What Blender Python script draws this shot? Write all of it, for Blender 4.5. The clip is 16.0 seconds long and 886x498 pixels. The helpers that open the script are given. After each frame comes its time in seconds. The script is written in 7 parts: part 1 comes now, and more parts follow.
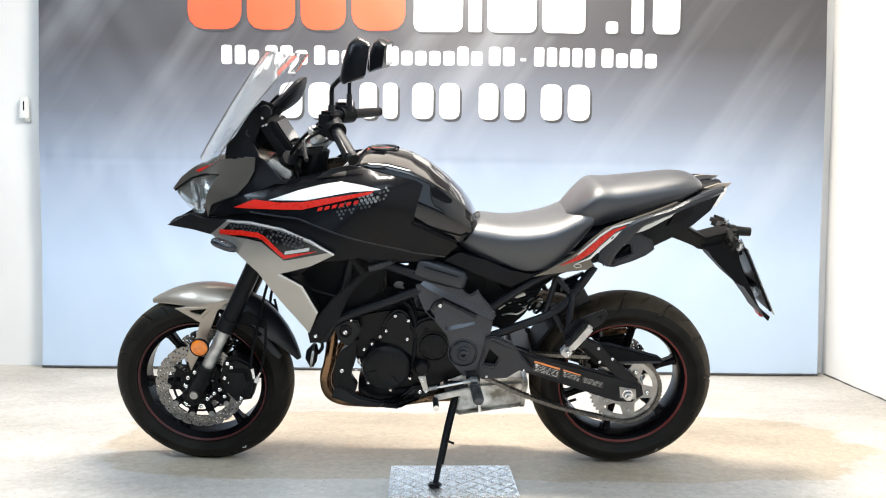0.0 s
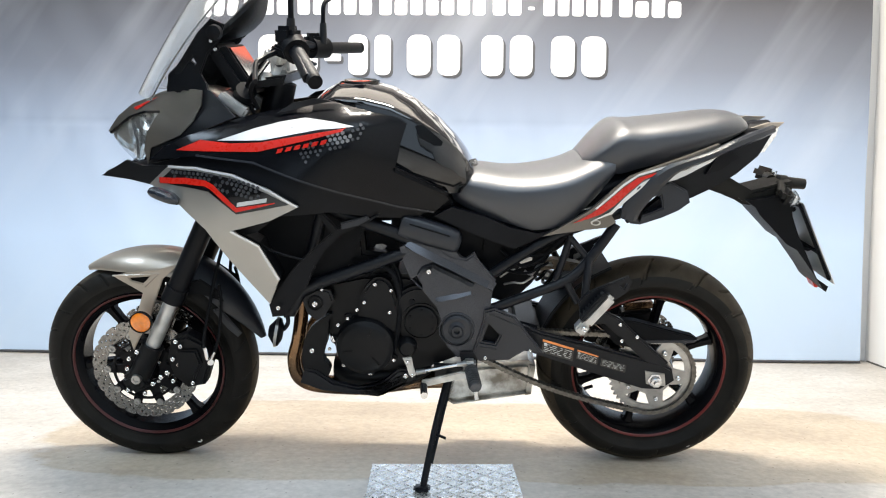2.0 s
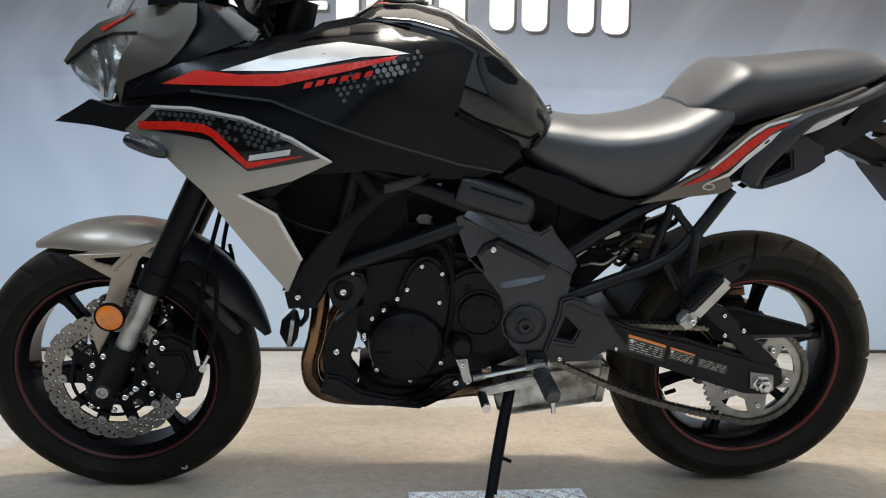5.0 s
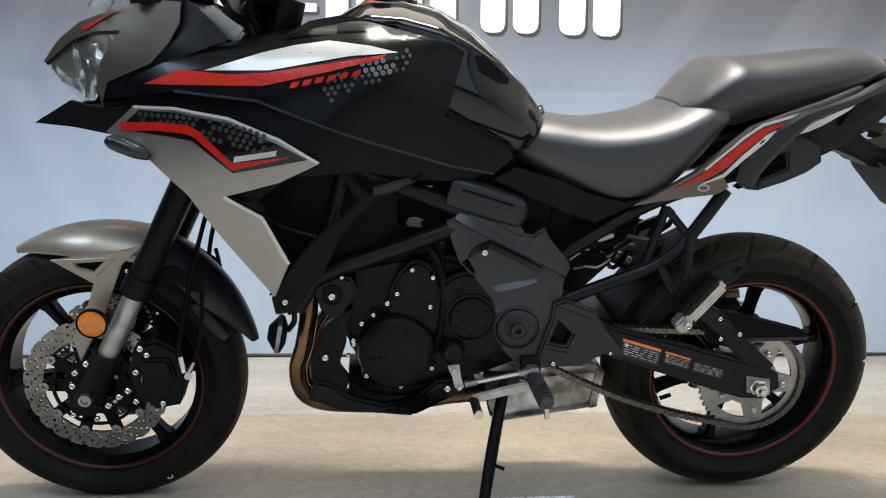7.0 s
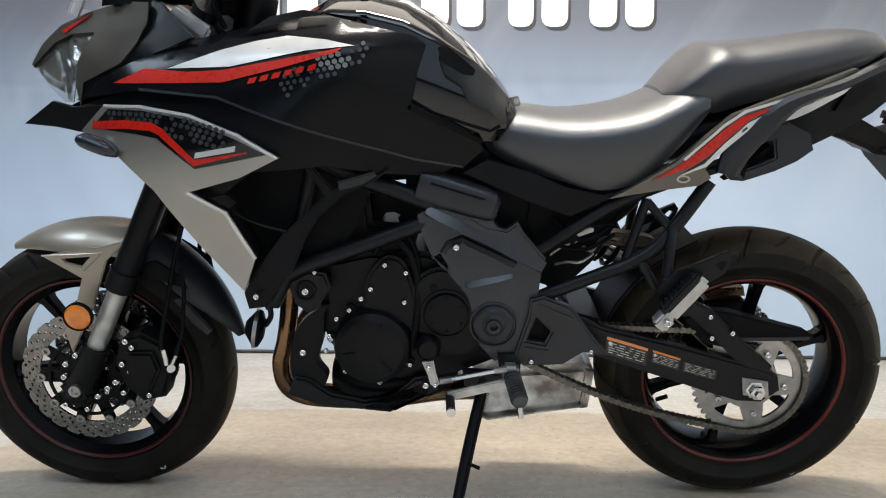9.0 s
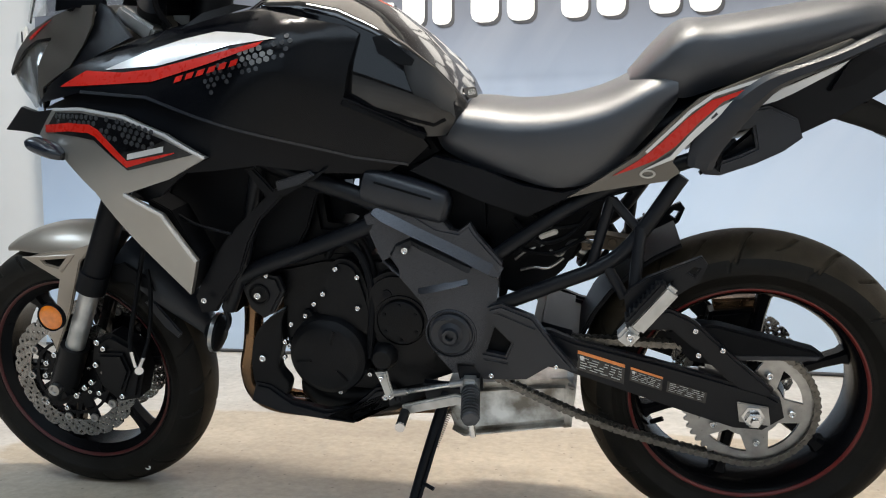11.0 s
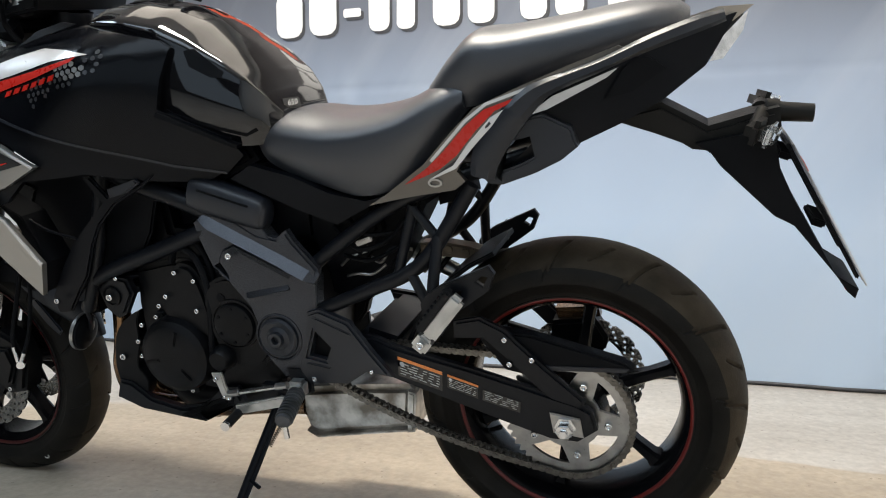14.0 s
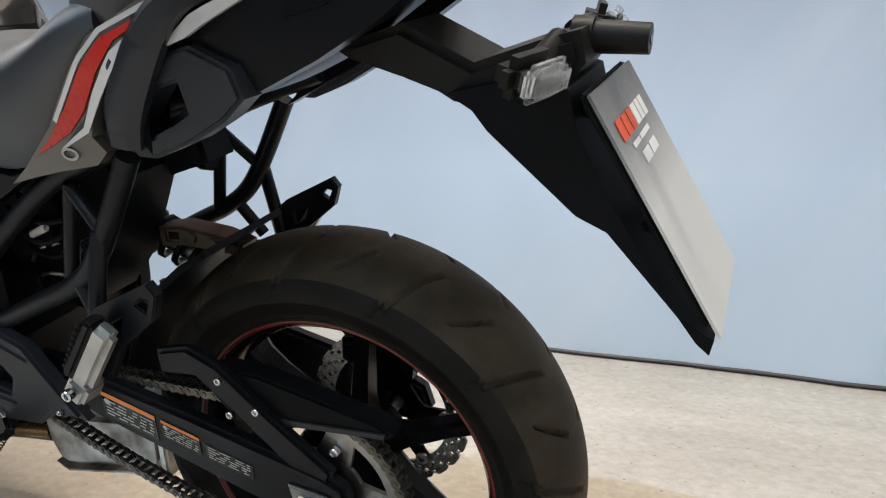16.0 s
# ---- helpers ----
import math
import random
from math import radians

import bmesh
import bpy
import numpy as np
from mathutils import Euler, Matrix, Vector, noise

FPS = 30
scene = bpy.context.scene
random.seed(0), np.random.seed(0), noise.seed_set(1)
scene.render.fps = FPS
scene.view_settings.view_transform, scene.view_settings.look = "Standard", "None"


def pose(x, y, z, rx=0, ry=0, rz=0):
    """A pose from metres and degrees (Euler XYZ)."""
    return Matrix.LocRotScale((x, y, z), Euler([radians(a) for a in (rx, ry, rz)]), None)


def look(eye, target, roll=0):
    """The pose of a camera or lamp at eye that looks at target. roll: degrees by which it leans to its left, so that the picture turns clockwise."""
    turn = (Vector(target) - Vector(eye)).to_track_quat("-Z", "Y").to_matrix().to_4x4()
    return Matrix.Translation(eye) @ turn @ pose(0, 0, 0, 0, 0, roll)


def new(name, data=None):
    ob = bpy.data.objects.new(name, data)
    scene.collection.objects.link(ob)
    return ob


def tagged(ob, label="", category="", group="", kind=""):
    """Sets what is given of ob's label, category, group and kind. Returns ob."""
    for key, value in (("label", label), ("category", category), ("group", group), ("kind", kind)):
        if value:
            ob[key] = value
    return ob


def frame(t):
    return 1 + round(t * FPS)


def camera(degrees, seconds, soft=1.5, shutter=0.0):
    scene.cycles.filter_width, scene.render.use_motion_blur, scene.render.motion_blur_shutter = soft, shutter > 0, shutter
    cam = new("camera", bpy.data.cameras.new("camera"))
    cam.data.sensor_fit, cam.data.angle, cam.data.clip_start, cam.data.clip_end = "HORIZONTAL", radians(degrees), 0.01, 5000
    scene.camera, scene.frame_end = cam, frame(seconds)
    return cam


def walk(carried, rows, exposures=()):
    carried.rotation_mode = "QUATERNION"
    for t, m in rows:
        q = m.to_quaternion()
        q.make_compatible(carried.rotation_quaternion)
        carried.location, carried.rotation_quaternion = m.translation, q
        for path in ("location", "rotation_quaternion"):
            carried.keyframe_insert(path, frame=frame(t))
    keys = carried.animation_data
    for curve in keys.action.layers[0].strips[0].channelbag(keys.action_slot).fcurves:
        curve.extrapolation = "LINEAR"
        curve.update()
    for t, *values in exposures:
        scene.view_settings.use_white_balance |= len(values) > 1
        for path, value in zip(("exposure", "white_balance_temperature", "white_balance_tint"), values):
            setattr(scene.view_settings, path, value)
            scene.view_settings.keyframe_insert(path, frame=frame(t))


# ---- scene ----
cam = camera(59.9, 16.0, soft=1.1)
PATH = [
    (0, (-0.613, -2.725, 0.875), (-0.615, -0.727, 0.777), 0.6),
    (0.5, (-0.61, -2.662, 0.835), (-0.608, -0.664, 0.738), 0.6),
    (1, (-0.589, -2.555, 0.802), (-0.593, -0.558, 0.695), 0.6),
    (1.5, (-0.569, -2.461, 0.786), (-0.586, -0.464, 0.675), 0.6),
    (2, (-0.56, -2.307, 0.754), (-0.586, -0.31, 0.637), 0.6),
    (2.5, (-0.561, -2.176, 0.731), (-0.595, -0.18, 0.608), 0.6),
    (3, (-0.607, -2.092, 0.726), (-0.664, -0.096, 0.601), 0.5),
    (3.5, (-0.717, -1.99, 0.743), (-0.781, 0.005, 0.623), 0.5),
    (4, (-0.804, -1.902, 0.745), (-0.815, 0.092, 0.587), 0.8),
    (4.5, (-0.825, -1.875, 0.702), (-0.751, 0.119, 0.548), 0.9),
    (5, (-0.827, -1.849, 0.694), (-0.696, 0.141, 0.543), 0.9),
    (5.2, (-0.824, -1.845, 0.697), (-0.674, 0.143, 0.543), 0.9),
    (7.5, (-0.819, -1.813, 0.679), (-0.672, 0.177, 0.543), 0.6),
    (8, (-0.785, -1.811, 0.663), (-0.668, 0.181, 0.524), 0.6),
    (8.5, (-0.713, -1.814, 0.666), (-0.664, 0.181, 0.528), 0.4),
    (9, (-0.606, -1.803, 0.678), (-0.663, 0.191, 0.539), 0.2),
    (9.2, (-0.575, -1.797, 0.677), (-0.652, 0.197, 0.541), 0.2),
    (11.3, (-0.231, -1.653, 0.669), (-0.654, 0.297, 0.537), -0.3),
    (11.5, (-0.21, -1.653, 0.667), (-0.63, 0.298, 0.533), -0.3),
    (12, (-0.129, -1.663, 0.665), (-0.576, 0.281, 0.531), -0.3),
    (12.5, (-0.021, -1.658, 0.686), (-0.507, 0.278, 0.558), -0.3),
    (13, (0.088, -1.638, 0.705), (-0.443, 0.286, 0.577), -0.2),
    (13.5, (0.161, -1.624, 0.7), (-0.42, 0.286, 0.571), -0.2),
    (14, (0.211, -1.554, 0.687), (-0.407, 0.343, 0.552), -0.2),
    (14.5, (0.254, -1.454, 0.698), (-0.382, 0.425, 0.433), 0.1),
    (15, (0.34, -1.356, 0.709), (-0.324, 0.506, 0.404), 0.1),
    (15.5, (0.48, -1.203, 0.742), (-0.239, 0.636, 0.425), 0.0),
    (15.8, (0.531, -1.051, 0.735), (-0.255, 0.764, 0.44), -0.4),
    (16, (0.501, -0.95, 0.743), (-0.279, 0.862, 0.417), -0.2),
]
EXPOSURES = [(0, 0.43), (1.2, 0.39), (2.5, 0.42), (3.5, 0.52), (4.0, -0.24), (4.5, -0.46), (5.2, -0.4), (7.0, -0.36), (9.0, -0.26), (12.0, -0.22), (13.2, -0.3), (15.0, -0.42), (16.0, -0.4)]
walk(cam, [(t, look(eye, target, roll)) for t, eye, target, roll in PATH], EXPOSURES)

# ---- light ----
world = bpy.data.worlds.new("world")
scene.world = world
world.use_nodes = True
world.node_tree.nodes["Background"].inputs[0].default_value = (0.8, 0.85, 1.0, 1)
world.node_tree.nodes["Background"].inputs[1].default_value = 0.05


def lamp(name, eye, target, power, size, size_y, colour):
    data = bpy.data.lights.new(name, "AREA")
    data.shape, data.size, data.size_y, data.energy, data.color = "RECTANGLE", size, size_y, power, colour
    ob = new(name, data)
    ob.matrix_world = look(eye, target)
    return ob


COOL, WARM = (0.68, 0.84, 1.0), (1.0, 0.93, 0.83)
lamp("ceiling_lamp_middle", (-0.55, -0.12, 3.12), (-0.55, -0.12, 0), 150, 1.2, 0.3, WARM)
lamp("ceiling_lamp_front", (-0.8, -2.5, 3.12), (-0.8, -2.45, 0), 72, 3.2, 1.7, COOL)
lamp("doorway_daylight", (-0.6, -4.98, 1.5), (-0.6, 0, 1.2), 26, 3.9, 2.3, COOL)
lamp("ceiling_lamp_back", (-0.5, 0.8, 3.12), (-0.5, 0.7, 0), 27, 3.4, 0.9, (1.0, 0.9, 0.77))
lamp("ceiling_lamp_far", (-3.4, -1.2, 3.12), (-3.4, -1.2, 0), 60, 1.2, 1.0, COOL)

# ---- materials ----


def material(name, colour, rough=0.5, metal=0.0, vary=0.12, scale=6.0, bump=0.0, bump_scale=120.0, coat=0.0, second=None, rough_vary=0.1, spec=0.5):
    """A Principled material with two scales of variation and fine relief, in object space."""
    m = bpy.data.materials.new(name)
    m.use_nodes = True
    n, l = m.node_tree.nodes, m.node_tree.links
    b = n["Principled BSDF"]
    b.inputs["Metallic"].default_value = metal
    b.inputs["Coat Weight"].default_value = coat
    b.inputs["Specular IOR Level"].default_value = spec
    b.inputs["Coat Roughness"].default_value = 0.06
    at = n.new("ShaderNodeTexCoord")
    big, fine = n.new("ShaderNodeTexNoise"), n.new("ShaderNodeTexNoise")
    big.inputs["Scale"].default_value, big.inputs["Detail"].default_value = scale, 5
    fine.inputs["Scale"].default_value, fine.inputs["Detail"].default_value = bump_scale, 3
    l.new(at.outputs["Object"], big.inputs["Vector"])
    l.new(at.outputs["Object"], fine.inputs["Vector"])
    ramp = n.new("ShaderNodeValToRGB")
    lo = second or tuple(c * (1 - vary) for c in colour)
    hi = tuple(min(1, c * (1 + vary)) for c in colour)
    ramp.color_ramp.elements[0].color, ramp.color_ramp.elements[1].color = (*lo, 1), (*hi, 1)
    ramp.color_ramp.elements[0].position, ramp.color_ramp.elements[1].position = 0.35, 0.65
    l.new(big.outputs["Fac"], ramp.inputs["Fac"])
    l.new(ramp.outputs["Color"], b.inputs["Base Color"])
    spread = n.new("ShaderNodeMapRange")
    spread.inputs["To Min"].default_value, spread.inputs["To Max"].default_value = max(0.02, rough - rough_vary), min(1, rough + rough_vary)
    l.new(fine.outputs["Fac"], spread.inputs["Value"])
    l.new(spread.outputs["Result"], b.inputs["Roughness"])
    if bump:
        relief = n.new("ShaderNodeBump")
        relief.inputs["Strength"].default_value, relief.inputs["Distance"].default_value = bump, 0.002
        l.new(fine.outputs["Fac"], relief.inputs["Height"])
        l.new(relief.outputs["Normal"], b.inputs["Normal"])
    return m


def glassy(name, colour, rough=0.02, weight=0.95, ior=1.45):
    m = material(name, colour, rough, vary=0.02, rough_vary=0.01)
    m.node_tree.nodes["Principled BSDF"].inputs["Transmission Weight"].default_value = weight
    m.node_tree.nodes["Principled BSDF"].inputs["IOR"].default_value = ior
    return m


GLOSS = material("gloss_black_paint", (0.003, 0.003, 0.004), 0.06, vary=0.2, coat=0.3, rough_vary=0.03, spec=0.5)
SATIN = material("satin_black_paint", (0.0045, 0.005, 0.0066), 0.3, vary=0.2, bump=0.04, bump_scale=500, rough_vary=0.05, spec=0.13)
PAINT = material("black_body_paint", (0.0025, 0.0029, 0.0042), 0.2, vary=0.2, rough_vary=0.03, spec=0.17)
PLASTIC = material("black_moulded_plastic", (0.0036, 0.004, 0.0052), 0.5, vary=0.2, bump=0.15, bump_scale=900, spec=0.1)
GREY = material("dark_grey_plastic", (0.014, 0.016, 0.021), 0.33, vary=0.12, bump=0.12, bump_scale=900, spec=0.4)
PRESSED = material("pressed_grey_plate", (0.042, 0.0445, 0.052), 0.28, metal=0.5, vary=0.12, bump=0.1, bump_scale=900, spec=0.4)
ENGINE = material("black_engine_enamel", (0.004, 0.0042, 0.005), 0.36, metal=0.0, vary=0.25, bump=0.2, bump_scale=400, spec=0.16)
FRAME = material("black_frame_powder_coat", (0.0052, 0.0059, 0.008), 0.36, vary=0.15, bump=0.1, bump_scale=600, spec=0.24)
SILVER = material("titanium_silver_paint", (0.33, 0.315, 0.29), 0.34, metal=0.75, vary=0.05, bump=0.04, bump_scale=1500, coat=0.5, rough_vary=0.04)
TAUPE = material("taupe_metallic_paint", (0.33, 0.285, 0.235), 0.4, metal=0.55, vary=0.05, bump=0.04, bump_scale=1500, coat=0.5, rough_vary=0.04)
DARKTAUPE = material("dark_taupe_metallic_paint", (0.112, 0.1, 0.085), 0.34, metal=0.55, vary=0.05, bump=0.04, bump_scale=1500, coat=0.5, rough_vary=0.04)
PEARL = material("pale_silver_decal", (0.62, 0.62, 0.62), 0.25, metal=0.3, vary=0.05, coat=0.6, rough_vary=0.04)
RED = material("red_decal", (0.5, 0.013, 0.006), 0.28, vary=0.05, coat=0.2, rough_vary=0.04, spec=0.3)
DIMRED = material("dark_red_rim_tape", (0.06, 0.005, 0.005), 0.4, vary=0.1)
REARRED = material("red_rim_tape", (0.12, 0.008, 0.006), 0.35, vary=0.1)
FAINT = material("faint_label_ink", (0.42, 0.42, 0.4), 0.5, vary=0.1)
RUBBER = material("tyre_rubber", (0.0085, 0.0075, 0.0062), 0.55, vary=0.3, scale=14, bump=0.25, bump_scale=300, spec=0.15)
WORNPEG = material("worn_grey_peg_rubber", (0.05, 0.052, 0.056), 0.5, vary=0.4, scale=40, bump=0.2, spec=0.4)
# dusty worn tread, made paler and browner to stand for warm overhead light
LITWORNTREAD = material("dusty_tread_with_top_light", (0.034, 0.0265, 0.0175), 0.6, vary=0.35, scale=18, bump=0.3, bump_scale=300, spec=0.15)
PEGRUBBER = material("peg_rubber", (0.008, 0.0085, 0.01), 0.55, vary=0.2, bump=0.2, spec=0.25)
RIM = material("gloss_black_rim", (0.004, 0.004, 0.005), 0.25, vary=0.2, coat=0.0, rough_vary=0.05, spec=0.12)
STEEL = material("brushed_steel", (0.36, 0.355, 0.345), 0.32, metal=1.0, vary=0.15, scale=40, bump=0.1, bump_scale=300)
DISC = material("brake_disc_steel", (0.22, 0.213, 0.203), 0.26, metal=1.0, vary=0.2, scale=30, bump=0.08, bump_scale=200)
CHROME = material("zinc_plated_steel", (0.7, 0.7, 0.7), 0.18, metal=1.0, vary=0.1)
ALU = material("cast_aluminium", (0.5, 0.5, 0.49), 0.42, metal=0.9, vary=0.15, scale=30, bump=0.15)
CHAIN = material("oily_chain_steel", (0.14, 0.13, 0.115), 0.38, metal=0.9, vary=0.4, scale=60)
BRONZE = material("heat_tinted_pipe", (0.17, 0.1, 0.052), 0.24, metal=0.9, vary=0.5, scale=9, second=(0.03, 0.022, 0.02))
# black plastic with warm light from above put into its colour
LITPLASTIC = material("top_lit_brownish_plastic", (0.009, 0.0083, 0.007), 0.45, vary=0.2, bump=0.15, bump_scale=700, spec=0.2)
TANCAST = material("brown_cast_alloy", (0.1, 0.075, 0.05), 0.45, metal=0.4, vary=0.3, scale=30, bump=0.2)
STAINED = material("stained_muffler_steel", (0.62, 0.59, 0.54), 0.34, metal=0.7, vary=0.1, scale=20, second=(0.17, 0.145, 0.115))
AMBER = material("amber_reflector", (0.75, 0.2, 0.015), 0.2, vary=0.15, scale=60, coat=0.8)
VINYL = material("black_seat_vinyl", (0.009, 0.0115, 0.018), 0.42, vary=0.1, bump=0.22, bump_scale=700, rough_vary=0.06, spec=1.0)
for key, value in (("Sheen Weight", 0.17), ("Sheen Roughness", 0.4)):
    VINYL.node_tree.nodes["Principled BSDF"].inputs[key].default_value = value
CLEAR = glassy("clear_screen", (0.96, 0.97, 0.97))
LENS = glassy("clear_lens", (0.9, 0.92, 0.92), 0.08)
REFLECTOR = material("lamp_reflector", (0.75, 0.75, 0.75), 0.15, metal=0.9, vary=0.2, scale=80)
SMOKE = material("smoked_lens", (0.012, 0.015, 0.022), 0.22, vary=0.1, coat=0.2)
ORANGE = material("orange_label_ink", (0.75, 0.24, 0.06), 0.45, vary=0.05)
INK = material("pale_label_ink", (0.5, 0.5, 0.48), 0.5, vary=0.1)
DULL = material("dark_grey_honeycomb_decal", (0.03, 0.03, 0.033), 0.3, vary=0.2, coat=0.5)
FADED = material("pale_honeycomb_decal", (0.15, 0.15, 0.15), 0.3, vary=0.3, scale=40, coat=0.5)
WALL = material("white_wall_paint", (0.74, 0.735, 0.725), 0.75, vary=0.03, scale=1.5, bump=0.12, bump_scale=60)
DARKWALL = material("dark_grey_wall_paint", (0.07, 0.068, 0.065), 0.7, vary=0.1, scale=1.5, bump=0.1, bump_scale=60)
CEIL = material("white_ceiling_paint", (0.78, 0.77, 0.75), 0.8, vary=0.02, scale=2)
WHITE = material("white_plastic", (0.75, 0.75, 0.73), 0.4, vary=0.03)
PRINT = material("white_banner_ink", (0.8, 0.8, 0.8), 0.5, vary=0.02)
PRINTRED = material("red_banner_ink", (0.75, 0.09, 0.03), 0.5, vary=0.04)
PRINTDARK = material("dark_banner_ink", (0.05, 0.05, 0.055), 0.5, vary=0.05)


def gradient(name, stops, length, rough, streaks=0.0, bump=0.0):
    """A printed fade along object z, with pale slanting streaks mixed into the colour."""
    m = material(name, (0.5, 0.5, 0.5), rough, vary=0.02)
    n, l = m.node_tree.nodes, m.node_tree.links
    b = n["Principled BSDF"]
    at, sep, ramp = n.new("ShaderNodeTexCoord"), n.new("ShaderNodeSeparateXYZ"), n.new("ShaderNodeValToRGB")
    div = n.new("ShaderNodeMath")
    div.operation, div.inputs[1].default_value = "DIVIDE", length
    l.new(at.outputs["Object"], sep.inputs[0])
    l.new(sep.outputs["Z"], div.inputs[0])
    l.new(div.outputs[0], ramp.inputs["Fac"])
    while len(ramp.color_ramp.elements) < len(stops):
        ramp.color_ramp.elements.new(0.5)
    for e, (p, c) in zip(ramp.color_ramp.elements, stops):
        e.position, e.color = p, (*c, 1)
    turn, wave = n.new("ShaderNodeMapping"), n.new("ShaderNodeTexNoise")
    spin = n.new("ShaderNodeMapping")
    spin.inputs["Rotation"].default_value = (0, radians(-35), 0)
    turn.inputs["Scale"].default_value = (2.2, 0.2, 0.22)
    wave.inputs["Scale"].default_value, wave.inputs["Detail"].default_value = 1.6, 4
    l.new(at.outputs["Object"], spin.inputs[0])
    l.new(spin.outputs[0], turn.inputs[0])
    l.new(turn.outputs[0], wave.inputs["Vector"])
    amount = n.new("ShaderNodeMapRange")
    amount.inputs["From Min"].default_value, amount.inputs["From Max"].default_value = 0.5, 0.75
    amount.inputs["To Max"].default_value = streaks
    l.new(wave.outputs["Fac"], amount.inputs["Value"])
    mix = n.new("ShaderNodeMix")
    mix.data_type = "RGBA"
    mix.inputs["B"].default_value = (0.62, 0.66, 0.72, 1)
    l.new(amount.outputs["Result"], mix.inputs["Factor"])
    l.new(ramp.outputs["Color"], mix.inputs["A"])
    l.new(mix.outputs["Result"], b.inputs["Base Color"])
    return m


BANNER = gradient("printed_banner_vinyl", [(0.0, (0.455, 0.56, 0.695)), (0.2, (0.44, 0.55, 0.71)), (0.36, (0.31, 0.375, 0.49)), (0.48, (0.155, 0.172, 0.214)), (0.6, (0.064, 0.062, 0.07)), (1.0, (0.036, 0.033, 0.035))], 2.9, 0.42, 0.17)
CARD = gradient("printed_card", [(0.0, (0.62, 0.61, 0.58)), (0.5, (0.6, 0.59, 0.57)), (0.8, (0.22, 0.22, 0.22)), (1.0, (0.12, 0.12, 0.12))], 0.25, 0.35)


def concrete():
    m = material("worn_screed", (0.45, 0.43, 0.4), 0.5, vary=0.1, scale=1.2, bump=0.25, bump_scale=90)
    n, l = m.node_tree.nodes, m.node_tree.links
    b = n["Principled BSDF"]
    at = n.new("ShaderNodeTexCoord")
    stain, grain, spots, stretch = n.new("ShaderNodeTexNoise"), n.new("ShaderNodeTexNoise"), n.new("ShaderNodeTexVoronoi"), n.new("ShaderNodeMapping")
    stretch.inputs["Scale"].default_value = (0.7, 1.6, 1)
    stain.inputs["Scale"].default_value, stain.inputs["Detail"].default_value, stain.inputs["Roughness"].default_value = 1.7, 9, 0.68
    grain.inputs["Scale"].default_value, grain.inputs["Detail"].default_value = 55, 6
    spots.inputs["Scale"].default_value = 9
    l.new(at.outputs["Object"], stretch.inputs[0])
    l.new(stretch.outputs[0], stain.inputs["Vector"])
    spots.voronoi_dimensions = "2D"
    for t in (grain, spots):
        l.new(at.outputs["Object"], t.inputs["Vector"])
    ramp = n.new("ShaderNodeValToRGB")
    ramp.color_ramp.elements[0].position, ramp.color_ramp.elements[1].position = 0.36, 0.62
    ramp.color_ramp.elements[0].color, ramp.color_ramp.elements[1].color = (0.36, 0.332, 0.297, 1), (0.495, 0.467, 0.429, 1)
    l.new(stain.outputs["Fac"], ramp.inputs["Fac"])
    speck = n.new("ShaderNodeMath")
    speck.operation, speck.inputs[1].default_value = "LESS_THAN", 0.028
    l.new(spots.outputs["Distance"], speck.inputs[0])
    gmix, smix = n.new("ShaderNodeMix"), n.new("ShaderNodeMix")
    gmix.data_type = smix.data_type = "RGBA"
    gmix.blend_type = "OVERLAY"
    gmix.inputs["Factor"].default_value = 0.4
    l.new(ramp.outputs["Color"], gmix.inputs["A"])
    l.new(grain.outputs["Color"], gmix.inputs["B"])
    bw = n.new("ShaderNodeRGBToBW")
    l.new(grain.outputs["Color"], bw.inputs[0])
    l.new(bw.outputs[0], gmix.inputs["B"])
    half = n.new("ShaderNodeMath")
    half.operation, half.inputs[1].default_value = "MULTIPLY", 0.5
    l.new(speck.outputs[0], half.inputs[0])
    l.new(half.outputs[0], smix.inputs["Factor"])
    l.new(gmix.outputs["Result"], smix.inputs["A"])
    smix.inputs["B"].default_value = (0.1, 0.085, 0.07, 1)
    # the bike's warm shadow and a ragged stain, both put into the floor colour
    place, edge, rag, add, shadow_stain, tint = n.new("ShaderNodeMapping"), n.new("ShaderNodeVectorMath"), n.new("ShaderNodeTexNoise"), n.new("ShaderNodeMath"), n.new("ShaderNodeMapRange"), n.new("ShaderNodeMix")
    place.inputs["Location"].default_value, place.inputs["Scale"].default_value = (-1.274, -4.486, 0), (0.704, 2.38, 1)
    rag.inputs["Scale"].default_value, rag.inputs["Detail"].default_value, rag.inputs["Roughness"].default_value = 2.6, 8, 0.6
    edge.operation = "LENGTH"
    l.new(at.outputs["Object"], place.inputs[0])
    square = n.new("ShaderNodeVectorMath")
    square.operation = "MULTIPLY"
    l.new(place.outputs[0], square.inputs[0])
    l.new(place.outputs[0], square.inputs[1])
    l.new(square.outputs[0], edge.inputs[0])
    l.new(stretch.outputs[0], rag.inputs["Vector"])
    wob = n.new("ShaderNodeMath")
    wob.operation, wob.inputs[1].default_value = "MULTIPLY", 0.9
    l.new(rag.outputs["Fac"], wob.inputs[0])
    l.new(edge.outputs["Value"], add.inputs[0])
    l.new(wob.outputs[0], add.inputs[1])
    shadow_stain.inputs["From Min"].default_value, shadow_stain.inputs["From Max"].default_value = 1.48, 1.40
    l.new(add.outputs[0], shadow_stain.inputs["Value"])
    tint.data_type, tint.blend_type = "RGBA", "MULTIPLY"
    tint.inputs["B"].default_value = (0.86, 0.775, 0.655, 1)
    l.new(shadow_stain.outputs["Result"], tint.inputs["Factor"])
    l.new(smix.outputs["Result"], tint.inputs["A"])
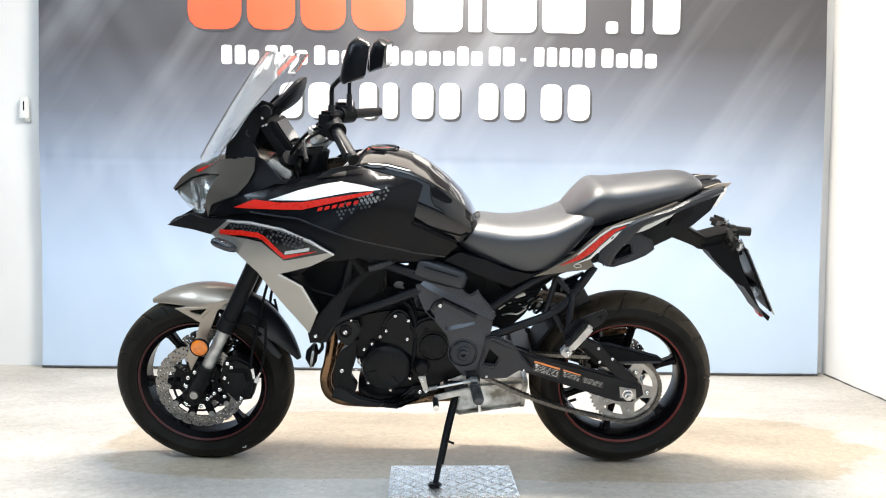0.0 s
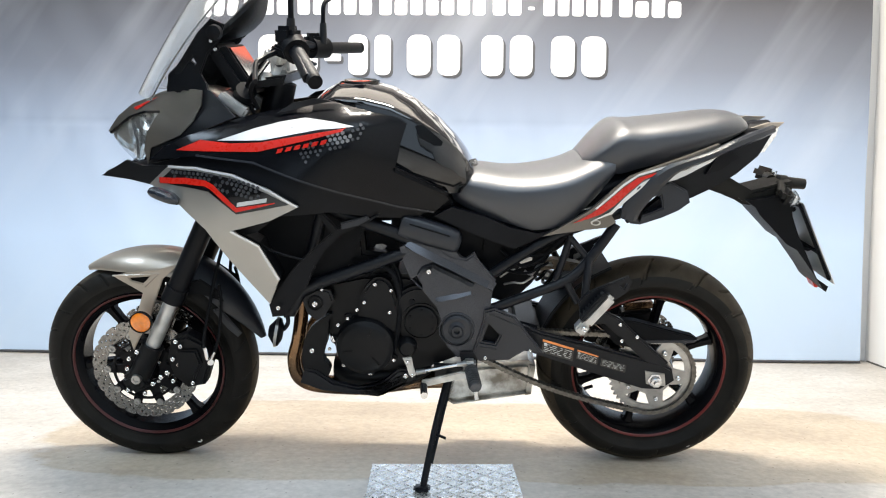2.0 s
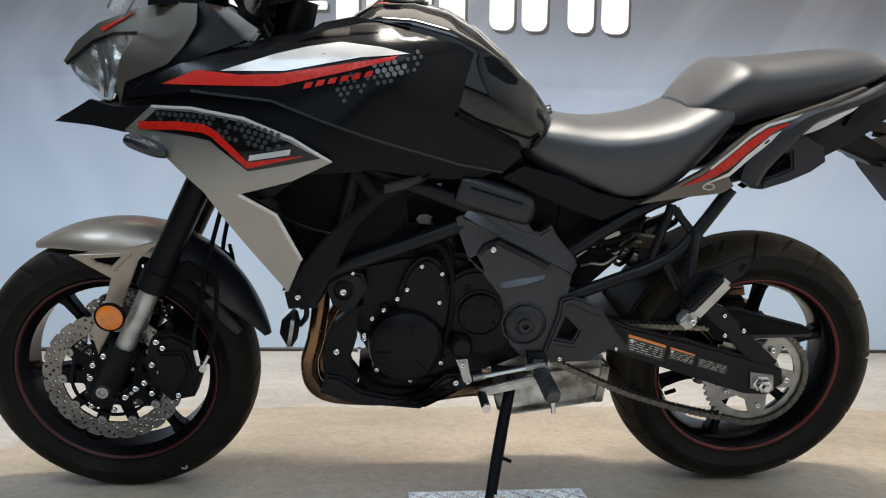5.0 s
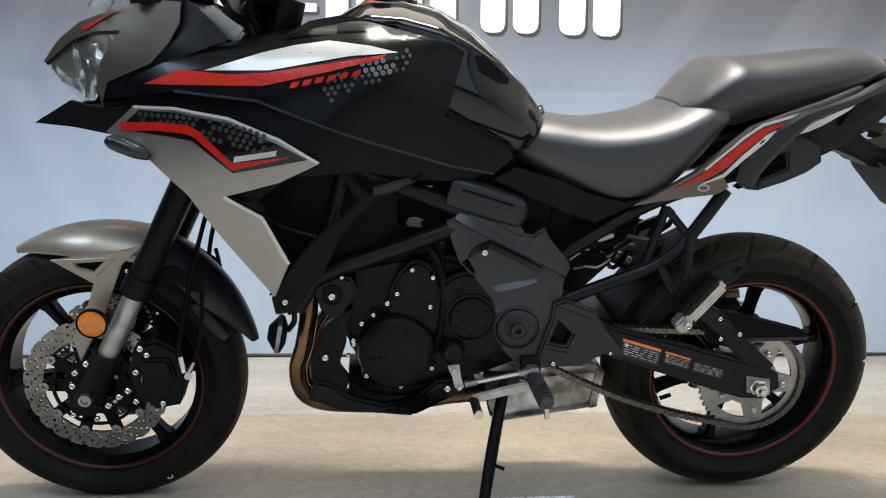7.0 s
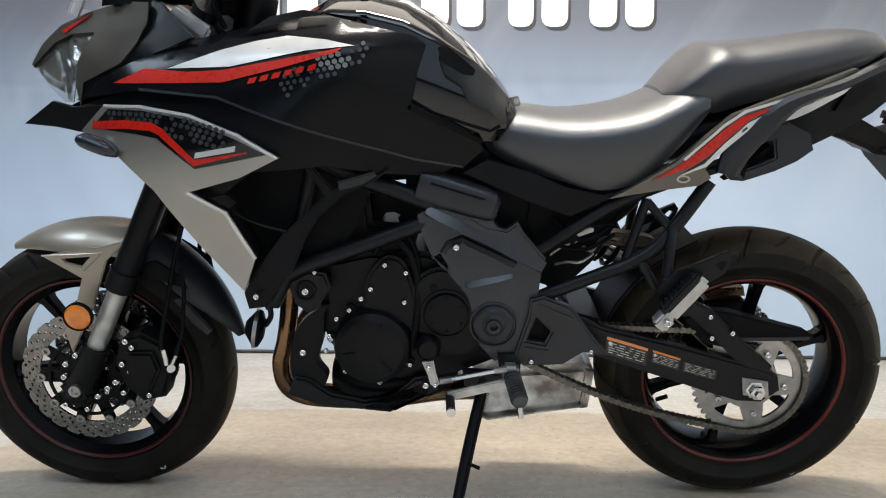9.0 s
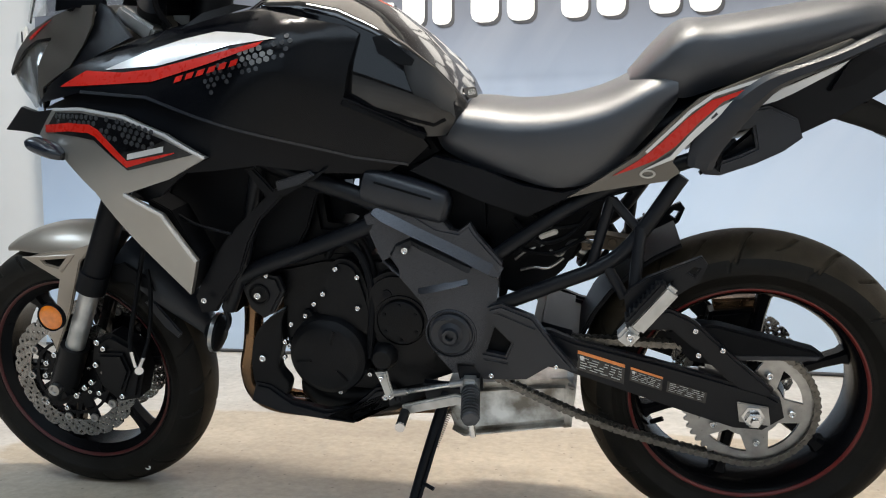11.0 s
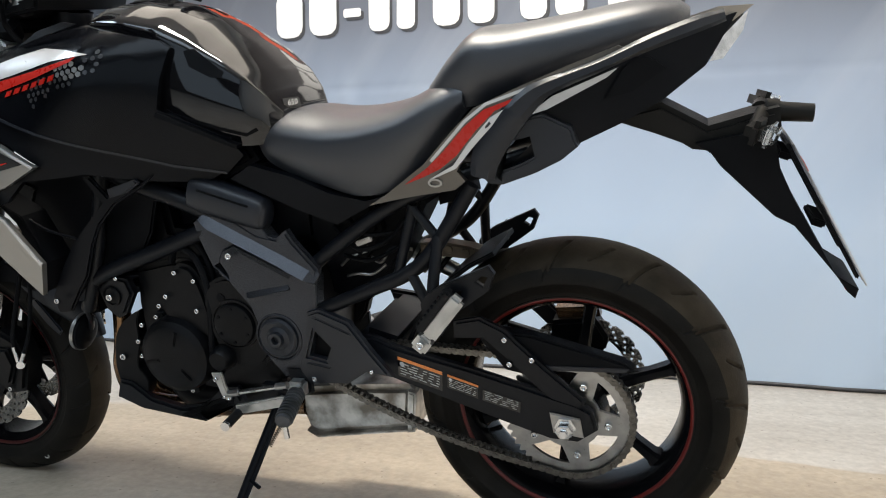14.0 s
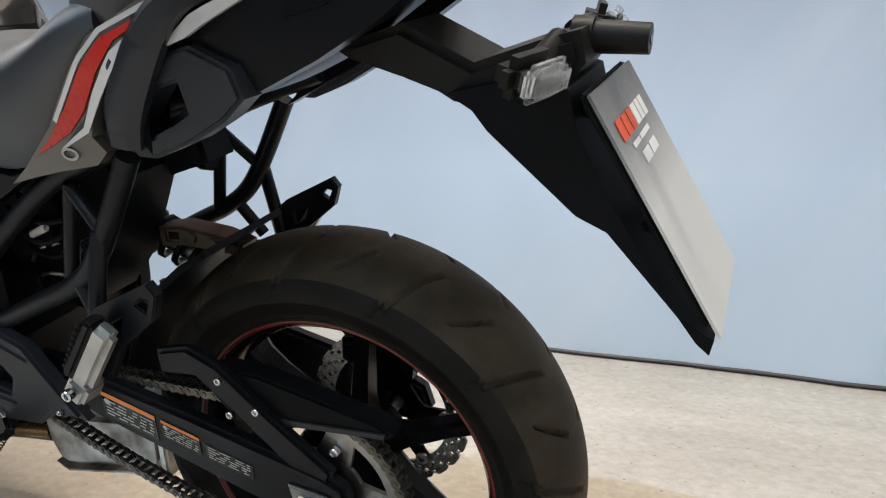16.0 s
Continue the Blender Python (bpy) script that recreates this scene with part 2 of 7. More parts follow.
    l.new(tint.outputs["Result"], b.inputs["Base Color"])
    return m


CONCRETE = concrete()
TREAD = material("checker_plate_aluminium", (0.72, 0.72, 0.71), 0.28, metal=0.85, vary=0.2, scale=14, bump=0.1)

# ---- mesh helpers ----


def part(name, bm, mat, parent=None, label="", sharp=35):
    """Links a bmesh as one mesh object, under a thing or a part."""
    if not isinstance(bm, bpy.types.Mesh):
        bmesh.ops.remove_doubles(bm, verts=bm.verts, dist=1e-5)
        bmesh.ops.recalc_face_normals(bm, faces=bm.faces)
        me = bpy.data.meshes.new(name)
        bm.to_mesh(me)
        bm.free()
        for p in me.polygons:
            p.use_smooth = True
        me.set_sharp_from_angle(angle=radians(sharp))
    else:
        me = bm
    if mat and not me.materials:
        me.materials.append(mat)
    ob = new(name, me)
    if parent:
        ob.parent = parent
    if label:
        tagged(ob, label)
    return ob


def empty(name, m=None, parent=None):
    ob = new(name)
    ob.empty_display_size = 0.05
    if parent:
        ob.parent = parent
    if m:
        ob.matrix_basis = m
    return ob


def smooth_line(pts, per=6, closed=False):
    """A Catmull-Rom line through points."""
    p = [Vector(q) for q in pts]
    n = len(p)
    out = []
    for i in range(n if closed else n - 1):
        a, b, c, d = (p[(i + k) % n] if closed else p[min(max(i + k, 0), n - 1)] for k in (-1, 0, 1, 2))
        for s in range(per):
            t = s / per
            out.append(0.5 * (2 * b + (c - a) * t + (2 * a - 5 * b + 4 * c - d) * t * t + (3 * b - a - 3 * c + d) * t ** 3))
    if not closed:
        out.append(p[-1])
    return out


def fill(bm, outline, holes, y):
    edges = []
    for ring in (outline, *holes):
        vs = [bm.verts.new((q[0], y, q[1])) for q in ring]
        edges += [bm.edges.new((vs[i], vs[(i + 1) % len(vs)])) for i in range(len(vs))]
    return bmesh.ops.triangle_fill(bm, use_beauty=True, use_dissolve=False, edges=edges)


def slab(outline, w0, w1, bevel=0.002, holes=(), bm=None, soft=False):
    """A plate cut to an outline in the side view, from lateral w0 to w1."""
    bm = bm or bmesh.new()
    made = bmesh.new()
    if soft:
        outline = [tuple(q) for q in smooth_line([(a, b, 0) for a, b in outline], 4, True)]
    fill(made, outline, holes, w0)
    bmesh.ops.dissolve_limit(made, angle_limit=0.01, verts=made.verts, edges=made.edges)
    got = bmesh.ops.extrude_face_region(made, geom=made.faces[:])
    bmesh.ops.translate(made, verts=[g for g in got["geom"] if isinstance(g, bmesh.types.BMVert)], vec=(0, w1 - w0, 0))
    bmesh.ops.recalc_face_normals(made, faces=made.faces)
    if bevel:
        rim = [e for e in made.edges if len(e.link_faces) == 2 and e.calc_face_angle(0) > 0.7 and abs(e.verts[0].co.y - e.verts[1].co.y) < 1e-6]
        bmesh.ops.bevel(made, geom=rim, offset=bevel, segments=2, affect="EDGES", clamp_overlap=True)
    return join(bm, made)


def join(bm, made, m=None):
    if m:
        bmesh.ops.transform(made, matrix=m, verts=made.verts)
    me = bpy.data.meshes.new("join")
    made.to_mesh(me)
    made.free()
    bm.from_mesh(me)
    bpy.data.meshes.remove(me)
    return bm


def tube(pts, r, n=10, per=6, bm=None, flat=1.0, closed=False):
    """A round bar along a smooth line. r: one radius, or one for each end."""
    bm = bm or bmesh.new()
    line = smooth_line(pts, per, closed) if len(pts) > 2 else [Vector(q) for q in pts]
    r0, r1 = (r, r) if isinstance(r, (int, float)) else r
    rings, up = [], Vector((0.13, 0.2, 0.97))
    for i, p in enumerate(line):
        if closed:
            d = (line[(i + 1) % len(line)] - line[i - 1]).normalized()
        else:
            d = (line[min(i + 1, len(line) - 1)] - line[max(i - 1, 0)]).normalized()
        a = d.cross(up).normalized() if abs(d.dot(up)) < 0.98 else d.cross(Vector((1, 0, 0))).normalized()
        up = a.cross(d).normalized()
        rad = r0 + (r1 - r0) * i / max(1, len(line) - 1)
        rings.append([bm.verts.new(p + rad * (math.cos(2 * math.pi * k / n) * a * flat + math.sin(2 * math.pi * k / n) * up)) for k in range(n)])
    for i in range(len(rings) if closed else len(rings) - 1):
        j = (i + 1) % len(rings)
        for k in range(n):
            bm.faces.new((rings[i][k], rings[i][(k + 1) % n], rings[j][(k + 1) % n], rings[j][k]))
    if not closed:
        bm.faces.new(rings[0])
        bm.faces.new(rings[-1][::-1])
    return bm


def lathe(profile, u=0, v=0, n=48, bm=None, closed=False):
    """Turns a profile of (lateral, radius) round an axle that runs across the bike."""
    bm = bm or bmesh.new()
    rings = []
    for w, r in profile:
        if r < 1e-5:
            rings.append([bm.verts.new((u, w, v))])
        else:
            rings.append([bm.verts.new((u + r * math.cos(2 * math.pi * k / n), w, v + r * math.sin(2 * math.pi * k / n))) for k in range(n)])
    for i in range(len(rings) if closed else len(rings) - 1):
        a, b = rings[i], rings[(i + 1) % len(rings)]
        for k in range(n):
            q = [a[k % len(a)], a[(k + 1) % len(a)], b[(k + 1) % len(b)], b[k % len(b)]]
            q = list(dict.fromkeys(q))
            if len(q) > 2:
                bm.faces.new(q)
    return bm


def block(c, size, bevel=0.004, rot=(0, 0, 0), bm=None):
    made = bmesh.new()
    bmesh.ops.create_cube(made, size=1)
    bmesh.ops.scale(made, vec=size, verts=made.verts)
    if bevel:
        bmesh.ops.bevel(made, geom=made.edges[:], offset=bevel, segments=2, affect="EDGES")
    return join(bm or bmesh.new(), made, pose(*c, *rot))


def rod(a, b, r, n=16, bm=None, r2=None):
    return tube([a, b], (r, r2 if r2 is not None else r), n, 1, bm)


def loft(stations, n=20, per=4, power=2.4):
    """A body with closed rings along the bike. A station: u, top, bottom, half width, and the share of the height at which it is widest."""
    bm = bmesh.new()
    line = smooth_line([s[:3] for s in stations], per)
    wide = smooth_line([(s[3], s[4], 0) for s in stations], per)
    rings = []
    for p, q in zip(line, wide):
        u, top, low = p
        half, share = max(q[0], 0.001), q[1]
        mid = low + (top - low) * share
        ring = []
        for k in range(n):
            a = 2 * math.pi * k / n
            c, s = math.cos(a), math.sin(a)
            w = half * math.copysign(abs(c) ** (2 / power), c)
            z = mid + (top - mid if s > 0 else mid - low) * math.copysign(abs(s) ** (2 / power), s)
            ring.append(bm.verts.new((u, w, z)))
        rings.append(ring)
    for a, b in zip(rings, rings[1:]):
        for k in range(n):
            bm.faces.new((a[k], a[(k + 1) % n], b[(k + 1) % n], b[k]))
    bm.faces.new(rings[0])
    bm.faces.new(rings[-1][::-1])
    return bm


# The half width of the fairing over the side view, from a few widths known on it.
KNOWN = np.array([(-0.83, 1.0, 0.243), (-1.26, 0.93, 0.19), (-1.085, 0.80, 0.262), (-1.1, 0.755, 0.258), (-1.03, 0.545, 0.215), (-0.94, 0.825, 0.262), (-1.29, 0.87, 0.19), (-0.70, 0.90, 0.185),
                  (-0.57, 0.79, 0.13), (-1.47, 0.95, 0.045), (-1.2, 1.08, 0.125), (-0.9, 1.055, 0.185), (-0.68, 1.02, 0.16), (-1.36, 0.9, 0.13), (-1.07, 1.03, 0.185), (-0.58, 0.85, 0.155), (-0.75, 0.8, 0.19)])


def kernel(d2):
    return np.where(d2 > 1e-12, 0.5 * d2 * np.log(np.maximum(d2, 1e-12)), 0.0)


def spline_weights(k):
    n = len(k)
    d2 = ((k[:, None, :2] - k[None, :, :2]) ** 2).sum(-1)
    p = np.c_[np.ones(n), k[:, :2]]
    a = np.block([[kernel(d2) + 0.002 * np.eye(n), p], [p.T, np.zeros((3, 3))]])
    return np.linalg.solve(a, np.r_[k[:, 2], 0, 0, 0])


WEIGHTS = spline_weights(KNOWN)


def spline_at(known, weights, u, v):
    d2 = (known[:, 0] - u) ** 2 + (known[:, 1] - v) ** 2
    return float(kernel(d2) @ weights[:-3] + weights[-3] + weights[-2] * u + weights[-1] * v)


def half_width(u, v):
    return spline_at(KNOWN, WEIGHTS, u, v)


def skin(outline, off, thick, side=-1, grid=0.025, holes=(), width=half_width, crease=None):
    """A panel cut to an outline, laid on the curved flank of the bike, off proud of it."""
    bm = bmesh.new()
    fill(bm, outline, holes, 0)
    us, vs = [q[0] for q in outline], [q[1] for q in outline]
    for axis, lo, hi in ((0, min(us), max(us)), (2, min(vs), max(vs))):
        no = Vector((axis == 0, 0, axis == 2))
        x = lo + grid
        while x < hi:
            bmesh.ops.bisect_plane(bm, geom=bm.verts[:] + bm.edges[:] + bm.faces[:], plane_co=no * x, plane_no=no)
            x += grid
    for v in bm.verts:
        extra = crease(v.co.x, v.co.z) if crease else 0
        v.co.y = side * (width(v.co.x, v.co.z) + off + extra)
    if thick:
        got = bmesh.ops.extrude_face_region(bm, geom=bm.faces[:])
        bmesh.ops.translate(bm, verts=[g for g in got["geom"] if isinstance(g, bmesh.types.BMVert)], vec=(0, -side * thick, 0))
    return bm


def ribbon(pts, width):
    """The outline of a stripe of that width along a line in the side view; width may be given at each point."""
    wide = [width] * len(pts) if isinstance(width, (int, float)) else width
    up, low = [], []
    for i, (p, h) in enumerate(zip(pts, wide)):
        a, b = Vector(pts[max(i - 1, 0)]), Vector(pts[min(i + 1, len(pts) - 1)])
        d = (b - a).normalized()
        s = Vector((-d.y, d.x)) * h / 2
        up.append((p[0] + s.x, p[1] + s.y))
        low.append((p[0] - s.x, p[1] - s.y))
    return up + low[::-1]


BOLT = None


def bolt(parent, u, w, v, r=0.007, mat=None, side=-1, label=""):
    """A hexagon-socket bolt head, with its face to the side."""
    global BOLT
    if BOLT is None:
        bm = lathe([(-1.0, 0.0), (-0.35, 0.0), (-0.35, 0.45), (-0.9, 0.5), (-1.0, 0.62), (-1.0, 0.85), (-0.85, 1.0), (0.1, 1.0)], n=12)
        bmesh.ops.recalc_face_normals(bm, faces=bm.faces)
        BOLT = bpy.data.meshes.new("bolt")
        bm.to_mesh(BOLT)
        bm.free()
        BOLT.materials.append(CHROME)
    ob = new("bolt", BOLT)
    ob.parent = parent
    ob.matrix_basis = Matrix.LocRotScale((u, w, v), Euler((0, 0, 0 if side < 0 else math.pi)), (r * 0.78, r * 0.9, r * 0.78))
    return ob


# ---- room ----
def plane_box(name, lo, hi, mat, bevel=0.0):
    c = [(a + b) / 2 for a, b in zip(lo, hi)]
    s = [b - a for a, b in zip(lo, hi)]
    return tagged(part(name, block((0, 0, 0), s, bevel), mat), kind="structure")


def room_box(name, lo, hi, mat):
    ob = plane_box(name, lo, hi, mat)
    ob.location = [(a + b) / 2 for a, b in zip(lo, hi)]
    return ob


tagged(room_box("floor", (-6.2, -5.2, -0.15), (1.7, 1.75, 0.0), CONCRETE), "worn beige-grey screed floor with specks, stains and painted shadow under motorcycle", "floor")
tagged(room_box("wall_back", (-6.2, 1.5, 0.0), (1.49, 1.7, 3.2), WALL), "plain white painted wall behind the banner", "wall")
tagged(room_box("wall_right", (1.49, -5.2, 0.0), (1.7, 1.7, 3.2), WALL), "plain white painted side wall", "wall")


def floor_joint():
    """The dark open joint at the foot of the side wall, wider here and narrower there."""
    rng = random.Random(5)
    bm = bmesh.new()
    rows = []
    for i in range(61):
        y = 1.47 - 0.06 * i
        w, h = rng.uniform(0.003, 0.012), rng.uniform(0.002, 0.007)
        rows.append([bm.verts.new(p) for p in ((1.489, y, 0.001), (1.489 - w, y, 0.001), (1.489 - w * 0.6, y, h), (1.489, y, h))])
    for a, b in zip(rows, rows[1:]):
        for k in range(4):
            bm.faces.new((a[k], a[(k + 1) % 4], b[(k + 1) % 4], b[k]))
    bm.faces.new(rows[0])
    bm.faces.new(rows[-1])
    return bm


tagged(part("trim", floor_joint(), DARKWALL), "dark dirty joint along the foot of the wall", "joint", kind="structure")
tagged(room_box("wall_left", (-6.2, -5.2, 0.0), (-6.0, 1.5, 3.2), DARKWALL), "plain dark grey side wall", "wall")
tagged(room_box("wall_front_left", (-6.0, -5.2, 0.0), (-2.6, -5.0, 3.2), DARKWALL), "plain dark grey wall beside a wide doorway", "wall")
tagged(room_box("wall_front_right", (1.4, -5.2, 0.0), (1.49, -5.0, 3.2), DARKWALL), "plain dark grey wall beside a wide doorway", "wall")
tagged(room_box("wall_front_top", (-2.6, -5.2, 2.7), (1.4, -5.0, 3.2), DARKWALL), "plain dark grey wall over a wide doorway", "wall")
tagged(room_box("wall_front_base", (-2.6, -5.2, 0.0), (1.4, -5.0, 0.3), DARKWALL), "plain dark grey sill of a wide opening", "wall")
tagged(room_box("ceiling", (-6.2, -5.2, 3.2), (1.7, 1.7, 3.35), CEIL), "plain white ceiling", "ceiling")


def banner_relief(x, z):
    """How far the cloth stands off its hanging plane: long slack folds and small ripples at the hem."""
    f = 0.012 * math.sin(1.3 * x + 0.9 * z) + 0.005 * math.sin(3.1 * x - 4.3 * z + 1.0)
    f += 0.008 * noise.noise(Vector((1.3 * x, 0.7 * z, 0.3))) + 0.004 * noise.noise(Vector((3.2 * (x - 0.75 * z), 0.9 * (z + 0.75 * x), 3.1)))
    low = math.exp(-z / 0.12)
    f += low * 0.006 * noise.noise(Vector((9 * x, 5 * z, 7.7)))
    seam = math.exp(-((z - 1.13) / 0.012) ** 2)
    pucker = math.exp(-abs(z - 1.1) / 0.11) * (0.008 * noise.noise(Vector((14 * x, 2.5 * z, 1.7))) + 0.005 * noise.noise(Vector((5 * x, 1.5 * z, 9.2))))
    sag = 0.004 * noise.noise(Vector((6 * (x + 0.5 * z), 1.1 * (z - 0.5 * x), 5.5)))
    return f - 0.002 * seam + pucker + sag


def make_banner():
    root = empty("banner", Matrix.Translation((-0.685, 1.42, 0.006)))
    nx, nz, wide, high = 240, 190, 4.21, 2.9
    bm = bmesh.new()
    grid = [[bm.verts.new(((i / nx - 0.5) * wide, -banner_relief((i / nx - 0.5) * wide, j / nz * high), j / nz * high)) for i in range(nx + 1)] for j in range(nz + 1)]
    for j in range(nz):
        for i in range(nx):
            bm.faces.new((grid[j][i], grid[j][i + 1], grid[j + 1][i + 1], grid[j + 1][i]))
    got = bmesh.ops.extrude_face_region(bm, geom=bm.faces[:])
    bmesh.ops.translate(bm, verts=[g for g in got["geom"] if isinstance(g, bmesh.types.BMVert)], vec=(0, 0.003, 0))
    part("cloth", bm, BANNER, root, "fading from dark grey above to pale blue below")
    part("hem_bar", tube([((k / 60 - 0.5) * wide, 0.0015 - banner_relief((k / 60 - 0.5) * wide, 0.004), 0.004) for k in range(61)], 0.0065, 8, 2), PRINTDARK, root, "dark bar along the hem")

    def mark(name, x0, x1, z0, z1, mat, slant=0.0, cut=0.25, lift=0.0):
        """A printed patch with rounded corners that follows the cloth."""
        x0, x1, z0, z1 = x0 + 0.685, x1 + 0.685, z0 - 0.006, z1 - 0.006
        r = cut * min(x1 - x0, z1 - z0)
        ring = []
        for cx, cz, a0 in ((x1 - r, z1 - r, 0), (x0 + r, z1 - r, 90), (x0 + r, z0 + r, 180), (x1 - r, z0 + r, 270)):
            for k in range(4):
                a = radians(a0 + 30 * k)
                ring.append((cx + r * math.cos(a), cz + r * math.sin(a)))
        b = skin(ring, 0.0025 + lift, 0.0005, -1, 0.06, width=lambda x, z: banner_relief(x, z))
        return part(name, b, mat, root)

    def shadowed(name, x0, x1, z0, z1, mat, cut=0.25):
        mark("print_shadow", x0 + 0.012, x1 + 0.012, z0 - 0.012, z1 - 0.012, PRINTDARK, cut=cut)
        mark(name, x0, x1, z0, z1, mat, cut=cut, lift=0.0015)

    # the emblem: four red and five white blocks, the last two thin
    x = -1.985
    for k, wide_k in enumerate((0.315, 0.285, 0.27, 0.315)):
        shadowed("emblem_block", x, x + wide_k - 0.03, 1.83, 2.11, PRINTRED, 0.3)
        x += wide_k
    x = -0.785
    for wide_k in (0.29, 0.1, 0.29, 0.26):
        shadowed("emblem_block", x, x + wide_k - 0.03, 1.825, 2.1, PRINT, 0.15)
        x += wide_k
    shadowed("emblem_block", 0.235, 0.3, 1.828, 1.89, PRINT)
    shadowed("emblem_block", 0.37, 0.435, 1.828, 2.04, PRINT)
    shadowed("emblem_block", 0.485, 0.63, 1.828, 2.08, PRINT)
    # a line of words as bars
    x = -1.815
    for wide_k in (0.215, 0.24, 0.37, 0.52, 0.15, 0.05, 0.34, 0.31):
        n = max(1, round(wide_k / 0.075))
        for k in range(n):
            tall = 0.1 if k in (0, n - 2) or wide_k in (0.34, 0.15) else 0.076
            if wide_k == 0.05:
                mark("text_bar", x + 0.004, x + 0.034, 1.675, 1.69, PRINT)
            else:
                mark("text_bar", x + k * wide_k / n + 0.006, x + (k + 1) * wide_k / n - 0.009, 1.648, 1.648 + tall, PRINT)
        x += wide_k + 0.02
    # a line of figures as bars
    for x0, x1 in ((-1.505, -1.365), (-1.345, -1.205), (-1.07, -0.965), (-0.945, -0.855), (-0.79, -0.665), (-0.645, -0.525), (-0.435, -0.32), (-0.3, -0.18), (-0.105, 0.02), (0.04, 0.17)):
        shadowed("text_bar", x0, x1 - 0.012, 1.365, 1.555, PRINT, 0.35)
    shadowed("text_bar", -1.185, -1.105, 1.43, 1.465, PRINT)
    return tagged(root, "printed vinyl banner, dark grey to pale blue, white and red blocks", "banner")


make_banner()


def make_switch():
    root = empty("wall_sensor", Matrix.Translation((-2.9, 1.5, 1.41)))
    part("body", block((0, -0.016, 0), (0.05, 0.032, 0.125), 0.01), WHITE, root)
    part("window", block((0.004, -0.033, 0.012), (0.006, 0.004, 0.05), 0.001), PLASTIC, root)
    part("foot", block((0.014, -0.008, -0.066), (0.03, 0.016, 0.014), 0.003), WHITE, root)
    tagged(root, "small white plastic sensor box on the white wall", "sensor")


make_switch()


def make_plate():
    root = empty("checker_plate", pose(-0.578, -0.27, 0.0, 0, 0, 2))
    part("sheet", block((0, 0, 0.002), (0.405, 0.29, 0.004), 0.001), TREAD, root)
    bm = lathe([(-0.5, 0.0), (-0.45, 0.16), (0, 0.3), (0.45, 0.16), (0.5, 0.0)], n=8)
    bmesh.ops.scale(bm, vec=(0.02, 0.04, 0.0065), verts=bm.verts)
    for i in range(14):
        for j in range(10):
            x, y = -0.19 + i * 0.029, -0.132 + j * 0.029
            made = bm.copy()
            me = LUGS.get("me")
            if me is None:
                bmesh.ops.recalc_face_normals(made, faces=made.faces)
                me = bpy.data.meshes.new("raised_bar")
                made.to_mesh(me)
                me.materials.append(TREAD)
                LUGS["me"] = me
            made.free()
            ob = new("raised_bar", me)
            ob.parent = root
            ob.matrix_basis = pose(x, y, 0.004, 0, 0, 45 if (i + j) % 2 else -45)
    bm.free()
    return tagged(root, "square of scuffed aluminium checker plate lying on the floor", "metal plate")


LUGS = {}
make_plate()

# ---- motorcycle: x runs back from the rear axle's foot, y to its right side, z up its own middle ----
bike = empty("motorcycle", pose(0, 0, 0.003, 13, 0, 0))
tagged(bike, "black and silver motorcycle with red stripes leaning on its stand", "motorcycle")


def tyre_mesh(R, wide, sec, n, m, grooves, inner):
    """A tyre with its grooves cut into the tread."""
    ths = np.linspace(0, 2 * np.pi, n, endpoint=False)
    ss = np.linspace(-1, 1, m)
    T, S = np.meshgrid(ths, ss, indexing="ij")
    a = S * 2.05
    r = R - sec + sec * np.cos(a)
    lat = wide / 2 * np.sin(np.clip(a, -1.75, 1.75)) * (1 - 0.18 * np.clip(np.abs(S) - 0.8, 0, 1) / 0.2)
    r = np.where(np.abs(S) > 0.985, inner, r)
    cut = np.zeros_like(S)
    for s0, s1, slope, bend, count, phase, half in grooves:
        for side in (-1, 1):
            q = side * S
            x = np.clip((q - s0) / (s1 - s0), 0, 1)
            centre = slope * x + bend * x * x + phase + (0.5 * 2 * np.pi / count if side > 0 else 0)
            d = (T - centre) % (2 * np.pi / count)
            d = np.minimum(d, 2 * np.pi / count - d) * R
            inside = np.clip((q - s0) / 0.02, 0, 1) * np.clip((s1 - q) / 0.02, 0, 1)
            cut = np.maximum(cut, inside * np.clip((half - d) / 0.0016, 0, 1))
    r = r - 0.006 * cut
    u, v = r * np.cos(T), r * np.sin(T)
    verts = np.stack([u, lat, v], -1).reshape(-1, 3)
    i, j = np.meshgrid(np.arange(n), np.arange(m - 1), indexing="ij")
    i2 = (i + 1) % n
    faces = np.stack([i * m + j, i * m + j + 1, i2 * m + j + 1, i2 * m + j], -1).reshape(-1, 4)
    me = bpy.data.meshes.new("tyre")
    me.from_pydata(verts.tolist(), [], faces.tolist())
    me.materials.append(RUBBER)
    me.materials.append(LITWORNTREAD)
    # the tread band gets the colour with overhead light in it, the sidewalls don't
    worn = np.tile(np.abs(ss[:-1]) < (0.56 if wide > 0.14 else 0.3), n)
    for p, scuffed in zip(me.polygons, worn):
        p.use_smooth = True
        p.material_index = int(scuffed)
    me.set_sharp_from_angle(angle=radians(50))
    return me


REAR, FRONT = (0.0, 0.312), (-1.431, 0.301)
SHIFT = Matrix.Translation((0, -0.015, 0))  # the front end is steered a touch to the left
CLOCK = 12


